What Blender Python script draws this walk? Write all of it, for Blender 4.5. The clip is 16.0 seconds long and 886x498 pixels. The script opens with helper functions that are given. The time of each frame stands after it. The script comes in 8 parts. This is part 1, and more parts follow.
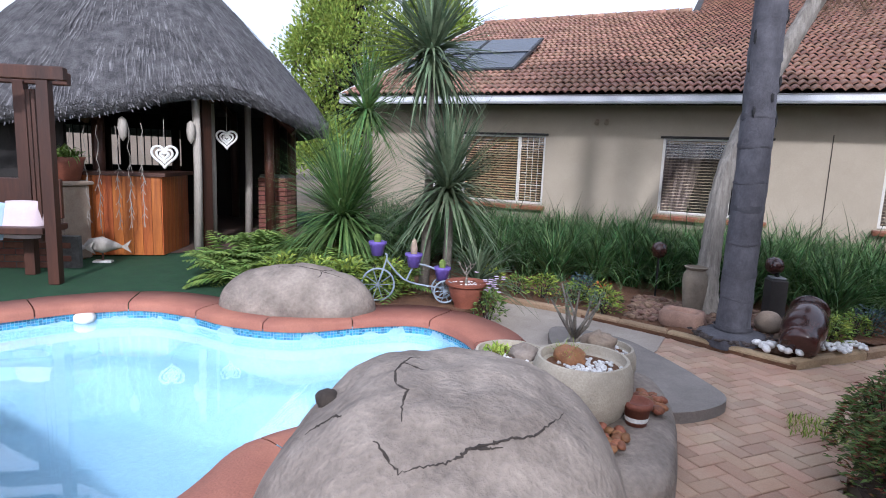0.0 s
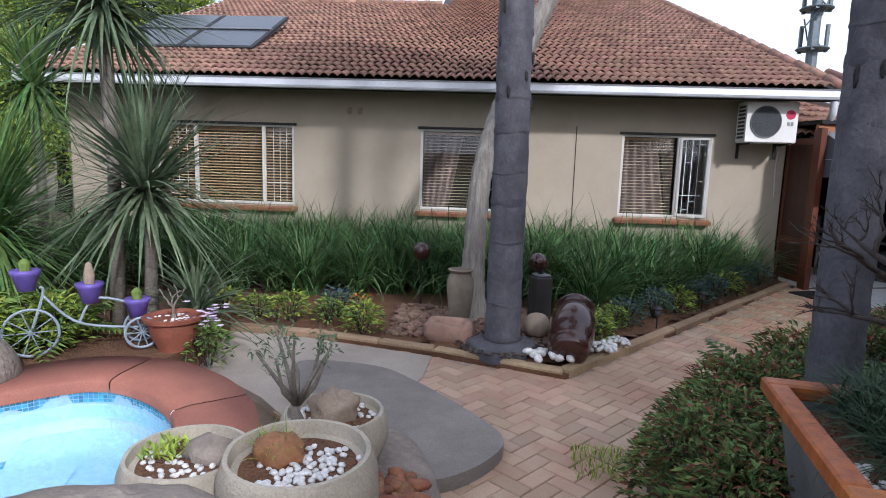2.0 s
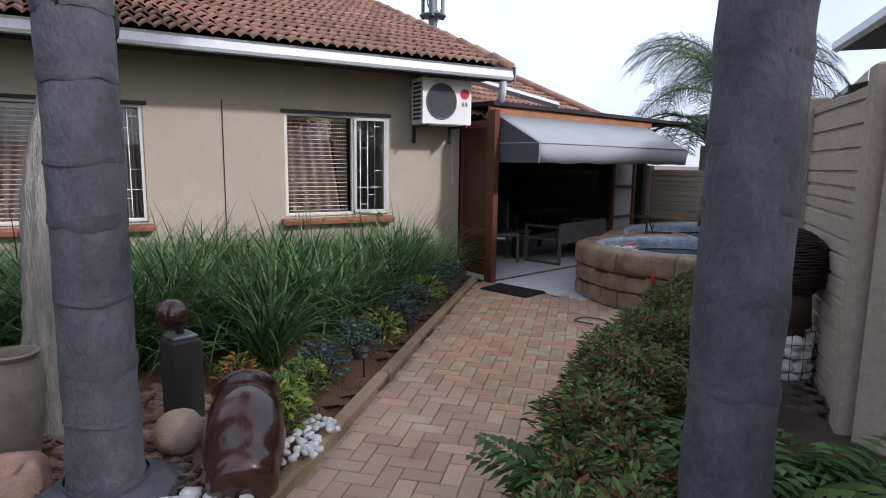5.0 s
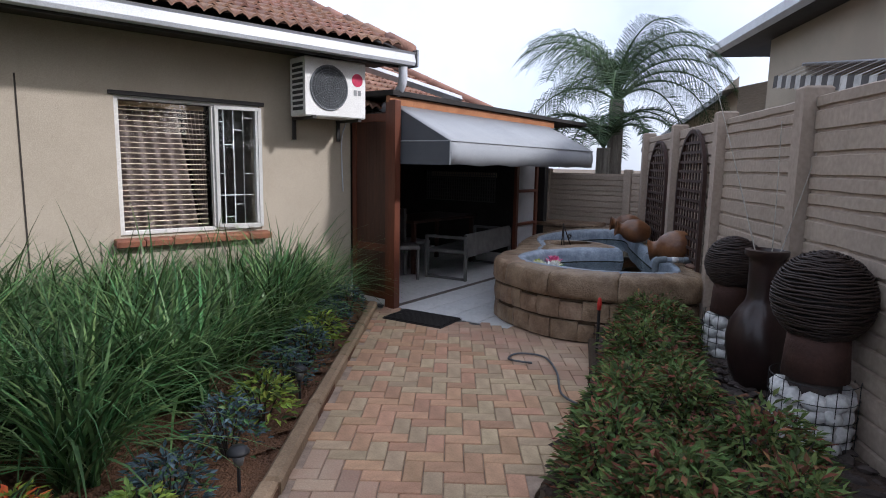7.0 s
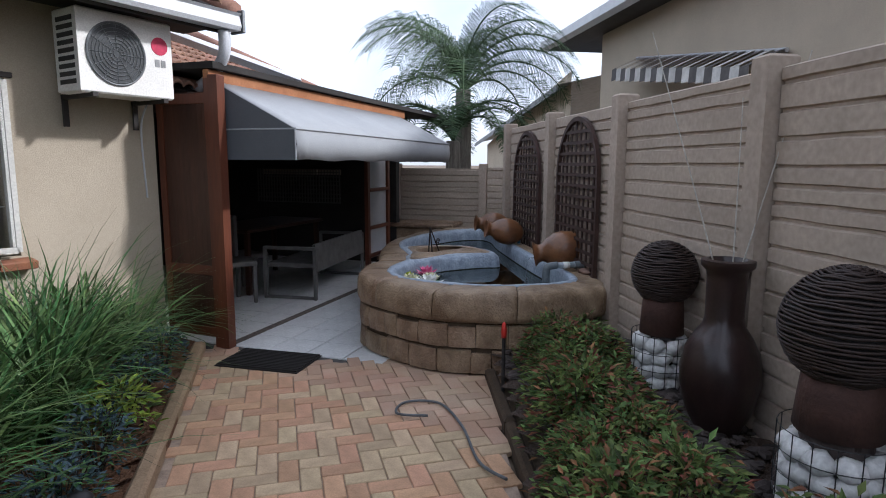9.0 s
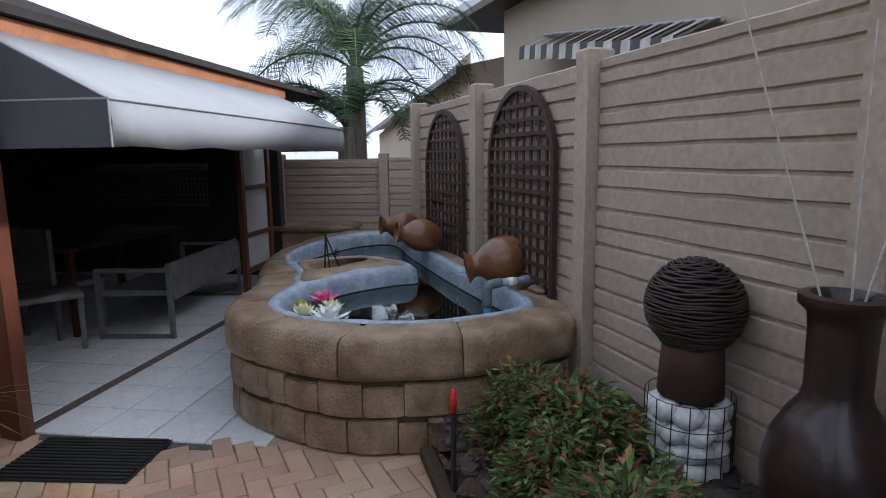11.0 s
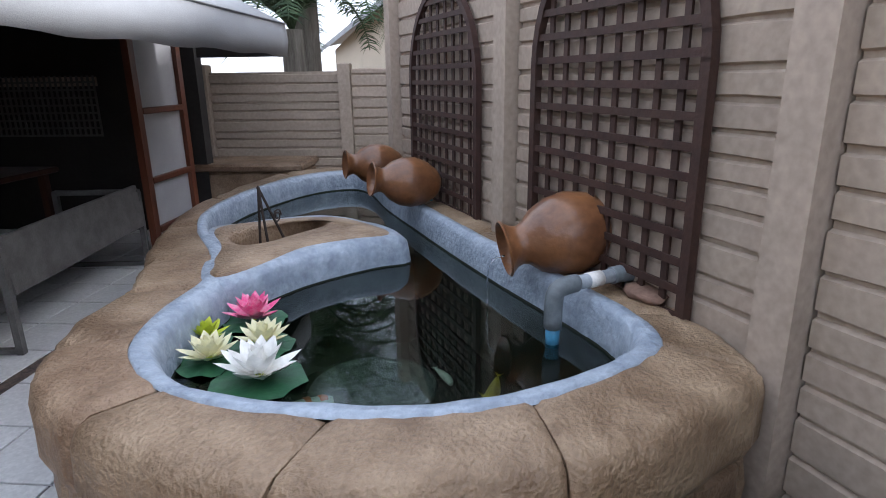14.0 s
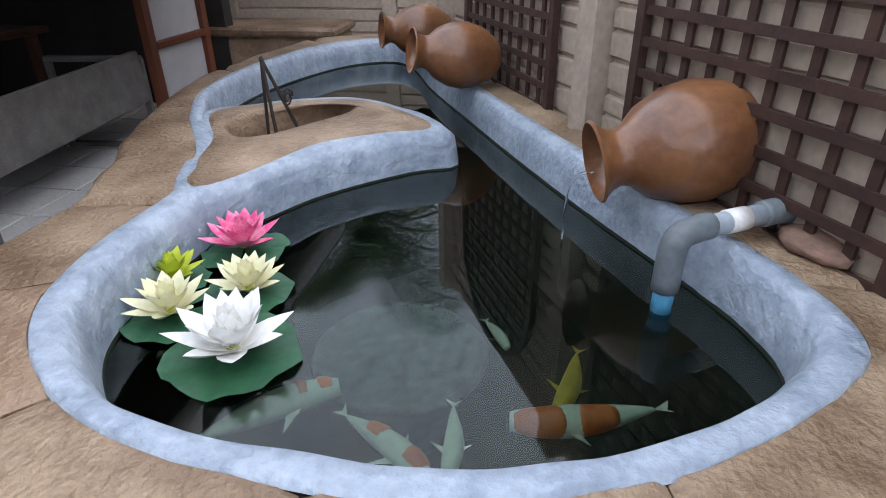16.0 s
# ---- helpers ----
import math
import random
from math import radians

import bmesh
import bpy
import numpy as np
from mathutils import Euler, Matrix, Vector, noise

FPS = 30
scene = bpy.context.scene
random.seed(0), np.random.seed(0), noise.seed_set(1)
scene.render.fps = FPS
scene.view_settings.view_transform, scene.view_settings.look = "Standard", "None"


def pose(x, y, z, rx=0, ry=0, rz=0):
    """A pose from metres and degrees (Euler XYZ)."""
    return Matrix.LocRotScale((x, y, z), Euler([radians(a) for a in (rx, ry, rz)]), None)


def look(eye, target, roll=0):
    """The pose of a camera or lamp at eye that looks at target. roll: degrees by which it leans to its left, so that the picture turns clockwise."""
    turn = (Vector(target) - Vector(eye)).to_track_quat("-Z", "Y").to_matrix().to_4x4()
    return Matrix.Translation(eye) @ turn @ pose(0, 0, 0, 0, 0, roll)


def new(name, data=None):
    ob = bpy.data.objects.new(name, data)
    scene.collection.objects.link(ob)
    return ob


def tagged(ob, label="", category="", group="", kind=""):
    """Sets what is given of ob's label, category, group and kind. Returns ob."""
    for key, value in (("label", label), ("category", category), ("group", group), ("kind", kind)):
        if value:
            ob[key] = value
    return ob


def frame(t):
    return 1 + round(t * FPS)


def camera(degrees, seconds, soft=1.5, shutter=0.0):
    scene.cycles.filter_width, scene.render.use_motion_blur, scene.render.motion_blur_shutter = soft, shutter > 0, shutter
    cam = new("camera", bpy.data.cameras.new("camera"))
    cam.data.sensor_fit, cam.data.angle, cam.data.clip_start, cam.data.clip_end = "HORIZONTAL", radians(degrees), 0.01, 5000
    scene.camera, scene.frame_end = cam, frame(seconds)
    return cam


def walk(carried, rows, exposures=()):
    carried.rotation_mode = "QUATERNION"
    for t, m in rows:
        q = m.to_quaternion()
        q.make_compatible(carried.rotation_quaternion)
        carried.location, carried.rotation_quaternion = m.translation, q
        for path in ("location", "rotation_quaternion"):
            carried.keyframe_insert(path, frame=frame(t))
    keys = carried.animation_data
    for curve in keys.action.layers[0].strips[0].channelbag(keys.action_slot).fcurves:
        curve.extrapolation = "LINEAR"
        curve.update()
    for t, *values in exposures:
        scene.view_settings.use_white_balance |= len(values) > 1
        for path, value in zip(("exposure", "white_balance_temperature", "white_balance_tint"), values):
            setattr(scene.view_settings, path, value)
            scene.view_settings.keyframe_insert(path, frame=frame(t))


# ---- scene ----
cam = camera(73.9, 16.0, 1.0)
PATH = [
    (0, (1.58, 0.445, 1.593), (0.758, 2.242, 1.283), 2.3),
    (0.5, (1.559, 0.704, 1.58), (0.894, 2.567, 1.279), 2.1),
    (1, (1.544, 0.996, 1.563), (1.054, 2.912, 1.268), 1.9),
    (1.5, (1.547, 1.32, 1.548), (1.227, 3.273, 1.257), 1.7),
    (2, (1.582, 1.655, 1.534), (1.478, 3.631, 1.244), 1.7),
    (2.5, (1.637, 2.005, 1.52), (1.705, 3.983, 1.232), 1.4),
    (3, (1.677, 2.342, 1.509), (1.9, 4.308, 1.22), 1.2),
    (3.5, (1.715, 2.667, 1.501), (2.16, 4.596, 1.214), 1.1),
    (4, (1.782, 2.98, 1.503), (2.426, 4.852, 1.218), 1.0),
    (4.5, (1.851, 3.297, 1.5), (2.658, 5.104, 1.208), 0.8),
    (5, (1.93, 3.606, 1.495), (2.897, 5.331, 1.2), 0.8),
    (5.2, (1.969, 3.727, 1.495), (2.987, 5.423, 1.197), 0.6),
    (7.3, (2.467, 4.972, 1.486), (3.816, 6.422, 1.206), 0.8),
    (7.5, (2.517, 5.079, 1.486), (3.889, 6.507, 1.206), 0.5),
    (8, (2.644, 5.317, 1.482), (4.109, 6.65, 1.205), 0.3),
    (8.5, (2.823, 5.543, 1.476), (4.413, 6.722, 1.195), 0.4),
    (9, (3.041, 5.761, 1.469), (4.72, 6.809, 1.182), 0.3),
    (9.5, (3.281, 5.972, 1.461), (5.03, 6.897, 1.172), 0.1),
    (10, (3.553, 6.159, 1.458), (5.355, 6.976, 1.16), 0.1),
    (10.2, (3.666, 6.23, 1.456), (5.48, 7.016, 1.155), 0.1),
    (12.3, (4.811, 6.932, 1.386), (6.664, 7.599, 1.037), -1.1),
    (12.5, (4.91, 6.989, 1.382), (6.759, 7.651, 1.006), -0.8),
    (13, (5.149, 7.104, 1.357), (6.99, 7.739, 0.899), -0.9),
    (13.5, (5.406, 7.213, 1.338), (7.241, 7.823, 0.826), -0.8),
    (14, (5.631, 7.339, 1.324), (7.461, 7.921, 0.764), -0.8),
    (14.5, (5.82, 7.436, 1.293), (7.634, 7.994, 0.66), -1.0),
    (15, (6.029, 7.513, 1.27), (7.808, 8.087, 0.559), -0.9),
    (15.5, (6.179, 7.555, 1.246), (7.891, 8.187, 0.429), -0.7),
    (16, (6.243, 7.574, 1.224), (7.871, 8.25, 0.281), -0.3),
]
walk(cam, [(t, look(eye, target, roll)) for t, eye, target, roll in PATH],
     exposures=[(0, 0.88, 5600, 16), (1, 0.68, 5650, 13), (3, 0.75, 5800, 16), (5, 0.66, 5850, 16), (8, 0.78, 5850, 13), (10, 0.92, 5850, 12), (12.5, 1.15, 5800, 13), (14, 1.72, 5950, 13), (16, 2.08, 6200, 13)])

# ---- light ----
world = bpy.data.worlds.new("sky")
scene.world = world
world.use_nodes = True
_bg = world.node_tree.nodes["Background"]
_sky = world.node_tree.nodes.new("ShaderNodeTexSky")
_sky.sky_type = "NISHITA"
_sky.sun_disc = False
SUN_EL, SUN_AZ = 33.0, 299.0      # elevation; heading of the sun counted anticlockwise from +x
_sky.sun_elevation = radians(SUN_EL)
_sky.sun_rotation = radians(90 - SUN_AZ)
_sky.dust_density = 4.0
_sky.air_density = 0.65
_sky.ozone_density = 0.3
# thin bright cloud drifting over the whole sky
_cl = world.node_tree.nodes.new("ShaderNodeTexNoise")
_cl.inputs["Scale"].default_value = 1.7
_cl.inputs["Detail"].default_value = 6.0
_cl.inputs["Roughness"].default_value = 0.55
_cr = world.node_tree.nodes.new("ShaderNodeMapRange")
_cr.inputs["From Min"].default_value = 0.35
_cr.inputs["From Max"].default_value = 0.65
_cr.inputs["To Min"].default_value = 0.45
_cr.inputs["To Max"].default_value = 0.92
_cm = world.node_tree.nodes.new("ShaderNodeMixRGB")
_cm.inputs[2].default_value = (6.2, 6.5, 6.9, 1)
world.node_tree.links.new(_cl.outputs["Fac"], _cr.inputs[0])
world.node_tree.links.new(_cr.outputs[0], _cm.inputs[0])
world.node_tree.links.new(_sky.outputs[0], _cm.inputs[1])
world.node_tree.links.new(_cm.outputs[0], _bg.inputs[0])
_bg.inputs[1].default_value = 0.135
sun = new("sun", bpy.data.lights.new("sun", "SUN"))
sun.data.energy = 2.0
sun.data.angle = radians(3.5)
sun.data.color = (1.0, 0.965, 0.91)
_sd = Vector((math.cos(radians(SUN_EL)) * math.cos(radians(SUN_AZ)), math.cos(radians(SUN_EL)) * math.sin(radians(SUN_AZ)), math.sin(radians(SUN_EL))))
sun.matrix_world = look(_sd * 60, (0, 0, 0))


# ---- materials ----
def mat(name, color, rough=0.7, color2=None, scale=6.0, fine=60.0, bump=0.15, metal=0.0, vary=0.0, spec=0.5, stretch=None, trans=0.0, ior=1.45, coat=0.0, dist=0.01, island=False):
    """A procedural surface: two scales of noise mixed into the colour, fine relief, and a spread of tone from piece to piece."""
    m = bpy.data.materials.new(name)
    m.use_nodes = True
    nt = m.node_tree
    N, L = nt.nodes, nt.links
    b = N["Principled BSDF"]
    b.inputs["Roughness"].default_value = rough
    b.inputs["Metallic"].default_value = metal
    b.inputs["Specular IOR Level"].default_value = spec
    b.inputs["IOR"].default_value = ior
    b.inputs["Transmission Weight"].default_value = trans
    b.inputs["Coat Weight"].default_value = coat
    tc = N.new("ShaderNodeTexCoord")
    src = tc.outputs["Object"]
    if stretch:
        mp = N.new("ShaderNodeMapping")
        mp.inputs["Scale"].default_value = stretch
        L.new(src, mp.inputs[0])
        src = mp.outputs[0]
    n1 = N.new("ShaderNodeTexNoise")
    n1.inputs["Scale"].default_value = scale
    n1.inputs["Detail"].default_value = 6.0
    n1.inputs["Roughness"].default_value = 0.65
    n2 = N.new("ShaderNodeTexNoise")
    n2.inputs["Scale"].default_value = fine
    n2.inputs["Detail"].default_value = 4.0
    L.new(src, n1.inputs["Vector"])
    L.new(src, n2.inputs["Vector"])
    c2 = color2 if color2 else tuple(c * 0.62 for c in color)
    ramp = N.new("ShaderNodeValToRGB")
    ramp.color_ramp.elements[0].position = 0.36
    ramp.color_ramp.elements[1].position = 0.66
    ramp.color_ramp.elements[0].color = (*c2, 1)
    ramp.color_ramp.elements[1].color = (*color, 1)
    L.new(n1.outputs["Fac"], ramp.inputs[0])
    mix = N.new("ShaderNodeMixRGB")
    mix.blend_type = "MULTIPLY"
    mix.inputs[0].default_value = 0.55
    r2 = N.new("ShaderNodeValToRGB")
    r2.color_ramp.elements[0].position = 0.3
    r2.color_ramp.elements[1].position = 0.7
    r2.color_ramp.elements[0].color = (0.70, 0.70, 0.70, 1)
    r2.color_ramp.elements[1].color = (1.1, 1.1, 1.1, 1)
    L.new(n2.outputs["Fac"], r2.inputs[0])
    L.new(ramp.outputs[0], mix.inputs[1])
    L.new(r2.outputs[0], mix.inputs[2])
    col = mix.outputs[0]
    if vary:
        if island:
            g = N.new("ShaderNodeNewGeometry")
            rnd = g.outputs["Random Per Island"]
        else:
            g = N.new("ShaderNodeObjectInfo")
            rnd = g.outputs["Random"]
        hv = N.new("ShaderNodeHueSaturation")
        mr = N.new("ShaderNodeMapRange")
        mr.inputs["To Min"].default_value = 1 - vary
        mr.inputs["To Max"].default_value = 1 + vary
        L.new(rnd, mr.inputs[0])
        L.new(mr.outputs[0], hv.inputs["Value"])
        mr2 = N.new("ShaderNodeMapRange")
        mr2.inputs["To Min"].default_value = 0.5 - 0.05 * vary
        mr2.inputs["To Max"].default_value = 0.5 + 0.05 * vary
        mul = N.new("ShaderNodeMath")
        mul.operation = "FRACT"
        m7 = N.new("ShaderNodeMath")
        m7.operation = "MULTIPLY"
        m7.inputs[1].default_value = 7.31
        L.new(rnd, m7.inputs[0])
        L.new(m7.outputs[0], mul.inputs[0])
        L.new(mul.outputs[0], mr2.inputs[0])
        L.new(mr2.outputs[0], hv.inputs["Hue"])
        L.new(col, hv.inputs["Color"])
        col = hv.outputs[0]
    L.new(col, b.inputs["Base Color"])
    if bump:
        bp = N.new("ShaderNodeBump")
        bp.inputs["Strength"].default_value = bump
        bp.inputs["Distance"].default_value = dist
        add = N.new("ShaderNodeMath")
        add.operation = "ADD"
        L.new(n1.outputs["Fac"], add.inputs[0])
        L.new(n2.outputs["Fac"], add.inputs[1])
        L.new(add.outputs[0], bp.inputs["Height"])
        L.new(bp.outputs[0], b.inputs["Normal"])
    return m


def leaf_mat(name, color, color2, rough=0.55, vary=0.35):
    """Leaves: tone varies from leaf to leaf, with some light coming through."""
    m = mat(name, color, rough, color2, scale=9.0, fine=40.0, bump=0.0, vary=vary, island=True, spec=0.22)
    N, L = m.node_tree.nodes, m.node_tree.links
    b = N["Principled BSDF"]
    t = N.new("ShaderNodeBsdfTranslucent")
    mx = N.new("ShaderNodeMixShader")
    mx.inputs[0].default_value = 0.25
    L.new(b.inputs["Base Color"].links[0].from_socket, t.inputs[0])
    L.new(b.outputs[0], mx.inputs[1])
    L.new(t.outputs[0], mx.inputs[2])
    L.new(mx.outputs[0], N["Material Output"].inputs[0])
    return m


PLASTER = mat("beige_plaster", (0.435, 0.372, 0.288), 0.85, (0.385, 0.327, 0.25), 1.3, 160, 0.25)
PLASTER_N = mat("neighbour_plaster", (0.50, 0.425, 0.325), 0.85, (0.44, 0.375, 0.29), 1.1, 120, 0.2)
DARKWOOD = mat("dark_stained_wood", (0.075, 0.028, 0.016), 0.5, (0.035, 0.014, 0.009), 5, 50, 0.2, stretch=(1, 1, 0.15))
REDWOOD = mat("red_brown_wood", (0.14, 0.042, 0.019), 0.5, (0.085, 0.024, 0.012), 5, 50, 0.2, stretch=(1, 1, 0.15))
ORANGEWOOD = mat("varnished_orange_wood", (0.46, 0.135, 0.03), 0.4, (0.27, 0.07, 0.018), 4, 60, 0.15, stretch=(6, 6, 0.4), vary=0.15)
TILE_ROOF = mat("brown_concrete_roof_tile", (0.34, 0.195, 0.138), 0.85, (0.21, 0.112, 0.08), 4, 70, 0.3, vary=0.22, island=True)
TILE_ROOF_P = mat("brown_concrete_roof_tile_piece", (0.34, 0.195, 0.138), 0.85, (0.21, 0.112, 0.08), 4, 70, 0.3, vary=0.22)
FASCIA_DARK = mat("dark_painted_timber", (0.035, 0.03, 0.028), 0.7, None, 5, 60, 0.1)
SOFFIT = mat("eave_boards", (0.06, 0.05, 0.042), 0.8, None, 5, 60, 0.1)
GUTTER = mat("white_gutter_paint", (0.60, 0.615, 0.64), 0.4, (0.50, 0.51, 0.54), 3, 90, 0.05)
WHITE = mat("white_paint", (0.82, 0.81, 0.78), 0.45, (0.72, 0.70, 0.66), 4, 90, 0.05)
# Dimmed white: part of the eave's shade on the frames is in the colour
FRAMEPAINT = mat("eave_shaded_white_frame_paint", (0.64, 0.62, 0.58), 0.5, (0.55, 0.53, 0.49), 5, 90, 0.05)
GREYMETAL = mat("weathered_grey_metal", (0.24, 0.25, 0.26), 0.5, None, 6, 80, 0.1, metal=0.4)
BLACKMETAL = mat("black_metal", (0.02, 0.02, 0.022), 0.5, None, 8, 60, 0.05)
SILLBRICK = mat("terracotta_sill", (0.30, 0.115, 0.06), 0.65, (0.2, 0.075, 0.045), 8, 90, 0.2, vary=0.15)
BLIND_W = mat("cream_blind_slat", (0.34, 0.265, 0.18), 0.5, (0.28, 0.215, 0.145), 6, 60, 0.05, vary=0.06)
BLIND = mat("wood_blind_slat", (0.40, 0.26, 0.135), 0.5, (0.30, 0.19, 0.10), 6, 60, 0.05, vary=0.08)
CURTAIN = mat("greybrown_curtain_cloth", (0.155, 0.118, 0.105), 0.9, (0.11, 0.082, 0.074), 12, 120, 0.1)
# Near-black: the unlit look of deep interiors is put into the colour
ROOMSHADE = mat("room_walls_shade_in_colour", (0.034, 0.03, 0.028), 0.9, None, 2, 30, 0.05)
FENCE = mat("taupe_painted_concrete", (0.44, 0.355, 0.285), 0.85, (0.37, 0.30, 0.24), 2.2, 35, 0.03, vary=0.05)
PAVER_R = mat("red_brick_paver", (0.54, 0.315, 0.195), 0.85, (0.43, 0.255, 0.155), 9, 120, 0.3, vary=0.16)
PAVER_G = mat("grey_brick_paver", (0.52, 0.385, 0.245), 0.85, (0.41, 0.30, 0.19), 9, 120, 0.3, vary=0.13)
PAVER_J = mat("worn_paver_mixed", (0.47, 0.345, 0.245), 0.85, (0.42, 0.25, 0.17), 1.5, 120, 0.3, vary=0.15, island=True)
SAND = mat("sand_joint", (0.44, 0.33, 0.25), 0.95, None, 12, 150, 0.3)
SLAB = mat("grey_concrete_slab", (0.44, 0.38, 0.32), 0.85, (0.34, 0.29, 0.24), 2.5, 110, 0.3)
EDGE = mat("tan_cement_kerb", (0.40, 0.285, 0.175), 0.9, (0.29, 0.20, 0.12), 5, 80, 0.4, vary=0.15)
SOIL = mat("red_brown_soil", (0.20, 0.098, 0.05), 0.95, (0.13, 0.062, 0.033), 5, 70, 1.0, dist=0.03)
EARTH = mat("bare_ground", (0.20, 0.15, 0.105), 0.95, (0.13, 0.1, 0.07), 1.5, 30, 0.6)
ROCK = mat("moulded_cement_rock", (0.315, 0.265, 0.222), 0.9, (0.155, 0.127, 0.106), 3.4, 38, 0.75, dist=0.02)
CRACK = mat("dark_crack", (0.05, 0.04, 0.033), 0.95, None, 20, 90, 0.2)
COPING = mat("terracotta_cement_coping", (0.36, 0.145, 0.098), 0.75, (0.27, 0.105, 0.075), 2.5, 90, 0.35, vary=0.06)
POOLBLUE = mat("light_blue_pool_plaster", (0.27, 0.445, 0.57), 0.7, (0.24, 0.41, 0.54), 1.2, 40, 0.05)
MOSAIC = mat("blue_mosaic_tile", (0.07, 0.30, 0.46), 0.25, (0.04, 0.2, 0.36), 30, 90, 0.05, vary=0.4, island=True)
TURF = mat("green_artificial_turf", (0.022, 0.085, 0.032), 0.95, (0.014, 0.06, 0.024), 6, 220, 1.0, dist=0.02)
THATCH = mat("grey_weathered_thatch", (0.15, 0.145, 0.148), 0.95, (0.065, 0.062, 0.066), 7, 60, 1.0, dist=0.05)
THATCH_S = mat("grey_thatch_straw", (0.16, 0.155, 0.158), 0.95, (0.09, 0.086, 0.09), 7, 40, 0.0, vary=0.5, island=True)
SOLAR = mat("black_solar_panel", (0.012, 0.018, 0.03), 0.25, (0.018, 0.026, 0.04), 2, 30, 0.0, spec=0.6)
PALMBARK = mat("grey_palm_bark", (0.118, 0.116, 0.132), 0.85, (0.058, 0.056, 0.066), 4, 40, 0.4, stretch=(1.6, 1.6, 1.0), dist=0.02)
PALMRING = mat("dark_palm_ring", (0.10, 0.098, 0.11), 0.95, (0.06, 0.058, 0.068), 7, 60, 0.5)
PALMSCAR = mat("blackened_palm_scar", (0.03, 0.03, 0.032), 0.95, None, 20, 60, 0.5)
PALMBARK_L = mat("pale_split_palm_bark", (0.36, 0.33, 0.29), 0.9, (0.19, 0.17, 0.145), 7, 40, 0.9, stretch=(3, 3, 0.3), dist=0.02)
POND_STONE = mat("painted_sandstone_block", (0.37, 0.265, 0.175), 0.46, (0.16, 0.098, 0.056), 4.5, 70, 0.7, vary=0.1, dist=0.018)
POND_LIP = mat("bluegrey_waterproofing", (0.40, 0.46, 0.535), 0.5, (0.25, 0.30, 0.37), 11, 40, 0.8, dist=0.012)
POND_IN = mat("algae_dark_lining", (0.022, 0.032, 0.018), 0.8, (0.012, 0.016, 0.010), 4, 30, 0.3)
MORTAR = mat("dark_mortar", (0.075, 0.05, 0.03), 0.9, None, 10, 80, 0.3)
JARBROWN = mat("glazed_brown_clay", (0.27, 0.115, 0.045), 0.36, (0.13, 0.052, 0.023), 4, 40, 0.2, coat=0.3)
VASEDARK = mat("dark_glazed_clay", (0.038, 0.02, 0.018), 0.35, (0.022, 0.012, 0.011), 6, 50, 0.1, coat=0.2)
BALLBROWN = mat("polished_maroon_clay", (0.05, 0.017, 0.013), 0.25, (0.03, 0.011, 0.009), 5, 40, 0.05, coat=0.4)
SANDCLAY = mat("sandy_clay", (0.34, 0.27, 0.205), 0.85, (0.27, 0.2, 0.145), 6, 90, 0.35)
STONEPOT = mat("cast_stone_pot", (0.46, 0.41, 0.33), 0.85, (0.34, 0.30, 0.235), 6, 110, 0.45)
REDPOT = mat("terracotta_pot", (0.26, 0.085, 0.05), 0.65, (0.18, 0.058, 0.036), 6, 80, 0.2)
WICKER = mat("dark_brown_wicker", (0.045, 0.026, 0.02), 0.6, (0.022, 0.013, 0.011), 20, 90, 0.3)
WHITESTONE = mat("white_pebble", (0.72, 0.71, 0.69), 0.7, (0.55, 0.54, 0.53), 14, 60, 0.2, vary=0.12)
REDSTONE = mat("rust_pebble", (0.30, 0.13, 0.06), 0.6, (0.19, 0.075, 0.035), 14, 60, 0.2, vary=0.3)
BROWNSTONE = mat("brown_broken_stone", (0.24, 0.15, 0.105), 0.85, (0.14, 0.088, 0.062), 10, 60, 0.4, vary=0.3, island=True)
DARKSTONE = mat("dark_slate_chips", (0.075, 0.058, 0.052), 0.85, (0.04, 0.031, 0.028), 10, 60, 0.4, vary=0.35, island=True)
PTILE = mat("pale_floor_tile", (0.74, 0.74, 0.74), 0.3, (0.66, 0.66, 0.66), 2.5, 60, 0.04, vary=0.04)
PTILE_STRIP = mat("brown_pebble_strip", (0.2, 0.15, 0.12), 0.6, (0.06, 0.05, 0.05), 30, 90, 0.4)
GROUT = mat("grey_grout", (0.11, 0.105, 0.1), 0.9, None, 20, 90, 0.1)
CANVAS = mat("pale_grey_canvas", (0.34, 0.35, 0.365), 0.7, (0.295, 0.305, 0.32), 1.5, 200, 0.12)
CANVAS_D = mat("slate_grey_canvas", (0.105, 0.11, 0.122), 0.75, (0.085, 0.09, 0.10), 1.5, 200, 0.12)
BENCHGREY = mat("silver_grey_rattan", (0.16, 0.155, 0.147), 0.6, (0.10, 0.096, 0.09), 8, 120, 0.3)
PVC = mat("grey_pvc_pipe", (0.36, 0.40, 0.44), 0.4, (0.30, 0.34, 0.38), 8, 60, 0.05)
PVCBLUE = mat("blue_pvc", (0.12, 0.42, 0.68), 0.4, None, 8, 60, 0.05)
RUBBER = mat("black_rubber", (0.018, 0.015, 0.014), 0.8, None, 10, 90, 0.3)
PURPLE = mat("purple_plastic", (0.15, 0.10, 0.38), 0.45, (0.11, 0.075, 0.3), 8, 60, 0.05)
BIKEGREY = mat("blue_grey_painted_wire", (0.30, 0.36, 0.42), 0.5, None, 8, 60, 0.05)
AGAP = leaf_mat("agapanthus_leaf", (0.135, 0.235, 0.085), (0.05, 0.105, 0.038), rough=0.36, vary=0.75)
GRASSDARK = leaf_mat("dark_grassy_leaf", (0.06, 0.105, 0.055), (0.025, 0.05, 0.025), vary=0.6)
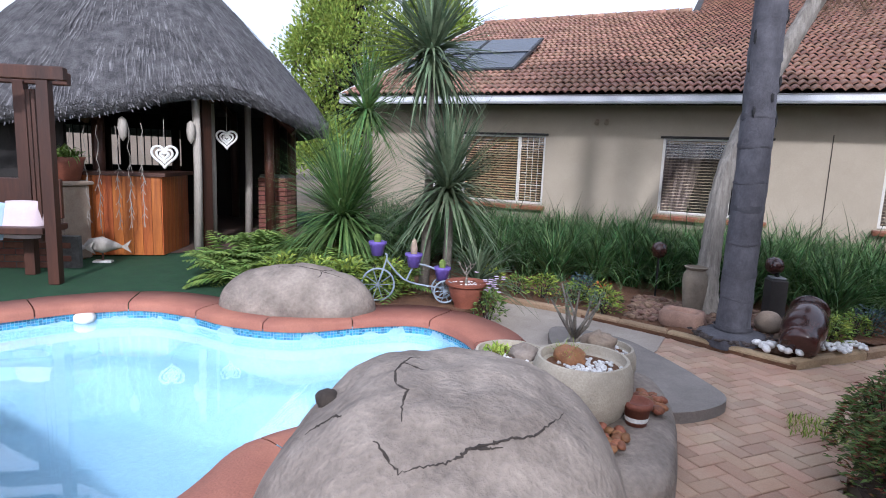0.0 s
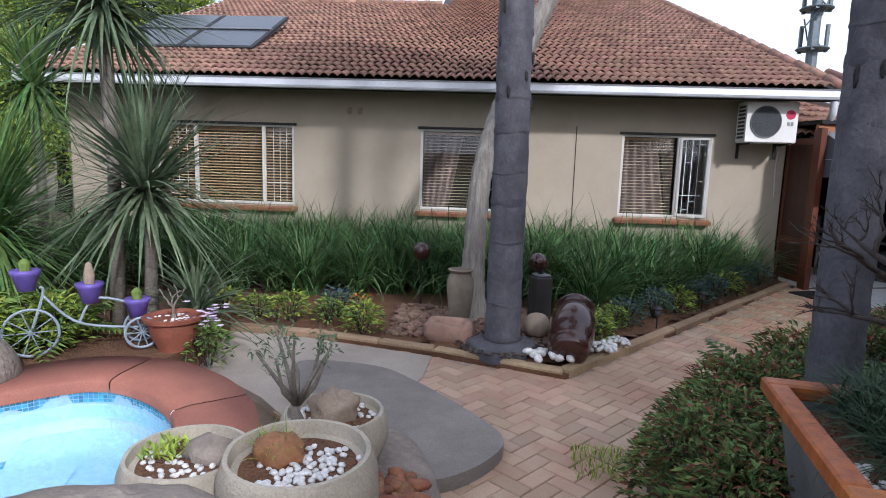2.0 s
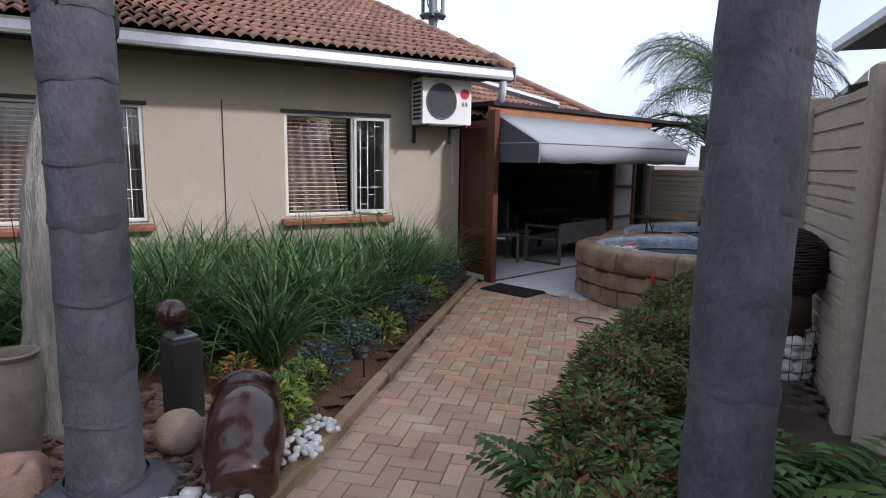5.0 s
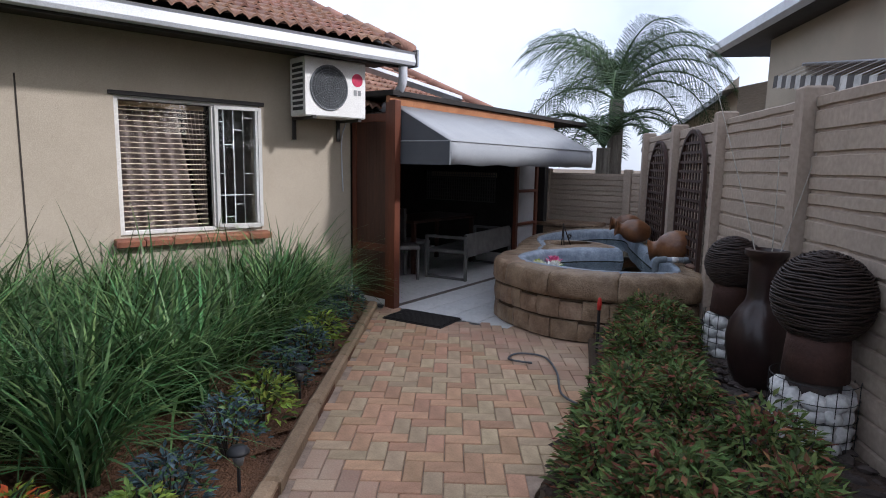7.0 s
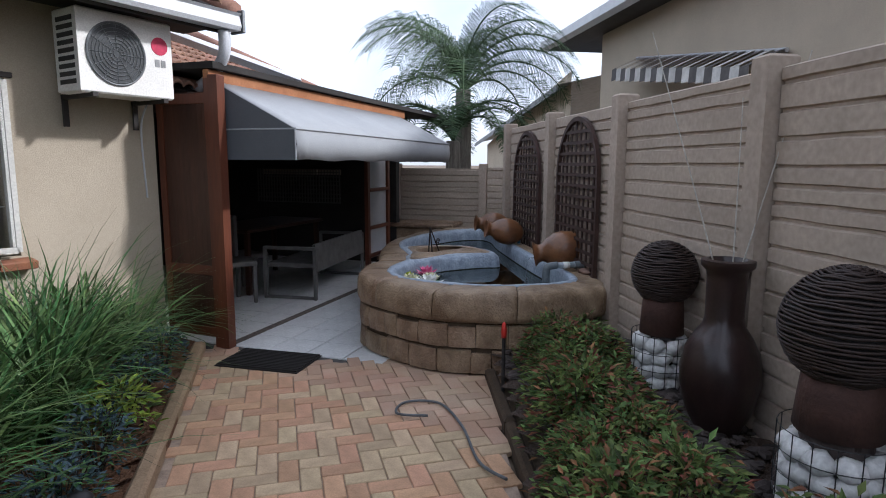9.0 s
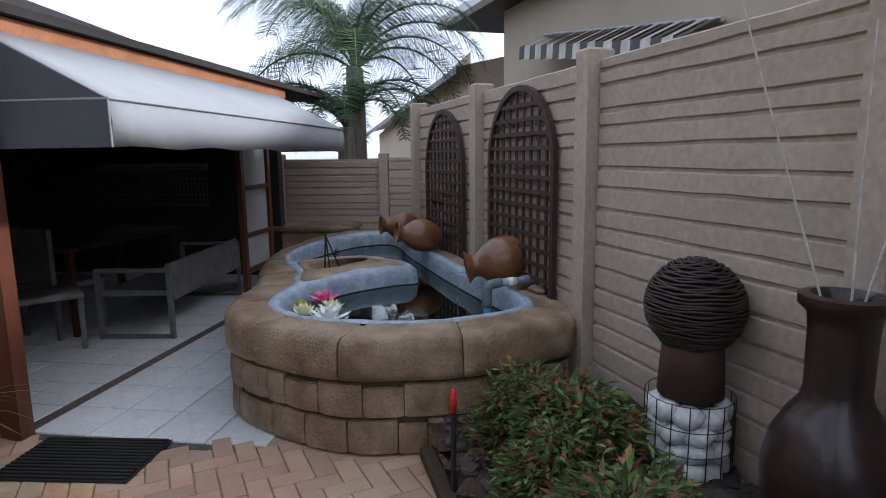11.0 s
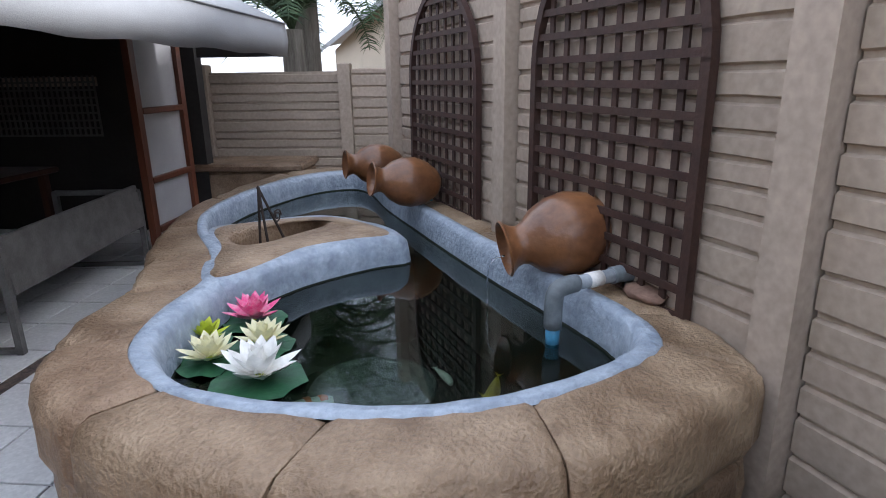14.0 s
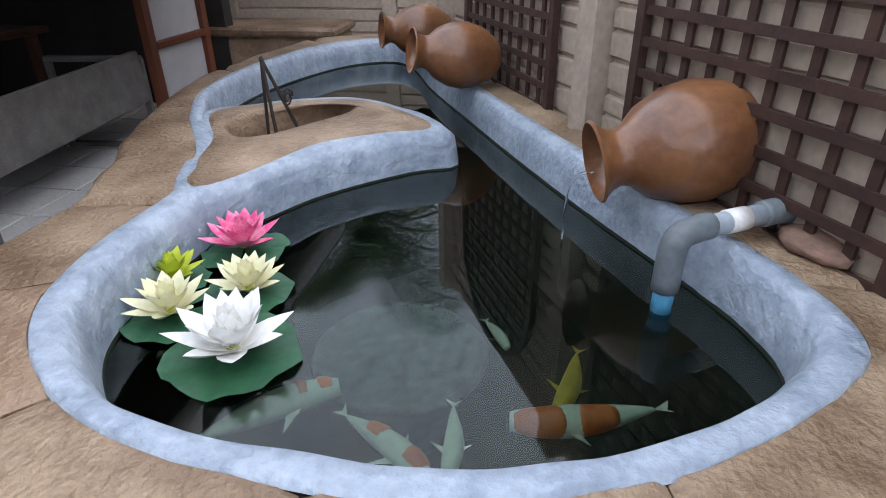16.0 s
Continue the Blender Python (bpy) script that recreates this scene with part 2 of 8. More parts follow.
YUCCA = leaf_mat("yucca_leaf", (0.17, 0.27, 0.085), (0.075, 0.15, 0.05), vary=0.4)
YUCCA_G = leaf_mat("greygreen_yucca_leaf", (0.20, 0.25, 0.15), (0.10, 0.15, 0.085), vary=0.4)
BUSH = leaf_mat("nandina_leaf", (0.19, 0.255, 0.08), (0.06, 0.10, 0.032), vary=0.65)
BUSH_R = leaf_mat("red_nandina_leaf", (0.32, 0.14, 0.075), (0.15, 0.06, 0.04), vary=0.5)
LIME = leaf_mat("lime_foliage", (0.38, 0.45, 0.08), (0.18, 0.27, 0.05), vary=0.4)
FERN = leaf_mat("fern_frond", (0.24, 0.34, 0.085), (0.12, 0.20, 0.05), vary=0.35)
BLUEPLANT = leaf_mat("blue_green_leaf", (0.12, 0.17, 0.20), (0.05, 0.085, 0.095), vary=0.5)
CONIFER = leaf_mat("yellow_green_conifer", (0.34, 0.42, 0.085), (0.17, 0.25, 0.045), vary=0.4)
TREEGREEN = leaf_mat("tree_leaf", (0.11, 0.16, 0.05), (0.05, 0.085, 0.03), vary=0.45)
PALMLEAF = leaf_mat("palm_leaflet", (0.10, 0.155, 0.075), (0.05, 0.085, 0.045), vary=0.4)
DRYLEAF = leaf_mat("dry_palm_leaflet", (0.26, 0.19, 0.11), (0.15, 0.11, 0.06), vary=0.35)
TWIG = mat("dark_twig", (0.045, 0.033, 0.028), 0.85, None, 20, 80, 0.3)
BRANCH = mat("grey_branch", (0.24, 0.21, 0.175), 0.85, None, 20, 80, 0.4)
PETALW = mat("white_petal", (0.86, 0.86, 0.83), 0.55, (0.80, 0.79, 0.74), 12, 40, 0.0)
PETALC = mat("cream_petal", (0.80, 0.78, 0.56), 0.55, (0.74, 0.70, 0.42), 12, 40, 0.0)
PETALY = mat("lime_petal", (0.58, 0.64, 0.06), 0.55, (0.44, 0.52, 0.04), 12, 40, 0.0)
PETALP = mat("pink_petal", (0.80, 0.10, 0.30), 0.55, (0.85, 0.55, 0.62), 22, 40, 0.0)
LILYPAD = mat("green_lily_pad", (0.035, 0.13, 0.055), 0.45, (0.02, 0.085, 0.04), 12, 60, 0.15)
FLOWERV = mat("mauve_petal", (0.55, 0.36, 0.58), 0.6, (0.7, 0.62, 0.7), 30, 60, 0.0)
FLOWERR = mat("red_petal", (0.62, 0.07, 0.03), 0.6, (0.6, 0.2, 0.03), 30, 60, 0.0)
KOI_W = mat("white_koi_skin", (0.82, 0.82, 0.72), 0.35, (0.74, 0.72, 0.6), 6, 60, 0.0)
KOI_R = mat("orange_koi_skin", (0.80, 0.14, 0.02), 0.35, (0.74, 0.20, 0.05), 6, 60, 0.0)
KOI_Y = mat("yellow_koi_skin", (0.75, 0.5, 0.05), 0.35, None, 6, 60, 0.0)
ROPE = mat("pale_rope", (0.6, 0.56, 0.5), 0.8, None, 20, 90, 0.1)
CUSH_P = mat("pink_cushion_cloth", (0.60, 0.50, 0.52), 0.9, (0.54, 0.44, 0.47), 9, 150, 0.2)
CUSH_B = mat("pale_blue_cushion_cloth", (0.42, 0.56, 0.70), 0.9, (0.36, 0.50, 0.64), 9, 150, 0.2)
POLE_W = mat("bleached_pole", (0.42, 0.38, 0.33), 0.85, (0.3, 0.27, 0.23), 5, 60, 0.4, stretch=(2, 2, 0.3))
BRICKRED = mat("dark_red_brick", (0.19, 0.075, 0.05), 0.85, (0.13, 0.05, 0.035), 8, 80, 0.3, vary=0.2)
BLUEHOSE = mat("grey_hose", (0.13, 0.14, 0.155), 0.55, None, 8, 60, 0.1)
TRELLIS = mat("brown_trellis_lath", (0.058, 0.027, 0.02), 0.65, (0.035, 0.017, 0.013), 9, 60, 0.2, vary=0.12)
REDPLASTIC = mat("red_plastic", (0.55, 0.03, 0.02), 0.4, None, 8, 60, 0.0)
LOGO = mat("logo_red", (0.62, 0.03, 0.10), 0.4, None, 8, 60, 0.0)
LOGOGREY = mat("logo_grey", (0.35, 0.35, 0.35), 0.4, None, 8, 60, 0.0)


def glass_mat(name, color, rough=0.0, ior=1.45):
    m = bpy.data.materials.new(name)
    m.use_nodes = True
    b = m.node_tree.nodes["Principled BSDF"]
    b.inputs["Base Color"].default_value = (*color, 1)
    b.inputs["Roughness"].default_value = rough
    b.inputs["Transmission Weight"].default_value = 1.0
    b.inputs["IOR"].default_value = ior
    return m


def water_mat(name, color, wave, strength):
    m = glass_mat(name, color, 0.0, 1.33)
    N, L = m.node_tree.nodes, m.node_tree.links
    n = N.new("ShaderNodeTexNoise")
    n.inputs["Scale"].default_value = wave
    n.inputs["Detail"].default_value = 2.0
    tc = N.new("ShaderNodeTexCoord")
    L.new(tc.outputs["Object"], n.inputs["Vector"])
    bp = N.new("ShaderNodeBump")
    bp.inputs["Strength"].default_value = strength
    bp.inputs["Distance"].default_value = 0.02
    L.new(n.outputs["Fac"], bp.inputs["Height"])
    L.new(bp.outputs[0], N["Principled BSDF"].inputs["Normal"])
    return m


GLASS = glass_mat("window_glass", (0.9, 0.93, 0.95))
POOLWATER = water_mat("clear_pool_water", (0.92, 0.98, 1.0), 3.0, 0.03)
PONDWATER = water_mat("dark_pond_water", (0.42, 0.52, 0.47), 2.0, 0.003)


# ---- mesh building ----
class MB:
    """A small mesh builder: vertices and faces in lists, turned into one mesh."""

    def __init__(self):
        self.v, self.f, self.mi = [], [], []
        self.cur = 0

    def add(self, verts, faces):
        o = len(self.v)
        self.v += [tuple(p) for p in verts]
        self.f += [tuple(i + o for i in q) for q in faces]
        self.mi += [self.cur] * len(faces)
        return self

    def box(self, c, s, rz=0.0, m=None, bev=0.0):
        x, y, z = s[0] / 2, s[1] / 2, s[2] / 2
        if bev <= 0:
            vs = [(-x, -y, -z), (x, -y, -z), (x, y, -z), (-x, y, -z), (-x, -y, z), (x, -y, z), (x, y, z), (-x, y, z)]
            fs = [(0, 3, 2, 1), (4, 5, 6, 7), (0, 1, 5, 4), (1, 2, 6, 5), (2, 3, 7, 6), (3, 0, 4, 7)]
        else:
            bev = min(bev, x * 0.9, y * 0.9, z * 0.9)
            a, b2 = x - bev, y - bev
            vs = [(-a, -b2, -z), (a, -b2, -z), (a, b2, -z), (-a, b2, -z)]
            for zz in (-z + bev, z - bev):
                vs += [(-x, -y, zz), (x, -y, zz), (x, y, zz), (-x, y, zz)]
            vs += [(-a, -b2, z), (a, -b2, z), (a, b2, z), (-a, b2, z)]
            fs = [(0, 3, 2, 1), (12, 13, 14, 15)]
            for k in (0, 4, 8):
                for i in range(4):
                    j = (i + 1) % 4
                    fs.append((k + i, k + j, k + 4 + j, k + 4 + i))
        r = m if m is not None else Matrix.Rotation(rz, 4, "Z")
        cc = Vector(c)
        return self.add([(r @ Vector(p)) + cc for p in vs], fs)

    def lathe(self, prof, seg=24, m=None, wob=0.0, cap=True):
        """Turns a profile of (radius, height) about z."""
        vs, fs = [], []
        n = len(prof)
        for i in range(seg):
            a = 2 * math.pi * i / seg
            for r, z in prof:
                rr = r * (1 + wob * noise.noise((math.cos(a) * 2, math.sin(a) * 2, z * 3)))
                vs.append(Vector((rr * math.cos(a), rr * math.sin(a), z)))
        for i in range(seg):
            j = (i + 1) % seg
            for k in range(n - 1):
                fs.append((i * n + k, j * n + k, j * n + k + 1, i * n + k + 1))
        if cap:
            if prof[0][0] > 1e-4:
                fs.append(tuple(i * n for i in range(seg))[::-1])
            if prof[-1][0] > 1e-4:
                fs.append(tuple(i * n + n - 1 for i in range(seg)))
        if m is not None:
            vs = [m @ p for p in vs]
        return self.add(vs, fs)

    def tube(self, pts, rad, seg=8, cap=True):
        """A round bar along points; rad is a number or one for each point."""
        pts = [Vector(p) for p in pts]
        n = len(pts)
        rs = rad if isinstance(rad, (list, tuple)) else [rad] * n
        vs, fs = [], []
        up = Vector((0.0, 0.0, 1.0))
        prev = None
        for i, p in enumerate(pts):
            d = (pts[min(i + 1, n - 1)] - pts[max(i - 1, 0)]).normalized()
            if prev is None:
                ref = up if abs(d.z) < 0.9 else Vector((1, 0, 0))
                u = d.cross(ref).normalized()
            else:
                u = (prev - d * prev.dot(d)).normalized()
            prev = u
            w = d.cross(u)
            for k in range(seg):
                a = 2 * math.pi * k / seg
                vs.append(p + (u * math.cos(a) + w * math.sin(a)) * rs[i])
        for i in range(n - 1):
            for k in range(seg):
                k2 = (k + 1) % seg
                fs.append((i * seg + k, i * seg + k2, (i + 1) * seg + k2, (i + 1) * seg + k))
        if cap:
            fs.append(tuple(range(seg))[::-1])
            fs.append(tuple((n - 1) * seg + k for k in range(seg)))
        return self.add(vs, fs)

    def blade(self, base, heading, length, width, rise, droop, seg=4, fold=0.0):
        """A strap leaf that starts at base, leaves it at the angle rise (radians) and bends over by droop."""
        h = Vector((math.cos(heading), math.sin(heading), 0))
        side = Vector((-h.y, h.x, 0))
        p = Vector(base)
        a = rise
        vs = []
        for i in range(seg + 1):
            t = i / seg
            w = width * (0.55 + 0.45 * math.sin(math.pi * min(1, t * 1.3 + 0.15))) * (1 - t ** 3) * 0.5
            if i == seg:
                vs.append(p.copy())
            else:
                vs += [p - side * w + Vector((0, 0, fold * w)), p + side * w + Vector((0, 0, fold * w))]
            p = p + (h * math.cos(a) + Vector((0, 0, 1)) * math.sin(a)) * (length / seg)
            a -= droop / seg
        fs = [(2 * i, 2 * i + 1, 2 * i + 3, 2 * i + 2) for i in range(seg - 1)]
        fs.append((2 * seg - 2, 2 * seg - 1, 2 * seg))
        return self.add(vs, fs)

    def leaf(self, c, d, n, length, width):
        """A small pointed leaf at c along d, facing n."""
        d = Vector(d).normalized()
        s = d.cross(Vector(n))
        if s.length < 1e-3:
            s = d.cross(Vector((1, 0.3, 0)))
        s = s.normalized()
        up = s.cross(d) * (0.12 * length)
        c = Vector(c)
        return self.add([c, c + d * length * 0.45 - s * width / 2 + up, c + d * length, c + d * length * 0.45 + s * width / 2 + up], [(0, 1, 2, 3)])

    def mesh(self, name, mats, smooth=False):
        me = bpy.data.meshes.new(name)
        me.from_pydata(self.v, [], self.f)
        for m in mats if isinstance(mats, (list, tuple)) else [mats]:
            me.materials.append(m)
        if any(self.mi):
            me.polygons.foreach_set("material_index", self.mi)
        if smooth:
            me.polygons.foreach_set("use_smooth", [True] * len(self.f))
        me.update()
        return me


def part(name, mb, material, parent=None, label="", smooth=False, at=None):
    """Links a built mesh as one object, under a thing or a part when one is given."""
    ob = new(name, mb.mesh(name, material, smooth) if isinstance(mb, MB) else mb)
    if at is not None:
        ob.matrix_basis = at
    if parent is not None:
        ob.parent = parent
    if label:
        ob["label"] = label
    return ob


def thing(name, label, category, at=None, group="", kind=""):
    """An empty at the foot of a thing, which carries its tags and holds its parts."""
    ob = new(name)
    ob.empty_display_size = 0.1
    if at is not None:
        ob.matrix_basis = at
    return tagged(ob, label, category, group, kind)


def smoothed(mb, name, material, parent, angle=0.6, label="", at=None):
    ob = part(name, mb, material, parent, label, True, at)
    me = ob.data
    sharp = me.attributes.new("sharp_edge", "BOOLEAN", "EDGE")
    bm = bmesh.new()
    bm.from_mesh(me)
    bm.edges.ensure_lookup_table()
    flags = [len(e.link_faces) == 2 and e.calc_face_angle(0.0) > angle for e in bm.edges]
    bm.free()
    sharp.data.foreach_set("value", flags)
    return ob


def curve_loop(pts, n, closed=True):
    """Catmull-Rom points along a rough outline."""
    P = [Vector((*p, 0)) if len(p) == 2 else Vector(p) for p in pts]
    m = len(P)
    out = []
    spans = m if closed else m - 1
    for k in range(n):
        u = k / n * spans if closed else k / (n - 1) * spans
        i = min(int(u), spans - 1)
        t = u - i
        g = (lambda q: P[q % m]) if closed else (lambda q: P[max(0, min(m - 1, q))])
        a, b, c, d = g(i - 1), g(i), g(i + 1), g(i + 2)
        out.append(0.5 * (2 * b + (c - a) * t + (2 * a - 5 * b + 4 * c - d) * t * t + (3 * b - a - 3 * c + d) * t ** 3))
    return out


def even_loop(pts, n):
    """The outline with points at even steps."""
    fine = curve_loop(pts, 600)
    fine.append(fine[0])
    acc = [0.0]
    for a, b in zip(fine, fine[1:]):
        acc.append(acc[-1] + (b - a).length)
    out, k = [], 0
    for i in range(n):
        s = acc[-1] * i / n
        while acc[k + 1] < s:
            k += 1
        t = (s - acc[k]) / max(1e-9, acc[k + 1] - acc[k])
        out.append(fine[k].lerp(fine[k + 1], t))
    return out


def inside(x, y, poly):
    c = False
    n = len(poly)
    for i in range(n):
        x1, y1 = poly[i][0], poly[i][1]
        x2, y2 = poly[(i + 1) % n][0], poly[(i + 1) % n][1]
        if (y1 > y) != (y2 > y) and x < (x2 - x1) * (y - y1) / (y2 - y1) + x1:
            c = not c
    return c


def slab_mesh(poly, z0, z1):
    """An upright prism over an outline."""
    from_top = [(p[0], p[1], z1) for p in poly]
    from_low = [(p[0], p[1], z0) for p in poly]
    n = len(poly)
    bm = bmesh.new()
    top = [bm.verts.new(p) for p in from_top]
    low = [bm.verts.new(p) for p in from_low]
    bm.faces.new(top)
    bm.faces.new(low[::-1])
    for i in range(n):
        j = (i + 1) % n
        bm.faces.new((low[i], low[j], top[j], top[i]))
    bmesh.ops.triangulate(bm, faces=[f for f in bm.faces if len(f.verts) > 4])
    bmesh.ops.recalc_face_normals(bm, faces=bm.faces[:])
    mb = MB()
    bm.verts.index_update()
    mb.v = [tuple(v.co) for v in bm.verts]
    mb.f = [tuple(v.index for v in f.verts) for f in bm.faces]
    mb.mi = [0] * len(mb.f)
    bm.free()
    return mb


def rockmesh(rad, amp, seed, seg=18, rings=12, flat=0.0):
    """A lumpy stone of three radii."""
    vs, fs = [], []
    for i in range(rings + 1):
        th = math.pi * i / rings
        for k in range(seg):
            a = 2 * math.pi * k / seg
            d = Vector((math.sin(th) * math.cos(a), math.sin(th) * math.sin(a), math.cos(th)))
            r = 1 + amp * noise.noise(d * 1.6 + Vector((seed, seed * 0.7, 0))) + amp * 0.4 * noise.noise(d * 4.5 + Vector((0, seed, seed)))
            z = d.z * r
            if z < -flat and flat > 0:
                z = -flat
            vs.append(Vector((d.x * r * rad[0], d.y * r * rad[1], z * rad[2])))
    for i in range(rings):
        for k in range(seg):
            k2 = (k + 1) % seg
            fs.append((i * seg + k, (i + 1) * seg + k, (i + 1) * seg + k2, i * seg + k2))
    return MB().add(vs, fs)


R = random.Random(7)

# ---- ground ----
FDIR = Vector((math.cos(radians(40)), math.sin(radians(40)), 0))
FNOR = Vector((-FDIR.y, FDIR.x, 0))
FP0 = Vector((7.6, 7.17, 0))


def fence_at(s, n=0.0, z=0.0):
    p = FP0 + FDIR * s + FNOR * n
    return Vector((p.x, p.y, z))


# brick path, its sand bed and its edges
PATH_POLY = [(-0.55, 6.62), (0.2, 6.52), (0.83, 6.33), (1.3, 6.2), (2.28, 5.8), (5.9, 9.78), (6.03, 9.63), (6.12, 8.83), (6.45, 8.42), (6.52, 7.95), (6.70, 7.62), (5.85, 7.14), (5.3, 6.75),
             (4.4, 6.4), (3.45, 5.62), (2.95, 5.2), (2.5, 4.5), (2.25, 3.6), (2.2, 2.0), (2.3, -3.0), (0.9, -3.0), (1.1, 1.0), (1.45, 2.4), (1.5, 3.3), (1.45, 4.2), (0.95, 4.75), (0.5, 5.0), (0.1, 5.45), (-0.4, 5.75)]
path_floor = tagged(part("path", slab_mesh(PATH_POLY, -0.06, -0.011), SAND), "winding garden path of herringbone brick pavers", "path", kind="structure")

bed_poly = [(-4.4, 6.9), (-2.2, 6.75), (-0.55, 6.62), (0.2, 6.52), (0.83, 6.33), (1.3, 6.2), (2.28, 5.8), (5.9, 9.78), (5.9, 10.3), (-4.4, 10.3)]


def bed_height(x, y):
    return 0.055 + 0.05 * noise.noise((x * 1.3, y * 1.3, 0.0)) + 0.02 * noise.noise((x * 5, y * 5, 3.0))


mb = MB()
nx, ny = 70, 34
idx = {}
for i in range(nx + 1):
    for j in range(ny + 1):
        x, y = -4.5 + 10.6 * i / nx, 5.7 + 4.6 * j / ny
        if inside(x, y, bed_poly):
            idx[i, j] = len(mb.v)
            mb.v.append((x, y, bed_height(x, y)))
for (i, j) in list(idx):
    q = [(i, j), (i + 1, j), (i + 1, j + 1), (i, j + 1)]
    if all(k in idx for k in q):
        mb.f.append(tuple(idx[k] for k in q))
mb.mi = [0] * len(mb.f)
tagged(part("flower_bed", mb, SOIL, smooth=True), "red-brown soil of the bed below the house wall", "flower bed", kind="structure")
tagged(part("bed_fill", slab_mesh([(x, y) for x, y in bed_poly], -0.05, 0.03), SOIL), "soil packed inside the bed's kerb", "soil", kind="structure")

shrub_poly = [(6.6, 7.6), (5.85, 7.14), (5.3, 6.75), (4.4, 6.4), (3.45, 5.62), (2.95, 5.2), (2.5, 4.5), (2.25, 3.6), (2.2, 2.0), (2.3, -3.0), (8.0, -3.0), (9.5, 2.0), tuple(fence_at(-3.45))[:2], tuple(fence_at(-0.4))[:2]]
mb = MB()
idx = {}
for i in range(81):
    for j in range(101):
        x, y = 2.0 + 6.6 * i / 80, -3 + 11 * j / 100
        if inside(x, y, shrub_poly):
            idx[i, j] = len(mb.v)
            edge = min(1.0, max(0.0, (x - 2.4) * 0.7 + max(0, 4.5 - y) * 0.05))
            back_n, back_s = FNOR.dot(Vector((x, y, 0)) - FP0), FDIR.dot(Vector((x, y, 0)) - FP0)
            edge += 0.75 * max(0.0, min(1.0, (1.0 - back_n) / 0.4)) * max(0.0, min(1.0, (-0.9 - back_s) / 0.3))
            mb.v.append((x, y, 0.06 + 0.10 * edge + 0.04 * noise.noise((x * 1.5, y * 1.5, 5.0))))
for (i, j) in list(idx):
    q = [(i, j), (i + 1, j), (i + 1, j + 1), (i, j + 1)]
    if all(k in idx for k in q):
        mb.f.append(tuple(idx[k] for k in q))
mb.mi = [0] * len(mb.f)
tagged(part("shrub_bed", mb, mat("dark_bed_soil", (0.075, 0.048, 0.035), 0.95, (0.045, 0.03, 0.023), 6, 60, 0.9, dist=0.03), smooth=True), "dark soil of the bed along the boundary wall", "flower bed", kind="structure")


def kerb(name, pts, width, z0, z1, material, label, piece=0.9):
    """A low edging of cement lengths set end to end along a line."""
    k = thing(name, label, "kerb", kind="structure")
    for a, b in zip(pts, pts[1:]):
        a, b = Vector((*a, 0)), Vector((*b, 0))
        n = max(1, round((b - a).length / piece))
        for i in range(n):
            p, q = a.lerp(b, i / n), a.lerp(b, (i + 1) / n)
            d = q - p
            ang = math.atan2(d.y, d.x)
            part("kerb_length", MB().box((0, 0, 0), (d.length - 0.008, width * R.uniform(0.93, 1.05), z1 - z0), bev=0.018), material, k,
                 at=Matrix.Translation(((p + q) / 2) + Vector((0, 0, (z0 + z1) / 2 + R.uniform(-0.006, 0.006)))) @ Matrix.Rotation(ang + R.uniform(-0.01, 0.01), 4, "Z"))
    return k


kerb("bed_kerb", [(-0.55, 6.66), (0.2, 6.56), (0.83, 6.38), (1.3, 6.25), (2.28, 5.86), (5.86, 9.8)], 0.09, -0.06, 0.068, EDGE, "tan cement kerb along the flower bed")
kerb("hedge_kerb", [(6.55, 7.56), (5.87, 7.08), (5.32, 6.69), (4.42, 6.34), (3.5, 5.58), (3.0, 5.16), (2.56, 4.46)], 0.07, -0.06, 0.07, MORTAR, "dark cement edging in front of the hedge", 0.6)

# ---- house ----
HY = 10.24
WIN = [(-3.17, -1.09), (0.76, 2.23), (3.62, 4.86)]
ZS, ZH = 0.85, 2.01
mb = MB()
xs = [-4.47] + [v for w in WIN for v in w] + [5.87]
for a, b in zip(xs[0::2], xs[1::2]):
    mb.box(((a + b) / 2, HY + 0.11, 1.27), (b - a, 0.22, 2.56))
for a, b in WIN:
    mb.box(((a + b) / 2, HY + 0.11, (ZS - 0.01) / 2), (b - a, 0.22, ZS + 0.01 - 0.02))
    mb.box(((a + b) / 2, HY + 0.11, (ZH + 2.55) / 2), (b - a, 0.22, 2.55 - ZH))
wall_house = tagged(part("wall_house", mb, PLASTER), "beige plastered house wall with three windows", "wall", kind="structure")
part("joint_line", MB().box((2.975, HY - 0.001, 1.35), (0.012, 0.008, 1.5)), CRACK, wall_house, "dark upright movement joint")
tagged(part("wall_house_end", MB().box((5.76, HY + 4.2, 1.27), (0.22, 7.9, 2.56)), PLASTER), "beige plastered end wall of the house", "wall", kind="structure")
tagged(part("wall_house_west", MB().box((-4.36, HY + 3.6, 1.27), (0.22, 6.7, 2.56)), PLASTER), "beige plastered side wall of the house", "wall", kind="structure")
# Room darkness behind the glass is put into the colour of these surfaces
tagged(part("wall_room_back", MB().box((0.7, HY + 2.6, 1.27), (9.9, 0.1, 2.56)), ROOMSHADE), "back wall behind the windows, room shade in its colour", "wall", kind="structure")
tagged(part("room_floor", MB().box((0.7, HY + 1.4, 0.08), (9.9, 2.3, 0.1)), ROOMSHADE), "floor behind the windows, room shade in its colour", "floor", kind="structure")
tagged(part("ceiling_rooms", MB().box((0.7, HY + 1.4, 2.5), (9.9, 2.3, 0.06)), ROOMSHADE), "ceiling behind the windows, room shade in its colour", "ceiling", kind="structure")


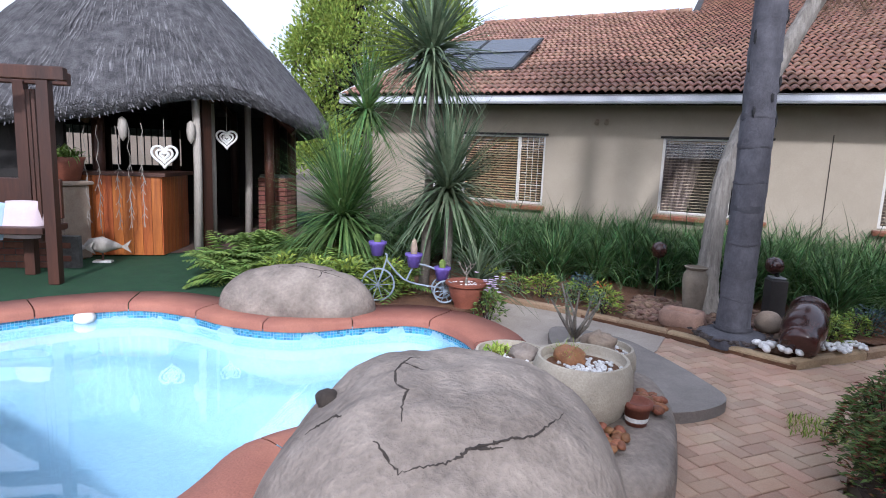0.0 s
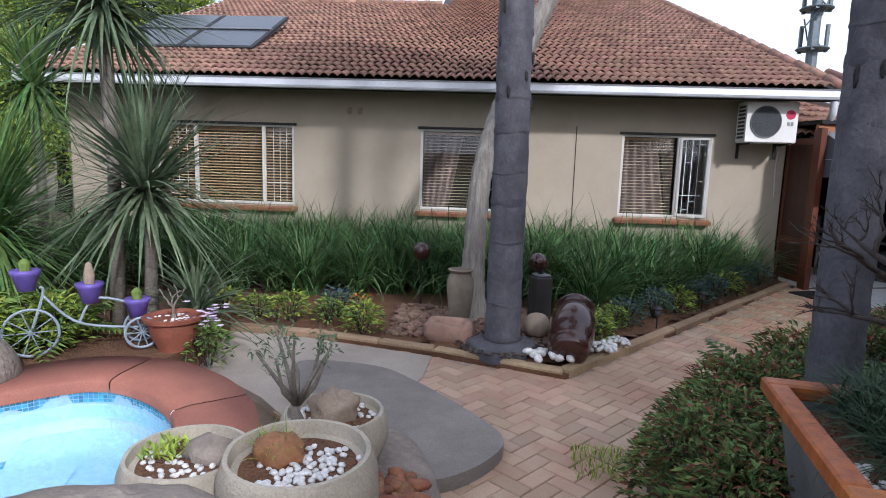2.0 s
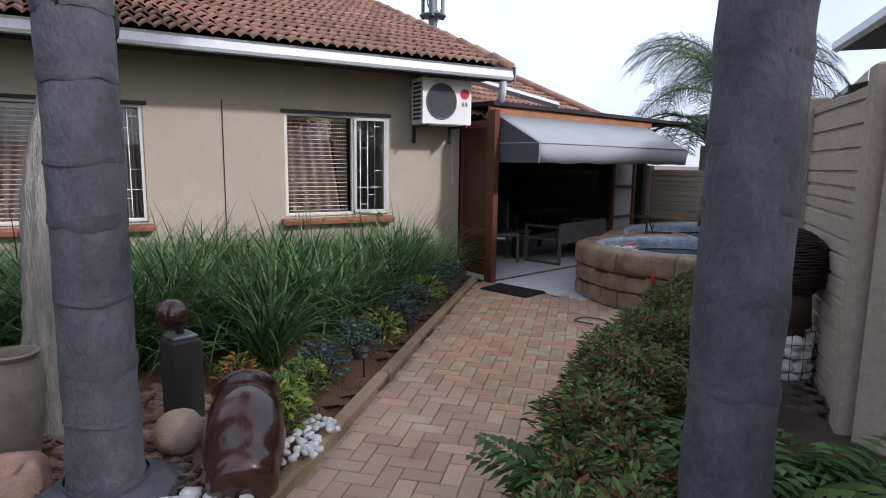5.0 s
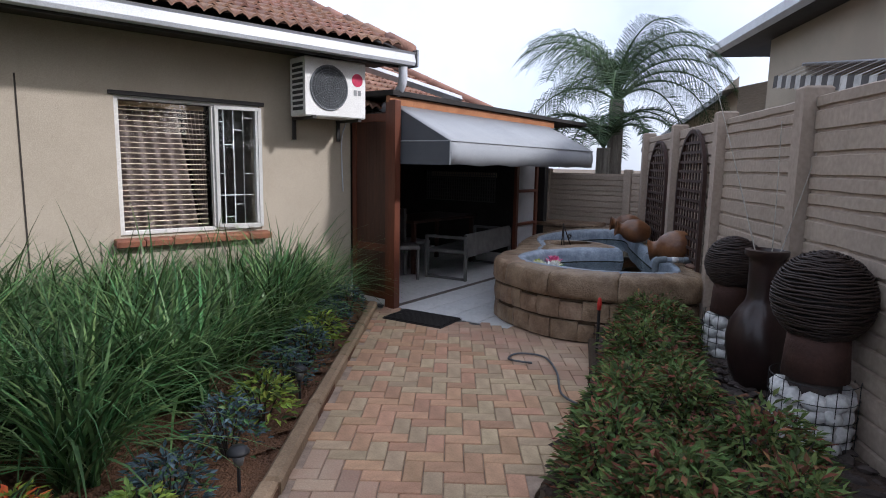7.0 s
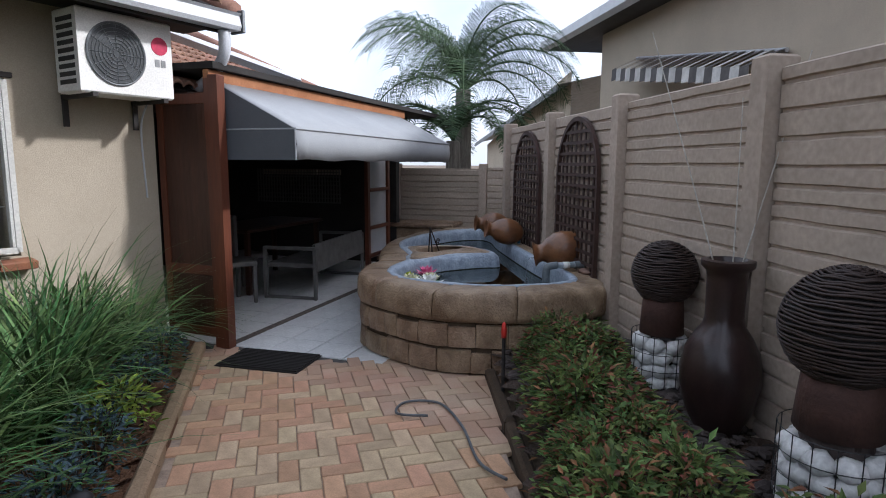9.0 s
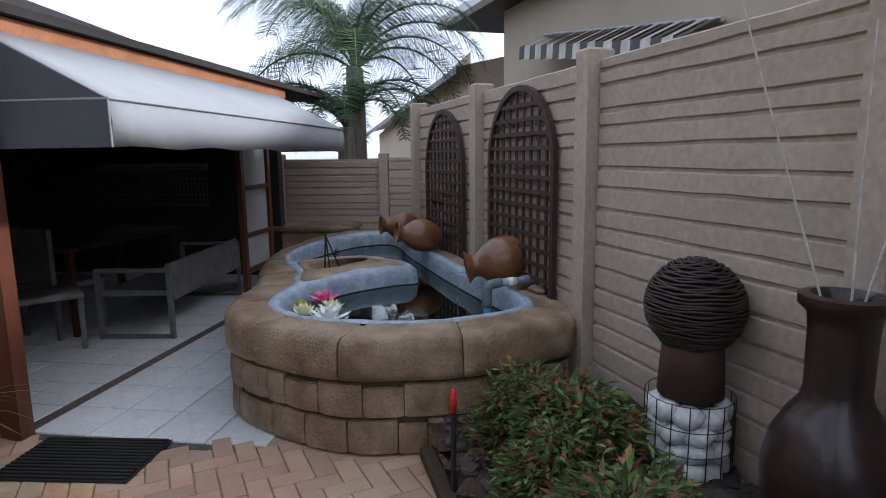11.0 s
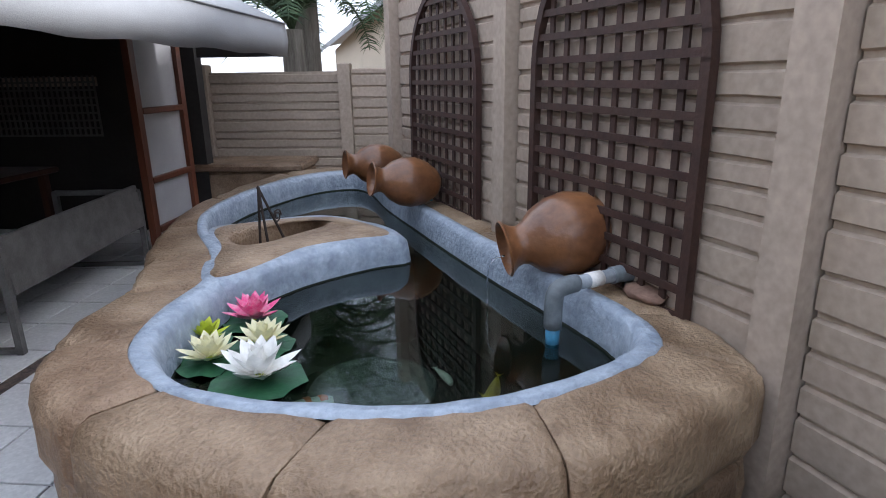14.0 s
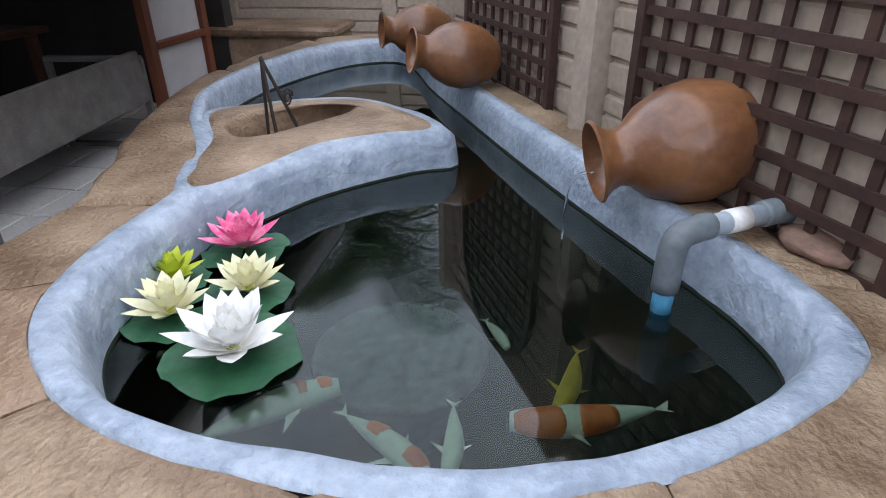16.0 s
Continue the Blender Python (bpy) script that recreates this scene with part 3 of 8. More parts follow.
def window_unit(no, a, b, bars, mulls, curtain):
    w = thing("window_%d" % no, "white-framed window with horizontal blinds and a terracotta sill", "window", kind="structure")
    y = HY + 0.045
    fr = 0.036
    mb = MB()
    for x in (a + fr / 2, b - fr / 2):
        mb.box((x, y, (ZS + ZH) / 2), (fr, 0.05, ZH - ZS), bev=0.006)
    for z in (ZS + fr / 2, ZH - fr / 2):
        mb.box(((a + b) / 2, y + 0.001, z), (b - a - 2 * fr, 0.046, fr), bev=0.006)
    f = part("window_frame", mb, FRAMEPAINT, w)
    for x in mulls:
        part("mullion", MB().box((x, y - 0.002, (ZS + ZH) / 2), (0.042, 0.055, ZH - ZS - 2 * fr), bev=0.006), FRAMEPAINT, f)
    ed = [a] + list(mulls) + [b]
    for p, q in zip(ed, ed[1:]):
        g = part("pane", MB().box(((p + q) / 2, y + 0.012, (ZS + ZH) / 2), (q - p - 0.05, 0.005, ZH - ZS - 0.09)), GLASS, w)
        g.visible_shadow = False
    part("window_head", MB().box(((a + b) / 2, HY - 0.004, ZH + 0.012), (b - a + 0.08, 0.03, 0.035), bev=0.004), FASCIA_DARK, w, "thin dark strip above the opening")
    n = round((b - a + 0.12) / 0.22)
    bl = (b - a + 0.12) / n
    me = MB().box((0, 0, 0), (bl - 0.008, 0.16, 0.06), bev=0.008).mesh("sill_brick", SILLBRICK)
    for i in range(n):
        part("sill_brick", me, None, w, at=pose(a - 0.06 + bl * (i + 0.5), HY - 0.02, ZS - 0.055, 8, 0, 0))
    bq = b if no == 1 else mulls[-1]
    me = MB().box((0, 0, 0), (bq - a - 0.1, 0.030 if no == 1 else 0.016, 0.003)).mesh("blind_slat", BLIND if no == 1 else BLIND_W)
    k = 0
    z = ZS + 0.06
    blind = part("blind", MB().box(((a + bq) / 2, HY + 0.14, ZH - 0.06), (bq - a - 0.1, 0.045, 0.04)), BLIND, w, "wooden venetian blind")
    while z < ZH - 0.09:
        part("slat", me, None, blind, at=pose((a + bq) / 2, HY + 0.10, z, 24 if no == 1 else 20, 0, 0))
        z += 0.042 if no == 1 else 0.045
    for p, q in bars:
        gr = part("burglar_bars", MB().box(((p + q) / 2, HY + 0.085, ZS + 0.32), (q - p, 0.006, 0.007)), WHITE, w, "white steel burglar bars")
        for i in range(1, 4):
            x = p + (q - p) * i / 4
            part("bar", MB().box((x, HY + 0.085, (ZS + ZH) / 2), (0.007, 0.007, ZH - ZS - 0.08)), FRAMEPAINT, gr)
        for i, zz in ((0, 0.45), (0, 0.86), (1, 0.68), (1, 0.10), (2, 0.20), (2, 0.80), (3, 0.45), (3, 0.90)):
            part("bar", MB().box((p + (q - p) * (i + 0.5) / 4, HY + 0.087, ZS + zz * (ZH - ZS)), ((q - p) / 4, 0.006, 0.007)), FRAMEPAINT, gr)
    for (p, q, p2, q2) in curtain:
        mb = MB()
        vs, fs = [], []
        N = 40
        for i in range(N + 1):
            t = i / N
            fold = 0.022 * math.sin(t * 31)
            vs += [(p2 + (q2 - p2) * t, HY + 0.22 + fold, ZS - 0.1), (p + (q - p) * t, HY + 0.22 + fold, ZH + 0.05)]
        for i in range(N):
            fs.append((2 * i, 2 * i + 2, 2 * i + 3, 2 * i + 1))
        part("curtain", mb.add(vs, fs), CURTAIN, w, "grey-brown folded curtain", True)
    return w


window_unit(1, *WIN[0], bars=[(-1.52, -1.13), (-3.13, -2.6)], mulls=[-2.57, -1.55], curtain=[])
window_unit(2, *WIN[1], bars=[(1.78, 2.2)], mulls=[1.75], curtain=[(0.78, 1.4, 0.78, 1.15), (1.95, 2.2, 2.0, 2.2)])
window_unit(3, *WIN[2], bars=[(4.45, 4.82)], mulls=[4.43], curtain=[(3.64, 4.15, 3.64, 4.35), (4.2, 4.4, 4.38, 4.42)])
# opened casement of the third window
cs = thing("casement", "white steel window casement standing slightly open", "window casement")
cs.matrix_basis = pose(4.43, HY + 0.01, 0, 0, 0, -14)
mb = MB()
for x in (0.02, 0.40):
    mb.box((x, 0, (ZS + ZH) / 2), (0.03, 0.03, ZH - ZS - 0.06))
for z in (ZS + 0.045, ZH - 0.045):
    mb.box((0.21, 0, z), (0.38, 0.03, 0.03))
part("casement_frame", mb, FRAMEPAINT, cs)
g = part("casement_pane", MB().box((0.21, 0, (ZS + ZH) / 2), (0.36, 0.004, ZH - ZS - 0.1)), GLASS, cs)
g.visible_shadow = False

# eaves and gutter
tagged(part("soffit", MB().box((0.72, 9.98, 2.53), (10.95, 0.56, 0.03)), SOFFIT), "dark boarded eave soffit", "soffit", kind="structure")
tagged(part("fascia", MB().box((0.72, 9.705, 2.53), (10.95, 0.025, 0.16)), FASCIA_DARK), "dark eave fascia board", "fascia", kind="structure")
gut = thing("gutter", "white metal gutter along the eave", "gutter", kind="structure")
mb = MB()
prof = [(0.0, 0.0), (-0.10, 0.0), (-0.115, 0.03), (-0.10, 0.105), (-0.122, 0.125), (-0.108, 0.125), (-0.09, 0.105), (-0.10, 0.03), (-0.09, 0.012), (0.0, 0.012)]
vs = [(x, 9.69 + p[0], 2.47 + p[1]) for x in (-4.78, 6.22) for p in prof]
n = len(prof)
mb.add(vs, [(i, (i + 1) % n, n + (i + 1) % n, n + i) for i in range(n)] + [tuple(range(n)), tuple(range(2 * n - 1, n - 1, -1))])
part("gutter_trough", mb, GUTTER, gut)
part("stop_end", MB().box((6.235, 9.64, 2.54), (0.02, 0.15, 0.17), bev=0.005), GREYMETAL, gut, "grey gutter end plate")
dp = thing("downpipe", "white swan-neck downpipe below the gutter end", "downpipe", kind="structure")
part("pipe_bend", MB().tube(curve_loop([(6.12, 9.66, 2.46), (6.12, 9.66, 2.33), (6.13, 9.72, 2.24), (6.17, 9.95, 2.12), (6.2, 10.2, 2.05)], 14, False), 0.045, 12), GUTTER, dp, smooth=True)

# ---- main roof ----
SL = radians(21)
RY, RZ = 9.62, 2.60


def on_roof(x, u, h=0.0):
    """A place u metres up the front slope at x, h above it."""
    return Vector((x, RY + u * math.cos(SL) - h * math.sin(SL), RZ + u * math.sin(SL) + h * math.cos(SL)))


roof = thing("roof", "brown-red concrete tiled roof with a white gutter", "roof", kind="structure")
U1, U2, XL, XM, XR = 7.5, 11.6, -4.78, 0.6, 6.22
mb = MB()
mb.add([on_roof(XL, 0), on_roof(XR, 0), on_roof(XR, U2), on_roof(XM, U2), on_roof(XM, U1), on_roof(XL, U1)], [(0, 1, 2, 3, 4, 5)])
mb.add([on_roof(XL, 0, -0.12), on_roof(XR, 0, -0.12), on_roof(XR, U2, -0.12), on_roof(XM, U2, -0.12), on_roof(XM, U1, -0.12), on_roof(XL, U1, -0.12)], [(5, 4, 3, 2, 1, 0)])
a, b = on_roof(XL, U1), on_roof(XM, U1)
mb.add([a, b, b + Vector((0, 7, -2.7)), a + Vector((0, 7, -2.7))], [(0, 1, 2, 3)])
a, b = on_roof(XM, U2), on_roof(XR, U2)
mb.add([a, b, b + Vector((0, 9, -3.4)), a + Vector((0, 9, -3.4))], [(0, 1, 2, 3)])
mb.add([on_roof(XM, U1), on_roof(XM, U2), on_roof(XM, U2) + Vector((0, 5, -1.9))], [(0, 1, 2)])
part("roof_deck", mb, FASCIA_DARK, roof, "dark roof underlay and rear slopes")
TW, TL = 0.24, 0.27


def tile_mesh():
    """One double-roll roof tile: a rolled sheet with a lip at its lower edge."""
    prof = [(0, 0.006), (0.024, 0.030), (0.06, 0.048), (0.096, 0.030), (0.12, 0.006), (0.144, 0.030), (0.18, 0.048), (0.216, 0.030), (TW, 0.006)]
    mb = MB()
    n = len(prof)
    vs = [(x, -0.035, z + 0.040) for x, z in prof] + [(x, TL, z) for x, z in prof] + [(x, -0.035, z + 0.018) for x, z in prof]
    fs = [(i, i + 1, n + i + 1, n + i) for i in range(n - 1)] + [(2 * n + i, 2 * n + i + 1, i + 1, i) for i in range(n - 1)]
    return mb.add(vs, fs)


tm = tile_mesh()
tmesh = tm.mesh("roof_tile", TILE_ROOF_P)
far = MB()
rowsn = int(U2 / TL)
cols = int((XR - XL) / TW)
slope = Matrix.Rotation(SL, 4, "X")
roof_tiles = []
for r in range(rowsn):
    for c in range(cols):
        x = XL + 0.02 + c * TW + (0.0 if r % 2 else 0.02)
        if r * TL > U1 - 0.2 and x < XM:
            continue
        m = Matrix.Translation(on_roof(x, r * TL + 0.02, 0.004 + R.uniform(0, 0.004))) @ slope
        if r < 8 and x > -2.6:
            roof_tiles.append(m)
        else:
            far.add([m @ Vector(p) for p in tm.v], tm.f)
tagged(part("tile_field", far, TILE_ROOF, roof), "rows of brown double-roll roof tiles", kind="stuff")
mb = MB()
for k in range(18):
    mb.tube([on_roof(XL + 0.3 * k, U1 - 0.02, 0.03), on_roof(XL + 0.3 * (k + 1) - 0.015, U1 - 0.02, 0.045)], 0.09, 8)
part("ridge_tiles", mb, TILE_ROOF, roof, "rounded ridge tiles", True)
mb = MB()
for k in range(26):
    mb.tube([on_roof(XR - 0.02, 0.02 + 0.44 * k, 0.01), on_roof(XR - 0.02, 0.44 * (k + 1), 0.03)], 0.075, 8)
part("verge_tiles", mb, TILE_ROOF, roof, "rounded tiles along the verge", True)
mb = MB()
mb.add([on_roof(XL - 0.03, 0, 0.06), on_roof(XL + 0.03, 0, 0.06), on_roof(XL + 0.03, U1, 0.06), on_roof(XL - 0.03, U1, 0.06), on_roof(XL - 0.03, 0, -0.14), on_roof(XL + 0.03, 0, -0.14), on_roof(XL + 0.03, U1, -0.14), on_roof(XL - 0.03, U1, -0.14)],
       [(0, 1, 2, 3), (4, 7, 6, 5), (0, 4, 5, 1), (2, 6, 7, 3), (0, 3, 7, 4), (1, 5, 6, 2)])
part("barge_board", mb, GUTTER, roof, "white barge board on the gable")
tagged(part("gable_east", MB().add([(5.87, 10.24, 2.55), (5.87, 20.3, 6.4), (5.87, 20.3, 2.55)], [(0, 1, 2)]), PLASTER), "beige gable end under the roof verge", "gable", kind="structure")

# solar panels propped on the roof
for k, x0 in enumerate((-4.3, -3.12)):
    sp = thing("solar_water_heater", "black solar water panel propped on the tiled roof", "solar panel", group="roof panels")
    sp.matrix_basis = Matrix.Translation((x0 + 0.58, 10.95, 3.21)) @ Matrix.Rotation(radians(26), 4, "X")
    part("panel_frame", MB().box((0, 1.0, -0.02), (1.16, 2.0, 0.06), bev=0.01), BLACKMETAL, sp)
    for i in range(2):
        part("absorber_sheet", MB().box((0, 0.52 + 0.97 * i, 0.012), (1.08, 0.94, 0.008)), SOLAR, sp)
    part("header_pipe", MB().tube([(-0.6, 1.005, 0.03), (0.6, 1.005, 0.03)], 0.014, 6), GREYMETAL, sp)
    for x in (-0.5, 0.5):
        part("foot_rail", MB().box((x, 1.0, -0.075), (0.04, 1.9, 0.05)), GREYMETAL, sp)

# ---- patio ----
PU = Vector((math.cos(radians(13)), math.sin(radians(13)), 0))
PV = Vector((-PU.y, PU.x, 0))
PA = Vector((6.04, 9.72, 0))
PM = Matrix((PU, PV, (0, 0, 1))).transposed().to_4x4()


def pat(u, v, z=0.0):
    return PA + PU * u + PV * v + Vector((0, 0, z))


def pbox(mb, u, v, z, s, bev=0.0):
    return mb.box(pat(u, v, z), s, m=PM, bev=bev)


patio = tagged(part("patio_floor", pbox(MB(), 2.6, 1.0, -0.03, (5.3, 4.8, 0.04)), GROUT), "patio floor of pale square tiles with a dark pebble strip", "floor", kind="structure")
part("pebble_strip", pbox(MB(), 2.6, -0.03, -0.012, (5.2, 0.075, 0.02)), PTILE_STRIP, patio, "narrow strip of brown pebbles")
tmesh_p = MB().box((0, 0, 0), (0.323, 0.323, 0.014), bev=0.002).mesh("floor_tile", PTILE)
patio_tiles = []
for i in range(16):
    for side, rng in ((1, range(10)), (-1, range(4))):
        for j in rng:
            v = (-0.03 + side * (0.04 + 0.166 + 0.333 * j))
            patio_tiles.append(Matrix.Translation(pat(0.17 + 0.333 * i, v, -0.007)) @ PM)
# Patio shade lies in the near-black colour of these walls and ceiling
tagged(part("wall_patio_back", pbox(MB(), 2.7, 3.45, 1.05, (5.6, 0.15, 2.2)), ROOMSHADE), "back wall of the covered patio, shade put in its colour", "wall", kind="structure")
tagged(part("ceiling_patio", pbox(MB(), 2.55, 1.7, 2.2, (5.2, 3.5, 0.05)), ROOMSHADE), "ceiling of the covered patio, shade put in its colour", "ceiling", kind="structure")
tagged(part("wall_patio_end", pbox(pbox(pbox(pbox(MB(), 4.2, 1.82, 0.62, (0.12, 3.08, 1.34)), 4.2, 1.82, 1.76, (0.12, 3.08, 0.78)), 4.2, 0.73, 1.33, (0.12, 0.90, 0.08)), 4.2, 3.01, 1.33, (0.12, 0.70, 0.08)), ROOMSHADE), "end wall of the covered patio, shade put in its colour", "wall", kind="structure")

# wing roof behind the awning
wing = thing("wing_roof", "brown-red tiled roof of the house wing behind the awning", "roof", kind="structure")
mb = MB()
a, b, c, d = pat(-0.1, 0.30, 2.03), pat(3.5, 0.30, 2.03), pat(3.2, 3.6, 3.45), pat(-0.1, 3.6, 3.45)
e, f2 = pat(5.2, 7.2, 2.17), pat(-0.3, 7.2, 2.17)
mb.add([a, b, c, d], [(0, 1, 2, 3)])
mb.add([b, e, c], [(0, 1, 2)])
mb.add([d, c, e, f2], [(0, 1, 2, 3)])
part("roof_deck", mb, FASCIA_DARK, wing, "dark roof underlay")
mb = MB()
up = (pat(0, 3.3, 1.36) - pat(0, 0, 0)).normalized()
sl2 = math.atan2(1.36, 3.3)
mm = PM @ Matrix.Rotation(sl2, 4, "X")
NW = int(3.55 / TL)
for r in range(NW):
    w = 3.6 - 0.35 * (r / NW)
    for cix in range(int(w / TW)):
        p = pat(-0.1 + cix * TW, 0.34, 2.04) + up * (r * TL)
        mb.add([Matrix.Translation(p) @ mm @ Vector(q) for q in tm.v], tm.f)
tagged(part("tile_field", mb, TILE_ROOF, wing), "rows of brown double-roll roof tiles", kind="stuff")
part("hip_tiles", MB().tube([b + Vector((0, 0, 0.04)), c + Vector((0, 0, 0.05))], 0.08, 8), TILE_ROOF, wing, "rounded hip tiles", True)
part("flashing", MB().tube([pat(-0.1, 1.2, 2.75), pat(1.6, 0.25, 2.3)], 0.05, 4), GUTTER, wing, "white metal flashing in the roof valley")

# awning on its timber frame
aw = thing("awning", "grey canvas awning with darker sides and an orange rail", "awning")
AW0, AW1, AV, ZT, ZF, ZB = 0.02, 3.62, -0.70, 2.08, 1.72, 1.49
N = 24
vs, fs = [], []
for i in range(N + 1):
    t = i / N
    u = AW0 + (AW1 - AW0) * t
    sag = -0.012 * math.sin(math.pi * ((t * 4) % 1.0))
    vs += [pat(u, 0.0, ZT), pat(u, AV * 0.5, (ZT + ZF) / 2 + sag), pat(u, AV, ZF), pat(u, AV - 0.015, (ZF + ZB) / 2 + 0.006 * math.sin(i * 2.1)), pat(u, AV + 0.01 * math.sin(i * 1.7), ZB + 0.008 * math.sin(i * 1.3))]
for i in range(N):
    for k in range(4):
        fs.append((5 * i + k, 5 * (i + 1) + k, 5 * (i + 1) + k + 1, 5 * i + k + 1))
cv = part("canvas_top", MB().add(vs, fs), CANVAS, aw, "pale grey canvas roof and front flap", True)
sol = cv.modifiers.new("thick", "SOLIDIFY")
sol.thickness = 0.006
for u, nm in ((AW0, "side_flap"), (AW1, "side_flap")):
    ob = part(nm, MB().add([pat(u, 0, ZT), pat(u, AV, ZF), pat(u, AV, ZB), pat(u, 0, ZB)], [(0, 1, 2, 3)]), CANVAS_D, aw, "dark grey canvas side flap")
    sol = ob.modifiers.new("thick", "SOLIDIFY")
    sol.thickness = 0.006
part("seam", MB().tube([pat(AW0 - 0.006, 0, ZF), pat(AW0 - 0.006, AV - 0.01, ZF), pat(AW1, AV - 0.012, ZF)], 0.007, 6), CANVAS, aw, "stitched piping")
part("corner_seam", MB().tube([pat(AW0 - 0.004, AV - 0.008, ZF), pat(AW0 - 0.004, AV - 0.008, ZB)], 0.006, 6), CANVAS, aw)
part("top_rail", pbox(MB(), 1.87, 0.02, 2.12, (3.84, 0.05, 0.10), 0.008), mat("orange_brown_timber", (0.40, 0.17, 0.075), 0.6, (0.3, 0.12, 0.05), 5, 60, 0.15), aw, "orange-brown timber top rail")

porch = thing("porch_post", "red-brown timber post at the patio entrance", "post")
part("post_shaft", MB().box((6.0, 9.63, 1.06), (0.085, 0.085, 2.12), rz=radians(13), bev=0.008), REDWOOD, porch)
# Tight dark slats stand in for the screen's mesh panel
lat = thing("mesh_screen", "dark mesh screen in red-brown timber, built as tight slats", "screen")
dv = Vector((5.90, 10.2, 0)) - Vector((5.98, 9.68, 0))
ang = math.atan2(dv.y, dv.x)
lm = Matrix.Translation((5.94, 9.94, 0)) @ Matrix.Rotation(ang, 4, "Z")
for x in (-0.25, 0.25):
    part("stile", MB().box((x, 0, 1.05), (0.06, 0.04, 2.1), bev=0.005), REDWOOD, lat, at=lm)
for z in (0.12, 0.62, 1.95):
    part("rail", MB().box((0, 0, z), (0.44, 0.035, 0.08), bev=0.005), REDWOOD, lat, at=lm)
for i in range(9):
    part("slat", MB().box((-0.2 + 0.05 * i, 0, 1.05), (0.0485, 0.014, 1.9)), DARKWOOD, lat, at=lm)

# ---- boundary walls ----
FZ = 1.90
fence = thing("wall_boundary", "taupe precast concrete boundary wall of stacked plank panels and posts", "wall", kind="structure")
POSTS = [2.72, 1.07, -0.43, -1.93, -3.43]


def fence_post(s, zt, parent, at):
    part("post", MB().box((0, 0, zt / 2), (0.115, 0.15, zt), bev=0.012), FENCE, parent, at=at)


def fence_panel(parent, m, length, zt, seed):
    """Planks of uneven height stacked between two posts, with open dark joints."""
    rr = random.Random(seed)
    part("panel_core", MB().box((0, 0, zt / 2 - 0.01), (length, 0.03, zt - 0.03)), FENCE, parent, at=m)
    z = 0.0
    k = 0
    while z < zt - 0.04:
        h = rr.choice((0.075, 0.085, 0.095, 0.11, 0.12))
        if z + h > zt - 0.03:
            h = zt - z
        mb = MB()
        n = 8
        vs, fs = [], []
        tilt = rr.uniform(-0.006, 0.006)
        for i in range(n + 1):
            x = -length / 2 + length * i / n
            j1, j2 = rr.uniform(-0.003, 0.003), rr.uniform(-0.003, 0.003)
            d = 0.030 + rr.uniform(-0.003, 0.003)
            za, zb = z + 0.004 + j1 + tilt * (i / n - 0.5), z + h - 0.004 + j2 + tilt * (i / n - 0.5)
            vs += [(x, 0.010, za), (x, d, za + 0.008), (x, d, zb - 0.010), (x, 0.010, zb)]
        for i in range(n):
            for q in range(3):
                fs.append((4 * i + q, 4 * i + q + 1, 4 * i + 4 + q + 1, 4 * i + 4 + q))
        part("plank", mb.add(vs, fs), FENCE, parent, at=m)
        z += h
        k += 1


def fence_frame(p, heading):
    return Matrix.Translation(p) @ Matrix.Rotation(radians(heading), 4, "Z")


for s in POSTS:
    fence_post(s, FZ + 0.05, fence, fence_frame(fence_at(s, 0.02), 40))
for k, (a, b) in enumerate(zip(POSTS, POSTS[1:])):
    fence_panel(fence, fence_frame(fence_at((a + b) / 2), 40), a - b - 0.13, FZ, 10 + k)
back = thing("wall_back", "lower taupe precast concrete wall at the end of the yard", "wall", kind="structure")
BH = 15
bdir = Vector((-math.sin(radians(BH)), math.cos(radians(BH)), 0))
BP = Vector((11.05, 9.93, 0))
BPOS = [-1.35, 0.1, 1.5, 2.95, 4.4]
for s in BPOS:
    fence_post(s, 1.47, back, fence_frame(BP + bdir * s, 90 + BH))
for k, (a, b) in enumerate(zip(BPOS, BPOS[1:])):
    fence_panel(back, fence_frame(BP + bdir * (a + b) / 2, 90 + BH), b - a - 0.13, 1.42, 30 + k)
# Unseen walls close the yard; the eastern two are placed to shade the hedge
for nm, a, b in (("wall_yard_east", fence_at(-3.5), Vector((4.75, 2.2, 0))), ("wall_yard_south_east", Vector((4.75, 2.2, 0)), Vector((5.4, -5.0, 0))), ("wall_yard_south", Vector((5.4, -5.0, 0)), Vector((-11.5, -5.0, 0))), ("wall_yard_west", Vector((-11.5, -5.0, 0)), Vector((-11.5, 12.0, 0)))):
    d = b - a
    tagged(part(nm, MB().box((0, 0, 0.95), (d.length, 0.12, 1.9)), FENCE, at=Matrix.Translation((a + b) / 2) @ Matrix.Rotation(math.atan2(d.y, d.x), 4, "Z")), "unseen plain taupe concrete wall added to close the yard", "wall", kind="structure")

# ---- neighbours ----
nb = thing("neighbour_house", "beige neighbouring house with a white gutter and a striped awning", "house")
no = -3.0
mb = MB()
mb.add([fence_at(7.3, no, 0), fence_at(-3.6, no, 0), fence_at(-3.6, no, 4.3), fence_at(7.3, no, 4.3)], [(0, 1, 2, 3)])
mb.add([fence_at(7.3, no, 0), fence_at(7.3, no, 4.3), fence_at(7.3, no - 6, 4.3), fence_at(7.3, no - 6, 0)], [(0, 1, 2, 3)])
mb.add([fence_at(-3.6, no, 0), fence_at(-3.6, no, 4.3), fence_at(-3.6, no - 6, 4.3), fence_at(-3.6, no - 6, 0)], [(3, 2, 1, 0)])
part("wall", mb, PLASTER_N, nb)
mb = MB()
a, b = fence_at(9.2, no + 0.6, 4.16), fence_at(-3.9, no + 0.6, 3.985)
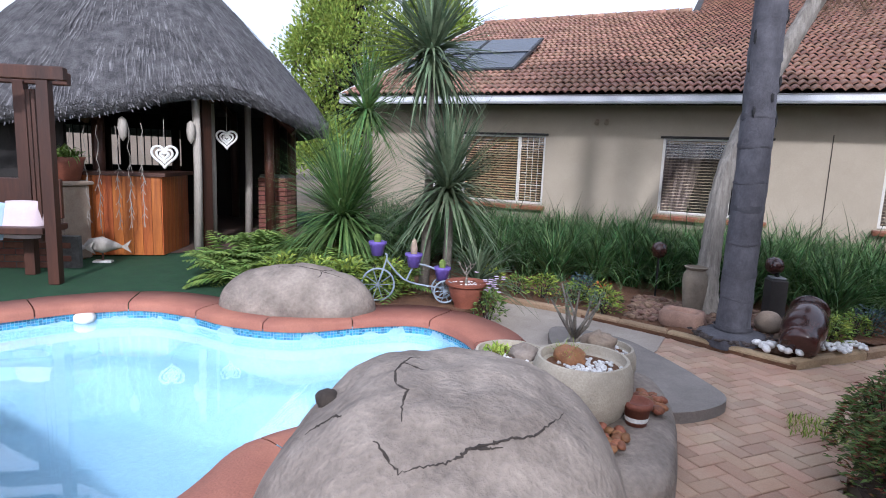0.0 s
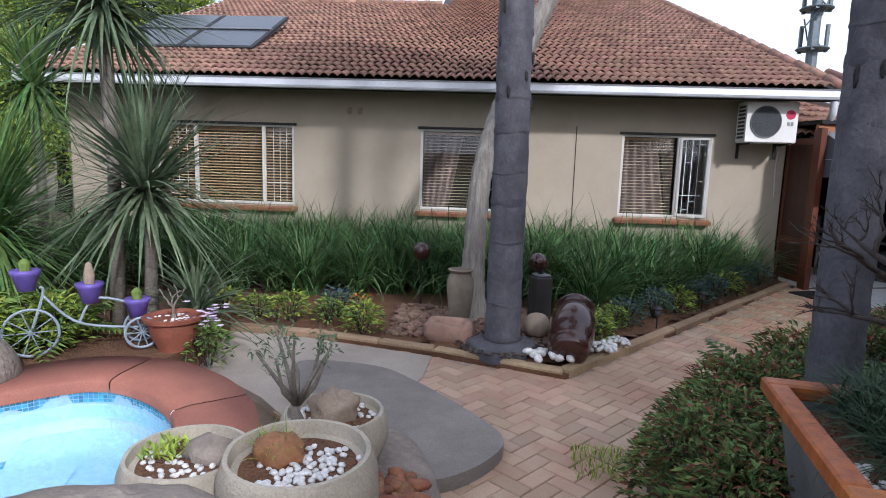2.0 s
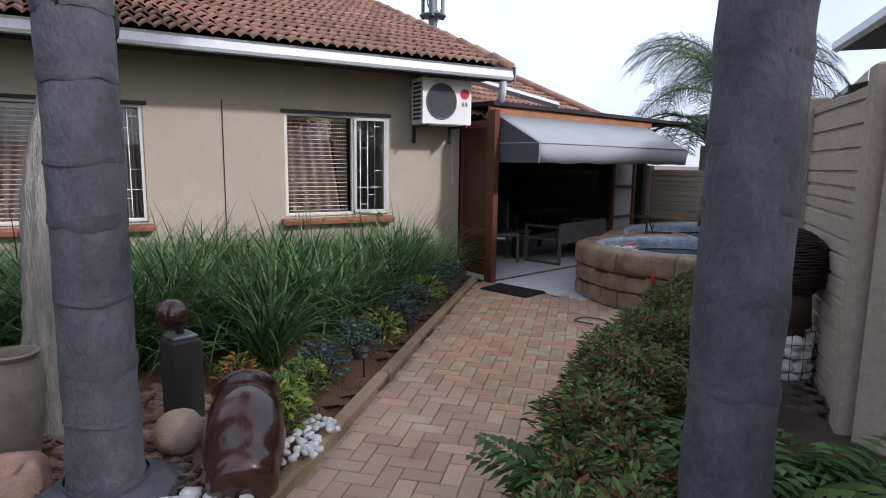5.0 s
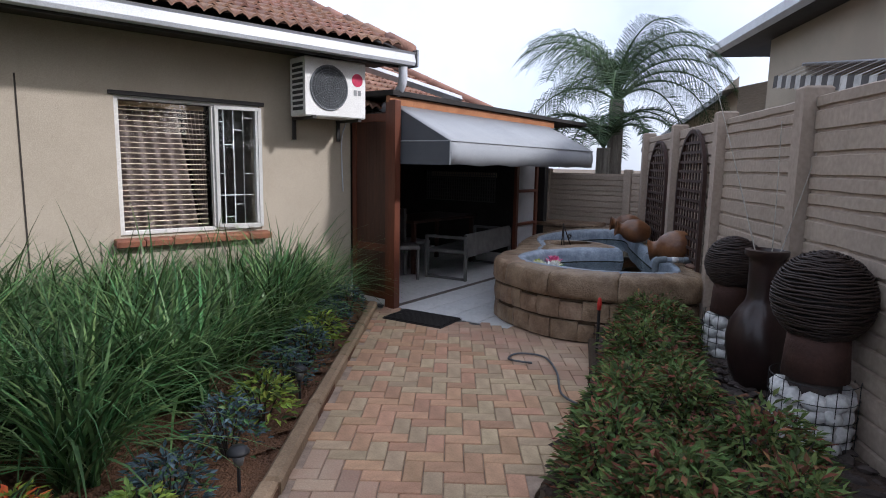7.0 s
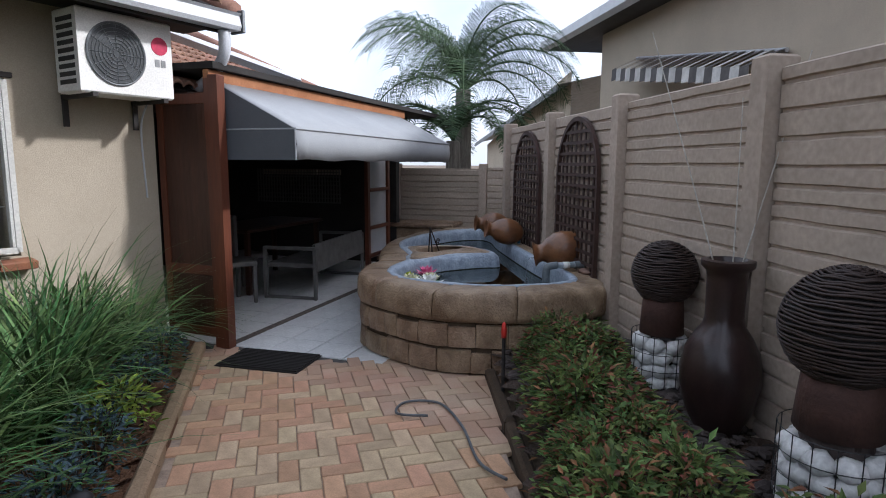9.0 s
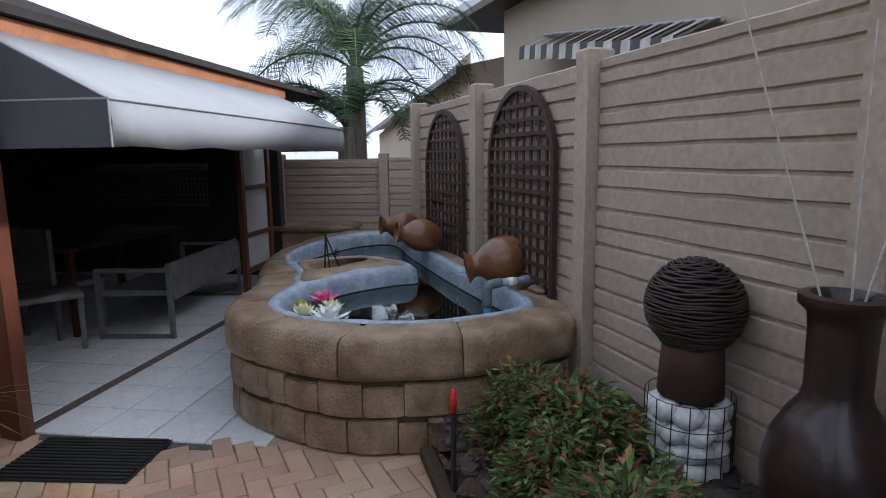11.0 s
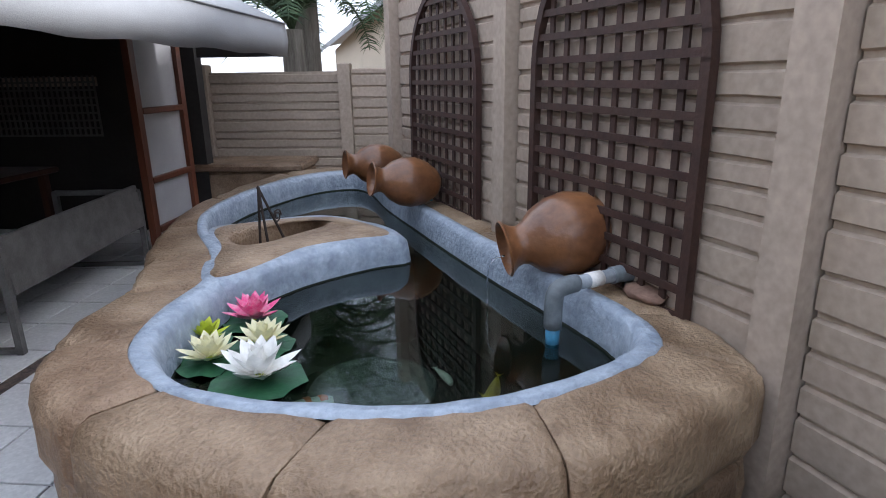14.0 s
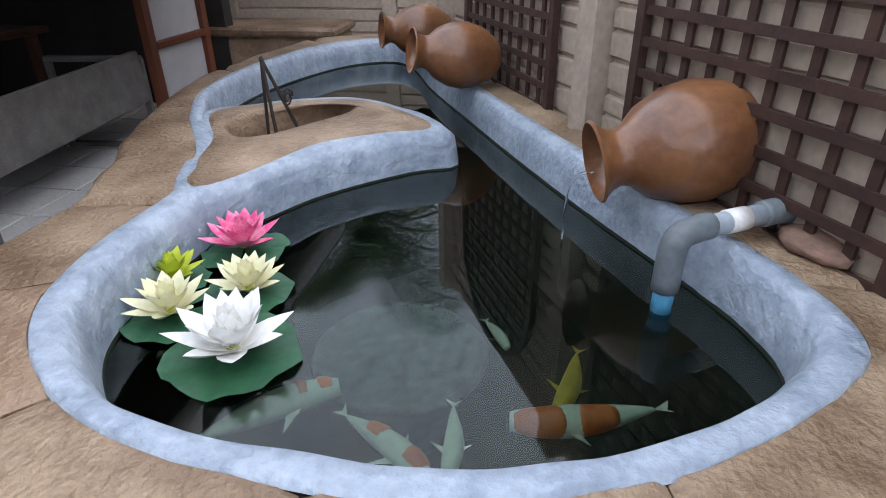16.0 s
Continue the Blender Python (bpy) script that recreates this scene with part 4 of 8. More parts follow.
a2, b2 = fence_at(9.2, no - 4, 5.9), fence_at(-3.9, no - 4, 5.73)
mb.add([a, b, b2, a2], [(0, 1, 2, 3)])
mb.add([a - Vector((0, 0, 0.12)), b - Vector((0, 0, 0.12)), fence_at(-3.9, no - 0.02, 3.92), fence_at(9.2, no - 0.02, 4.05), fence_at(9.2, no - 4, 4.05), fence_at(7.3, no - 4, 4.05), fence_at(7.3, no - 0.02, 4.05)], [(3, 2, 1, 0), (3, 6, 5, 4)])
mb.add([a, a - Vector((0, 0, 0.12)), fence_at(9.2, no - 4, 4.05), a2], [(0, 1, 2, 3)])
part("roof_underside", mb, FASCIA_DARK, nb, "dark boarded roof overhang")
part("eave_gutter", MB().add([a + Vector((0, 0, 0.06)), b + Vector((0, 0, 0.06)), b - Vector((0, 0, 0.16)), a - Vector((0, 0, 0.16)), a + FNOR * 0.1 + Vector((0, 0, 0.06)), b + FNOR * 0.1 + Vector((0, 0, 0.06)), b + FNOR * 0.1 - Vector((0, 0, 0.10)), a + FNOR * 0.1 - Vector((0, 0, 0.10))],
     [(0, 1, 2, 3), (7, 6, 5, 4), (0, 4, 5, 1), (3, 2, 6, 7), (0, 3, 7, 4), (1, 5, 6, 2)]), GUTTER, nb, "white-grey eave gutter")
sa = part("window_awning", MB().tube([fence_at(5.62, no + 0.05, 3.293), fence_at(1.9, no + 0.05, 2.76)], 0.03, 6), GUTTER, nb, "striped window awning")
STR = [mat("awning_stripe_white", (0.72, 0.70, 0.66), 0.8, None, 4, 100, 0.05), mat("awning_stripe_grey", (0.13, 0.12, 0.115), 0.8, None, 4, 100, 0.05)]
ns = 26
for i in range(5, ns):
    s0, s1 = 6.5 - 4.6 * i / ns, 6.5 - 4.6 * (i + 1) / ns
    z0 = 3.42 - 0.66 * i / ns
    mb = MB().add([fence_at(s0, no + 0.06, z0), fence_at(s1, no + 0.06, z0), fence_at(s1, no + 0.5, z0 - 0.20), fence_at(s0, no + 0.5, z0 - 0.20), fence_at(s1, no + 0.51, z0 - 0.40), fence_at(s0, no + 0.51, z0 - 0.40)], [(0, 1, 2, 3), (3, 2, 4, 5)])
    part("stripe", mb, STR[i % 2], sa)
nb2 = thing("far_house", "beige far house gable with a grey roof edge", "house")
mb = MB()
mb.add([fence_at(18, no, 0), fence_at(9, no, 0), fence_at(9, no, 3.6), fence_at(18, no, 2.2)], [(0, 1, 2, 3)])
part("wall", mb, PLASTER_N, nb2)
a, b = fence_at(18.5, no + 0.4, 2.25), fence_at(8.8, no + 0.4, 3.25)
part("roof_edge", MB().add([a, b, b + FNOR * -4 + Vector((0, 0, 0.9)), a + FNOR * -4 + Vector((0, 0, 0.9)), a - Vector((0, 0, 0.14)), b - Vector((0, 0, 0.14))], [(0, 1, 2, 3), (0, 4, 5, 1)]), GREYMETAL, nb2, "grey roof edge")

# ---- fish pond ----
IN_P = [(6.69, 8.3), (6.73, 7.94), (6.81, 7.7), (6.95, 7.5), (7.12, 7.36), (7.28, 7.29), (7.43, 7.34), (7.6, 7.47), (7.94, 7.78), (8.37, 8.15), (8.8, 8.5), (9.3, 8.9), (9.8, 9.25), (9.92, 9.5), (9.6, 9.72), (8.9, 9.74), (8.35, 9.58), (8.05, 9.35), (7.7, 8.96), (7.38, 8.76), (7.1, 8.70), (6.84, 8.58)]
OUT_P = [(6.47, 8.4), (6.42, 7.95), (6.55, 7.6), (6.7, 7.35), (7.0, 7.1), (7.2, 6.99), (7.45, 7.10), (7.7, 7.29), (8.1, 7.63), (8.5, 7.97), (9.0, 8.39), (9.5, 8.81), (10.1, 9.2), (10.2, 9.6), (9.8, 10.0), (9.0, 9.95), (8.4, 9.80), (7.85, 9.5), (7.5, 9.24), (7.25, 9.07), (6.95, 8.98), (6.62, 8.76)]
NR = 264
LI, LO = curve_loop(IN_P, NR), curve_loop(OUT_P, NR)


def ring(k, f, z):
    """A place at step k round the pond wall, f of the way from its outer (0) to its inner (1) edge."""
    i = int(math.floor(k))
    t = k - i
    o = LO[i % NR].lerp(LO[(i + 1) % NR], t)
    n = LI[i % NR].lerp(LI[(i + 1) % NR], t)
    p = o.lerp(n, f)
    return Vector((p.x, p.y, z))


def ring_out(k, out, z):
    """A place at step k, out metres outside the outer face."""
    o, n = ring(k, 0, z), ring(k, 1, z)
    d = (o - n)
    return o + d.normalized() * out


RIM = 0.60


def banded0(bands):
    """Joins closed bands of points, each a list of places of one length."""
    n = len(bands[0])
    return MB().add([p for b in bands for p in b], [(j * n + i, j * n + (i + 1) % n, (j + 1) * n + (i + 1) % n, (j + 1) * n + i) for j in range(len(bands) - 1) for i in range(n)])


pond = thing("fish_pond", "raised kidney-shaped fish pond of painted sandstone blocks", "pond")
mb = MB()
vs, fs = [], []
prof = [(0.015, 0.0), (0.015, 0.57), (0.72, 0.585), (0.99, 0.56), (0.99, 0.0)]
for k in range(NR):
    for f, z in prof:
        vs.append(ring(k, f, z) if f > 0.02 else ring_out(k, -0.02, z))
m5 = len(prof)
for k in range(NR):
    k2 = (k + 1) % NR
    for q in range(m5 - 1):
        fs.append((k * m5 + q, k2 * m5 + q, k2 * m5 + q + 1, k * m5 + q + 1))
part("wall_core", mb.add(vs, fs), MORTAR, pond, "dark mortar core")


def ring_piece(k0, k1, prof, jit=0.0, seed=0):
    """A stone lying along the wall from step k0 to k1, with the given cross-section of (out or across, height)."""
    n = max(3, int((k1 - k0) / 1.0) + 1)
    vs, fs = [], []
    m = len(prof)
    for i in range(n + 1):
        k = k0 + (k1 - k0) * i / n
        e = 0.012 if i in (0, n) else 0.0
        for mode, a, z in prof:
            w = jit * noise.noise((k * 0.35 + seed, z * 9, a * 5 + seed))
            p = ring_out(k, a - e + w, z - e * (1 if z > 0.5 else 0) + w * 0.3) if mode == "o" else ring(k, a, z - e + w * 0.6)
            vs.append(p)
    for i in range(n):
        for q in range(m - 1):
            fs.append((i * m + q, (i + 1) * m + q, (i + 1) * m + q + 1, i * m + q + 1))
    fs.append(tuple(range(m)))
    fs.append(tuple(n * m + q for q in range(m))[::-1])
    return MB().add(vs, fs)


rr = random.Random(3)
cap_prof = [("o", -0.01, 0.375), ("o", 0.016, 0.385), ("o", 0.030, 0.42), ("o", 0.026, 0.54), ("o", 0.012, 0.58), ("o", -0.02, RIM - 0.002), ("i", 0.45, RIM), ("i", 0.74, RIM), ("i", 0.74, 0.5)]
JOINTS = sorted(min(range(NR), key=lambda q: (ring(q, 0.74, 0) - Vector((x, y, 0))).length) for x, y in ((6.657, 8.41), (6.65, 7.95), (6.84, 7.505), (7.25, 7.245), (6.92, 8.69)))
cuts = []
for a, b in zip(JOINTS, JOINTS[1:] + [JOINTS[0] + NR]):
    n = 1 if b - a < 28 else round((b - a) / 15)
    cuts += [a + (b - a) * i / n for i in range(n)]
for a, b in zip(cuts, cuts[1:] + [cuts[0] + NR]):
    smoothed(ring_piece(a + 0.09, b - 0.09, cap_prof, 0.013, a), "cap_stone", POND_STONE, pond, 0.9)
for z0, z1, off in ((0.005, 0.185, 0.0), (0.19, 0.37, 3.0)):
    k = off
    while k < NR + off - 0.5:
        ln = rr.uniform(5.0, 9.5)
        if k + ln > NR + off - 3:
            ln = NR + off - k
        zb, zt = z0 + 0.004, z1 - 0.004 - (0.0 if rr.random() < 0.7 else 0.02)
        pr = [("o", -0.02, zb), ("o", 0.006, zb + 0.006), ("o", 0.012, (zb + zt) / 2), ("o", 0.006, zt - 0.006), ("o", -0.02, zt)]
        smoothed(ring_piece(k + 0.09, k + ln - 0.09, pr, 0.012, k), "wall_block", POND_STONE, pond, 0.9)
        k += ln
vs, fs = [], []
prof = [(0.735, 0.595), (0.76, RIM + 0.006), (0.93, RIM + 0.001), (1.0, RIM - 0.03), (1.03, 0.52), (1.05, 0.462)]
m5 = len(prof)
for k in range(NR):
    for f, z in prof:
        w = 0.012 * noise.noise((k * 0.2, f * 4, z * 8))
        vs.append(ring(k, f + w * 0.8, z + w * 0.35))
for k in range(NR):
    k2 = (k + 1) % NR
    for q in range(m5 - 1):
        fs.append((k * m5 + q, k2 * m5 + q, k2 * m5 + q + 1, k * m5 + q + 1))
part("pond_lip", MB().add(vs, fs), POND_LIP, pond, "blue-grey waterproofed lip", True)
part("pond_side", banded0([[ring(k, 1.05, 0.464) for k in range(NR)], [ring(k, 1.09, 0.40) for k in range(NR)], [ring(k, 1.07, 0.0) for k in range(NR)]]), POND_IN, pond, "dark mossy pond side", True)
part("pond_lining", slab_mesh([(p.x, p.y) for p in curve_loop(IN_P, 66)], -0.02, 0.05), POND_IN, pond, "dark algae-covered lining")
WATER_Z = 0.455
# tongue of masonry between the two basins, with a hollow for planting
TG = even_loop([(7.3, 8.80), (7.76, 8.64), (8.06, 8.46), (8.18, 8.33), (8.32, 8.42), (8.5, 8.75), (8.48, 9.0), (8.3, 9.25), (8.05, 9.40), (7.68, 9.12)], 72)
cen = sum(TG, Vector()) / len(TG)
HOLE = even_loop([(7.82, 8.98), (8.05, 8.9), (8.3, 8.83), (8.36, 8.95), (8.2, 9.08), (7.95, 9.15)], 72)


def nearest_start(loop, p):
    i = min(range(len(loop)), key=lambda q: (loop[q] - p).length)
    return loop[i:] + loop[:i]


HOLE = nearest_start(HOLE, HOLE[0])
a0 = min(range(72), key=lambda q: (TG[q] - HOLE[0]).length)
TG = TG[a0:] + TG[:a0]


banded = banded0


def at_z(loop, z, shrink=0.0, wob=0.0):
    out = []
    for i, p in enumerate(loop):
        d = (cen - p)
        d.z = 0
        q = p + d.normalized() * shrink
        out.append(Vector((q.x, q.y, z + wob * noise.noise((p.x * 5, p.y * 5, 2.0)))))
    return out


part("tongue_lip", banded([at_z(TG, 0.462, -0.005), at_z(TG, 0.51, 0.0, 0.02), at_z(TG, RIM - 0.035, 0.01, 0.02), at_z(TG, RIM - 0.002, 0.05, 0.01), at_z(TG, RIM + 0.003, 0.10)]), POND_LIP, pond, "blue-grey lip of the dividing tongue", True)
part("tongue_side", banded([at_z(TG, 0.0, -0.02), at_z(TG, 0.40, -0.02), at_z(TG, 0.465, -0.004)]), POND_IN, pond, "dark mossy side of the tongue", True)
part("tongue_top", banded([at_z(TG, RIM - 0.01, 0.085), at_z(TG, RIM + 0.006, 0.10), [Vector((p.x, p.y, RIM + 0.006 + 0.01 * noise.noise((p.x * 4, p.y * 4, 0)))) for p in [t.lerp(h, 0.8) for t, h in zip(at_z(TG, 0, 0.10), HOLE)]], [Vector((p.x, p.y, RIM - 0.01)) for p in HOLE], [Vector((p.x, p.y, 0.48)) for p in HOLE]]), POND_STONE, pond, "sandstone top of the dividing tongue", True)
part("tongue_soil", slab_mesh([(p.x, p.y) for p in HOLE], 0.1, 0.485), SOIL, pond, "soil in the hollow")
water = tagged(part("pond_water", slab_mesh([(p.x, p.y) for p in curve_loop([((a[0] - 7.9) * 1.0 + 7.9, a[1]) for a in IN_P], 88)], WATER_Z - 0.003, WATER_Z), PONDWATER), "dark still pond water that mirrors the sky", "water", kind="structure")
water.visible_shadow = False


def lotus(x, y, size, petal, label, seed):
    """A floating plastic water lily: a pad and three whorls of cupped petals."""
    rq = random.Random(seed)
    t = thing("lotus_flower", label, "water lily", pose(x, y, WATER_Z + 0.004, 0, 0, rq.uniform(0, 360)), group="floating water lilies")
    vs = [(0, 0, 0.006)]
    n = 26
    for i in range(n):
        a = 2 * math.pi * i / n
        r = size * 0.62 * (1 + 0.05 * math.sin(5 * a) + rq.uniform(-0.03, 0.03))
        vs.append((r * math.cos(a), r * math.sin(a), 0.004 + 0.007 * math.sin(7 * a)))
    fs = [(0, 1 + i, 1 + (i + 1) % n) for i in range(n - 1)]
    part("lily_pad", MB().add(vs, fs), LILYPAD, t, "dark green pad", True)
    me = {}
    for whorl, (cnt, ln, rise) in enumerate(((8, 0.62, 12), (8, 0.53, 36), (6, 0.40, 60))):
        mb = MB()
        L, W = size * ln, size * 0.27
        vs, fs = [], []
        m = 5
        for i in range(m + 1):
            u = i / m
            w = W * math.sin(math.pi * min(1, u * 0.8 + 0.18)) * (1 if i < m else 0.1)
            z = L * 0.30 * u * u
            vs += [(L * u, -w / 2, z + w * 0.22), (L * u, 0, z), (L * u, w / 2, z + w * 0.22)]
        for i in range(m):
            for q in range(2):
                fs.append((3 * i + q, 3 * i + 3 + q, 3 * i + 4 + q, 3 * i + 1 + q))
        me = mb.add(vs, fs).mesh("petal", petal, True)
        for i in range(cnt):
            part("petal", me, None, t, at=pose(0, 0, 0.012 + 0.006 * whorl, 0, 0, 360 * i / cnt + whorl * 22 + rq.uniform(-5, 5)) @ pose(0, 0, 0, 0, -rise + rq.uniform(-5, 5), 0))
    part("stamens", MB().lathe([(size * 0.05, 0.01), (size * 0.06, 0.025), (size * 0.03, 0.04), (0.001, 0.042)], 10), PETALY, t, "yellow centre")
    return t


lotus(6.977, 8.350, 0.225, PETALW, "white artificial water lily floating on a green pad", 1)
lotus(7.033, 8.571, 0.17, PETALC, "cream artificial water lily floating on a green pad", 2)
lotus(7.180, 8.469, 0.165, PETALC, "cream artificial water lily floating in the middle of the cluster", 3)
lotus(7.152, 8.680, 0.14, PETALY, "lime-yellow artificial water lily floating beside the lip", 4)
lotus(7.354, 8.627, 0.19, PETALP, "pink artificial water lily floating on a green pad", 5)


def koi(head, tail, material, label, patches=(), patch_material=None, z=0.375):
    """A koi between the places of its nose and its tail, with coloured patches along its back."""
    hx, tx = Vector((*head, 0)), Vector((*tail, 0))
    d = hx - tx
    length = d.length
    t = thing("koi", label, "fish", Matrix.Translation((*((hx + tx) / 2).xy, z)) @ Matrix.Rotation(math.atan2(d.y, d.x), 4, "Z"), group="koi in the pond")

    def spine(u):
        return Vector((length * (0.5 - 0.86 * u), 0.03 * length * math.sin(u * 4), 0))

    def girth(u):
        return length * 0.105 * (math.sin(math.pi * min(1, u * 0.85 + 0.13)) ** 0.8) * (1 - 0.35 * u) + 0.002

    us = [i / 14 for i in range(15)]
    part("body", MB().tube([spine(u) for u in us], [girth(u) for u in us], 14), material, t, smooth=True)
    for u0, u1 in patches:
        ps = [u0 + (u1 - u0) * i / 6 for i in range(7)]
        part("patch", MB().tube([spine(u) + Vector((0, 0.003, 0.003)) for u in ps], [girth(u) * (1.0 if 0 < i < 6 else 0.85) for i, u in enumerate(ps)], 14), patch_material, t, "orange skin patch", True)
    e = spine(1.0)
    part("tail_fin", MB().add([e, e + Vector((-0.11 * length, 0.018, 0.02 * length)), e + Vector((-0.08 * length, 0.003, 0)), e + Vector((-0.11 * length, -0.018, 0.02 * length))], [(0, 1, 2), (0, 2, 3)]), material, t)
    for s in (-1, 1):
        part("side_fin", MB().add([(length * 0.24, s * 0.07 * length, 0), (length * 0.08, s * 0.21 * length, -0.005), (length * 0.14, s * 0.07 * length, -0.005)], [(0, 1, 2)]), material, t)


koi((7.05, 8.15), (6.79, 8.36), KOI_W, "white koi with orange head patches under the water", [(0.04, 0.15), (0.22, 0.30)], KOI_R)
koi((6.90, 7.88), (7.0, 8.12), KOI_W, "white koi with orange back patches near the lip", [(0.06, 0.28), (0.55, 0.75)], KOI_R)
koi((6.92, 7.85), (7.11, 7.905), KOI_W, "small white koi beside the lip")
koi((7.09, 7.785), (7.245, 7.48), KOI_W, "orange and white koi near the lip", [(0.02, 0.36), (0.44, 0.72)], KOI_R)
koi((7.167, 7.707), (7.40, 7.70), KOI_Y, "yellow koi under the water", z=0.36)
koi((7.47, 7.90), (7.58, 8.0), KOI_W, "dim pale koi deeper in the water", z=0.25)


tray = thing("sunken_tray", "round pale gravel tray standing under the pond water", "tray", pose(7.30, 8.13, 0.05))
part("tray_body", MB().lathe([(0.12, 0), (0.20, 0.22), (0.225, 0.24), (0.215, 0.25), (0.19, 0.235), (0.001, 0.24)], 36, wob=0.02), mat("algae_grey_gravel", (0.16, 0.18, 0.16), 0.9, (0.07, 0.085, 0.075), 30, 120, 0.6), tray, smooth=True)


def lying_jar(p, heading, tilt, scale, label):
    """A round-bellied clay jar on its side, mouth first along its heading."""
    t = thing("clay_jar", label, "jar", group="jars on the pond wall")
    m = Matrix.Translation(p) @ Matrix.Rotation(radians(heading), 4, "Z") @ Matrix.Rotation(radians(90 + tilt), 4, "Y")
    prof = [(0.001, -0.19), (0.06, -0.19), (0.095, -0.16), (0.135, -0.09), (0.152, -0.02), (0.145, 0.05), (0.115, 0.115), (0.078, 0.155), (0.070, 0.18), (0.078, 0.205), (0.095, 0.225), (0.104, 0.232), (0.098, 0.238), (0.082, 0.225), (0.06, 0.19), (0.058, 0.16), (0.10, 0.11), (0.12, 0.0), (0.08, -0.14), (0.001, -0.15)]
    smoothed(MB().lathe([(r * scale, z * scale) for r, z in prof], 32, wob=0.02), "jar_body", JARBROWN, t, 1.2, at=m)
    return t, m


lying_jar((7.86, 7.55, 0.742), 116, 11, 1.06, "brown glazed clay jar lying on its side as a spout")
lying_jar((8.80, 8.55, 0.745), 128, -8, 0.95, "brown glazed clay jar lying farther along the pond wall")
lying_jar((9.42, 9.02, 0.745), 128, -4, 0.95, "brown glazed clay jar at the far end of the pond")
sp = thing("water_spill", "thin stream of water from the clay jar", "water stream")
ob = part("stream", MB().tube(curve_loop([(7.77, 7.77, 0.66), (7.755, 7.81, 0.65), (7.745, 7.83, 0.60), (7.745, 7.832, 0.46)], 10, False), [0.004] * 5 + [0.003] * 5, 8), GLASS, sp, smooth=True)
ob.visible_shadow = False
# plumbing over the lip
pp = thing("pond_pipe", "grey plastic pipe bent over the pond lip", "pipe")
part("pipe_run", MB().tube([(7.525, 7.505, 0.652), (7.70, 7.33, 0.652)], 0.025, 14), PVC, pp, smooth=True)
part("elbow", MB().tube(curve_loop([(7.485, 7.545, 0.51), (7.485, 7.545, 0.60), (7.495, 7.535, 0.642), (7.535, 7.495, 0.652), (7.55, 7.48, 0.652)], 12, False), 0.031, 14), mat("darker_grey_pvc", (0.2, 0.23, 0.25), 0.4, None, 8, 60, 0.05), pp, smooth=True)
part("elbow", MB().tube(curve_loop([(7.66, 7.37, 0.652), (7.70, 7.33, 0.652), (7.73, 7.305, 0.637), (7.735, 7.30, 0.60)], 12, False), 0.031, 14), bpy.data.materials["darker_grey_pvc"], pp, smooth=True)
part("collar", MB().tube([(7.585, 7.445, 0.652), (7.625, 7.405, 0.652)], 0.028, 14), WHITE, pp, "white pipe collar", True)
part("dip_pipe", MB().tube([(7.485, 7.545, 0.44), (7.485, 7.545, 0.525)], 0.024, 12), PVCBLUE, pp, "blue dip pipe", True)
for s, nn in ((0.60, 0.10), (1.95, 0.10)):
    bp = thing("feed_pipe", "blue plastic feed pipe behind a jar", "pipe", group="feed pipes")
    part("riser", MB().tube([fence_at(s, nn, 0.56), fence_at(s, nn, 0.78)], 0.018, 10), PVCBLUE, bp, smooth=True)
fr = thing("flat_stone", "flat brown stone lying on the pond wall", "stone", pose(7.63, 7.25, 0.615, 0, 0, 20))
part("stone_body", rockmesh((0.10, 0.07, 0.025), 0.3, 3.0, 14, 8), BROWNSTONE, fr, smooth=True)
tp = thing("wire_tripod", "rusty wire tripod ornament on the pond wall", "ornament")
top = Vector((8.06, 9.05, 0.82))
for fx, fy in ((8.02, 8.99), (8.14, 8.95), (8.10, 9.10)):
    part("leg", MB().tube([top, (fx, fy, 0.485)], 0.007, 6), TWIG, tp)
part("scroll", MB().tube([(8.08 + 0.035 * math.cos(a * 0.5) * (1 - a * 0.03), 8.97, 0.68 + 0.035 * math.sin(a * 0.5) * (1 - a * 0.03)) for a in range(24)], 0.004, 6), TWIG, tp)
part("knob", MB().lathe([(0.001, -0.012), (0.011, 0), (0.001, 0.012)], 10, Matrix.Translation(top)), TWIG, tp)

# arched trellises on the boundary wall


def trellis(s0, s1, z0, z1, label):
    t = thing("trellis", label, "trellis", group="arched trellises")
    w = s1 - s0
    r = w / 2
    fm = fence_frame(fence_at((s0 + s1) / 2, 0.062), 40)
    zc = z1 - r * 1.05
    pts = [(-r, 0, z0), (-r, 0, zc)] + [(-r * math.cos(a), 0, zc + r * 1.05 * math.sin(a)) for a in [math.pi * i / 20 for i in range(1, 20)]] + [(r, 0, zc), (r, 0, z0)]
    mb = MB()
    for a, b in zip(pts, pts[1:]):
        a, b = Vector(a), Vector(b)
        dd = b - a
        mb.box((a + b) / 2, (dd.length + 0.012, 0.032, 0.036), m=Matrix.Rotation(-math.atan2(dd.z, dd.x), 4, "Y"))
    part("frame", mb, TRELLIS, t, at=fm)
    n = 9
    for i in range(1, n):
        x = -r + w * i / n
        h = zc + 1.05 * math.sqrt(max(0, r * r - x * x)) - z0
        part("lath", MB().box((x, -0.008, z0 + h / 2), (0.026, 0.010, h)), TRELLIS, t, at=fm)
    z = z0 + 0.03
    while z < z1 - 0.04:
        half = r if z < zc else math.sqrt(max(0.0, r * r - ((z - zc) / 1.05) ** 2))
        part("lath", MB().box((0, 0.004, z), (2 * half - 0.02, 0.010, 0.026)), TRELLIS, t, at=fm)
        z += 0.088
    return t


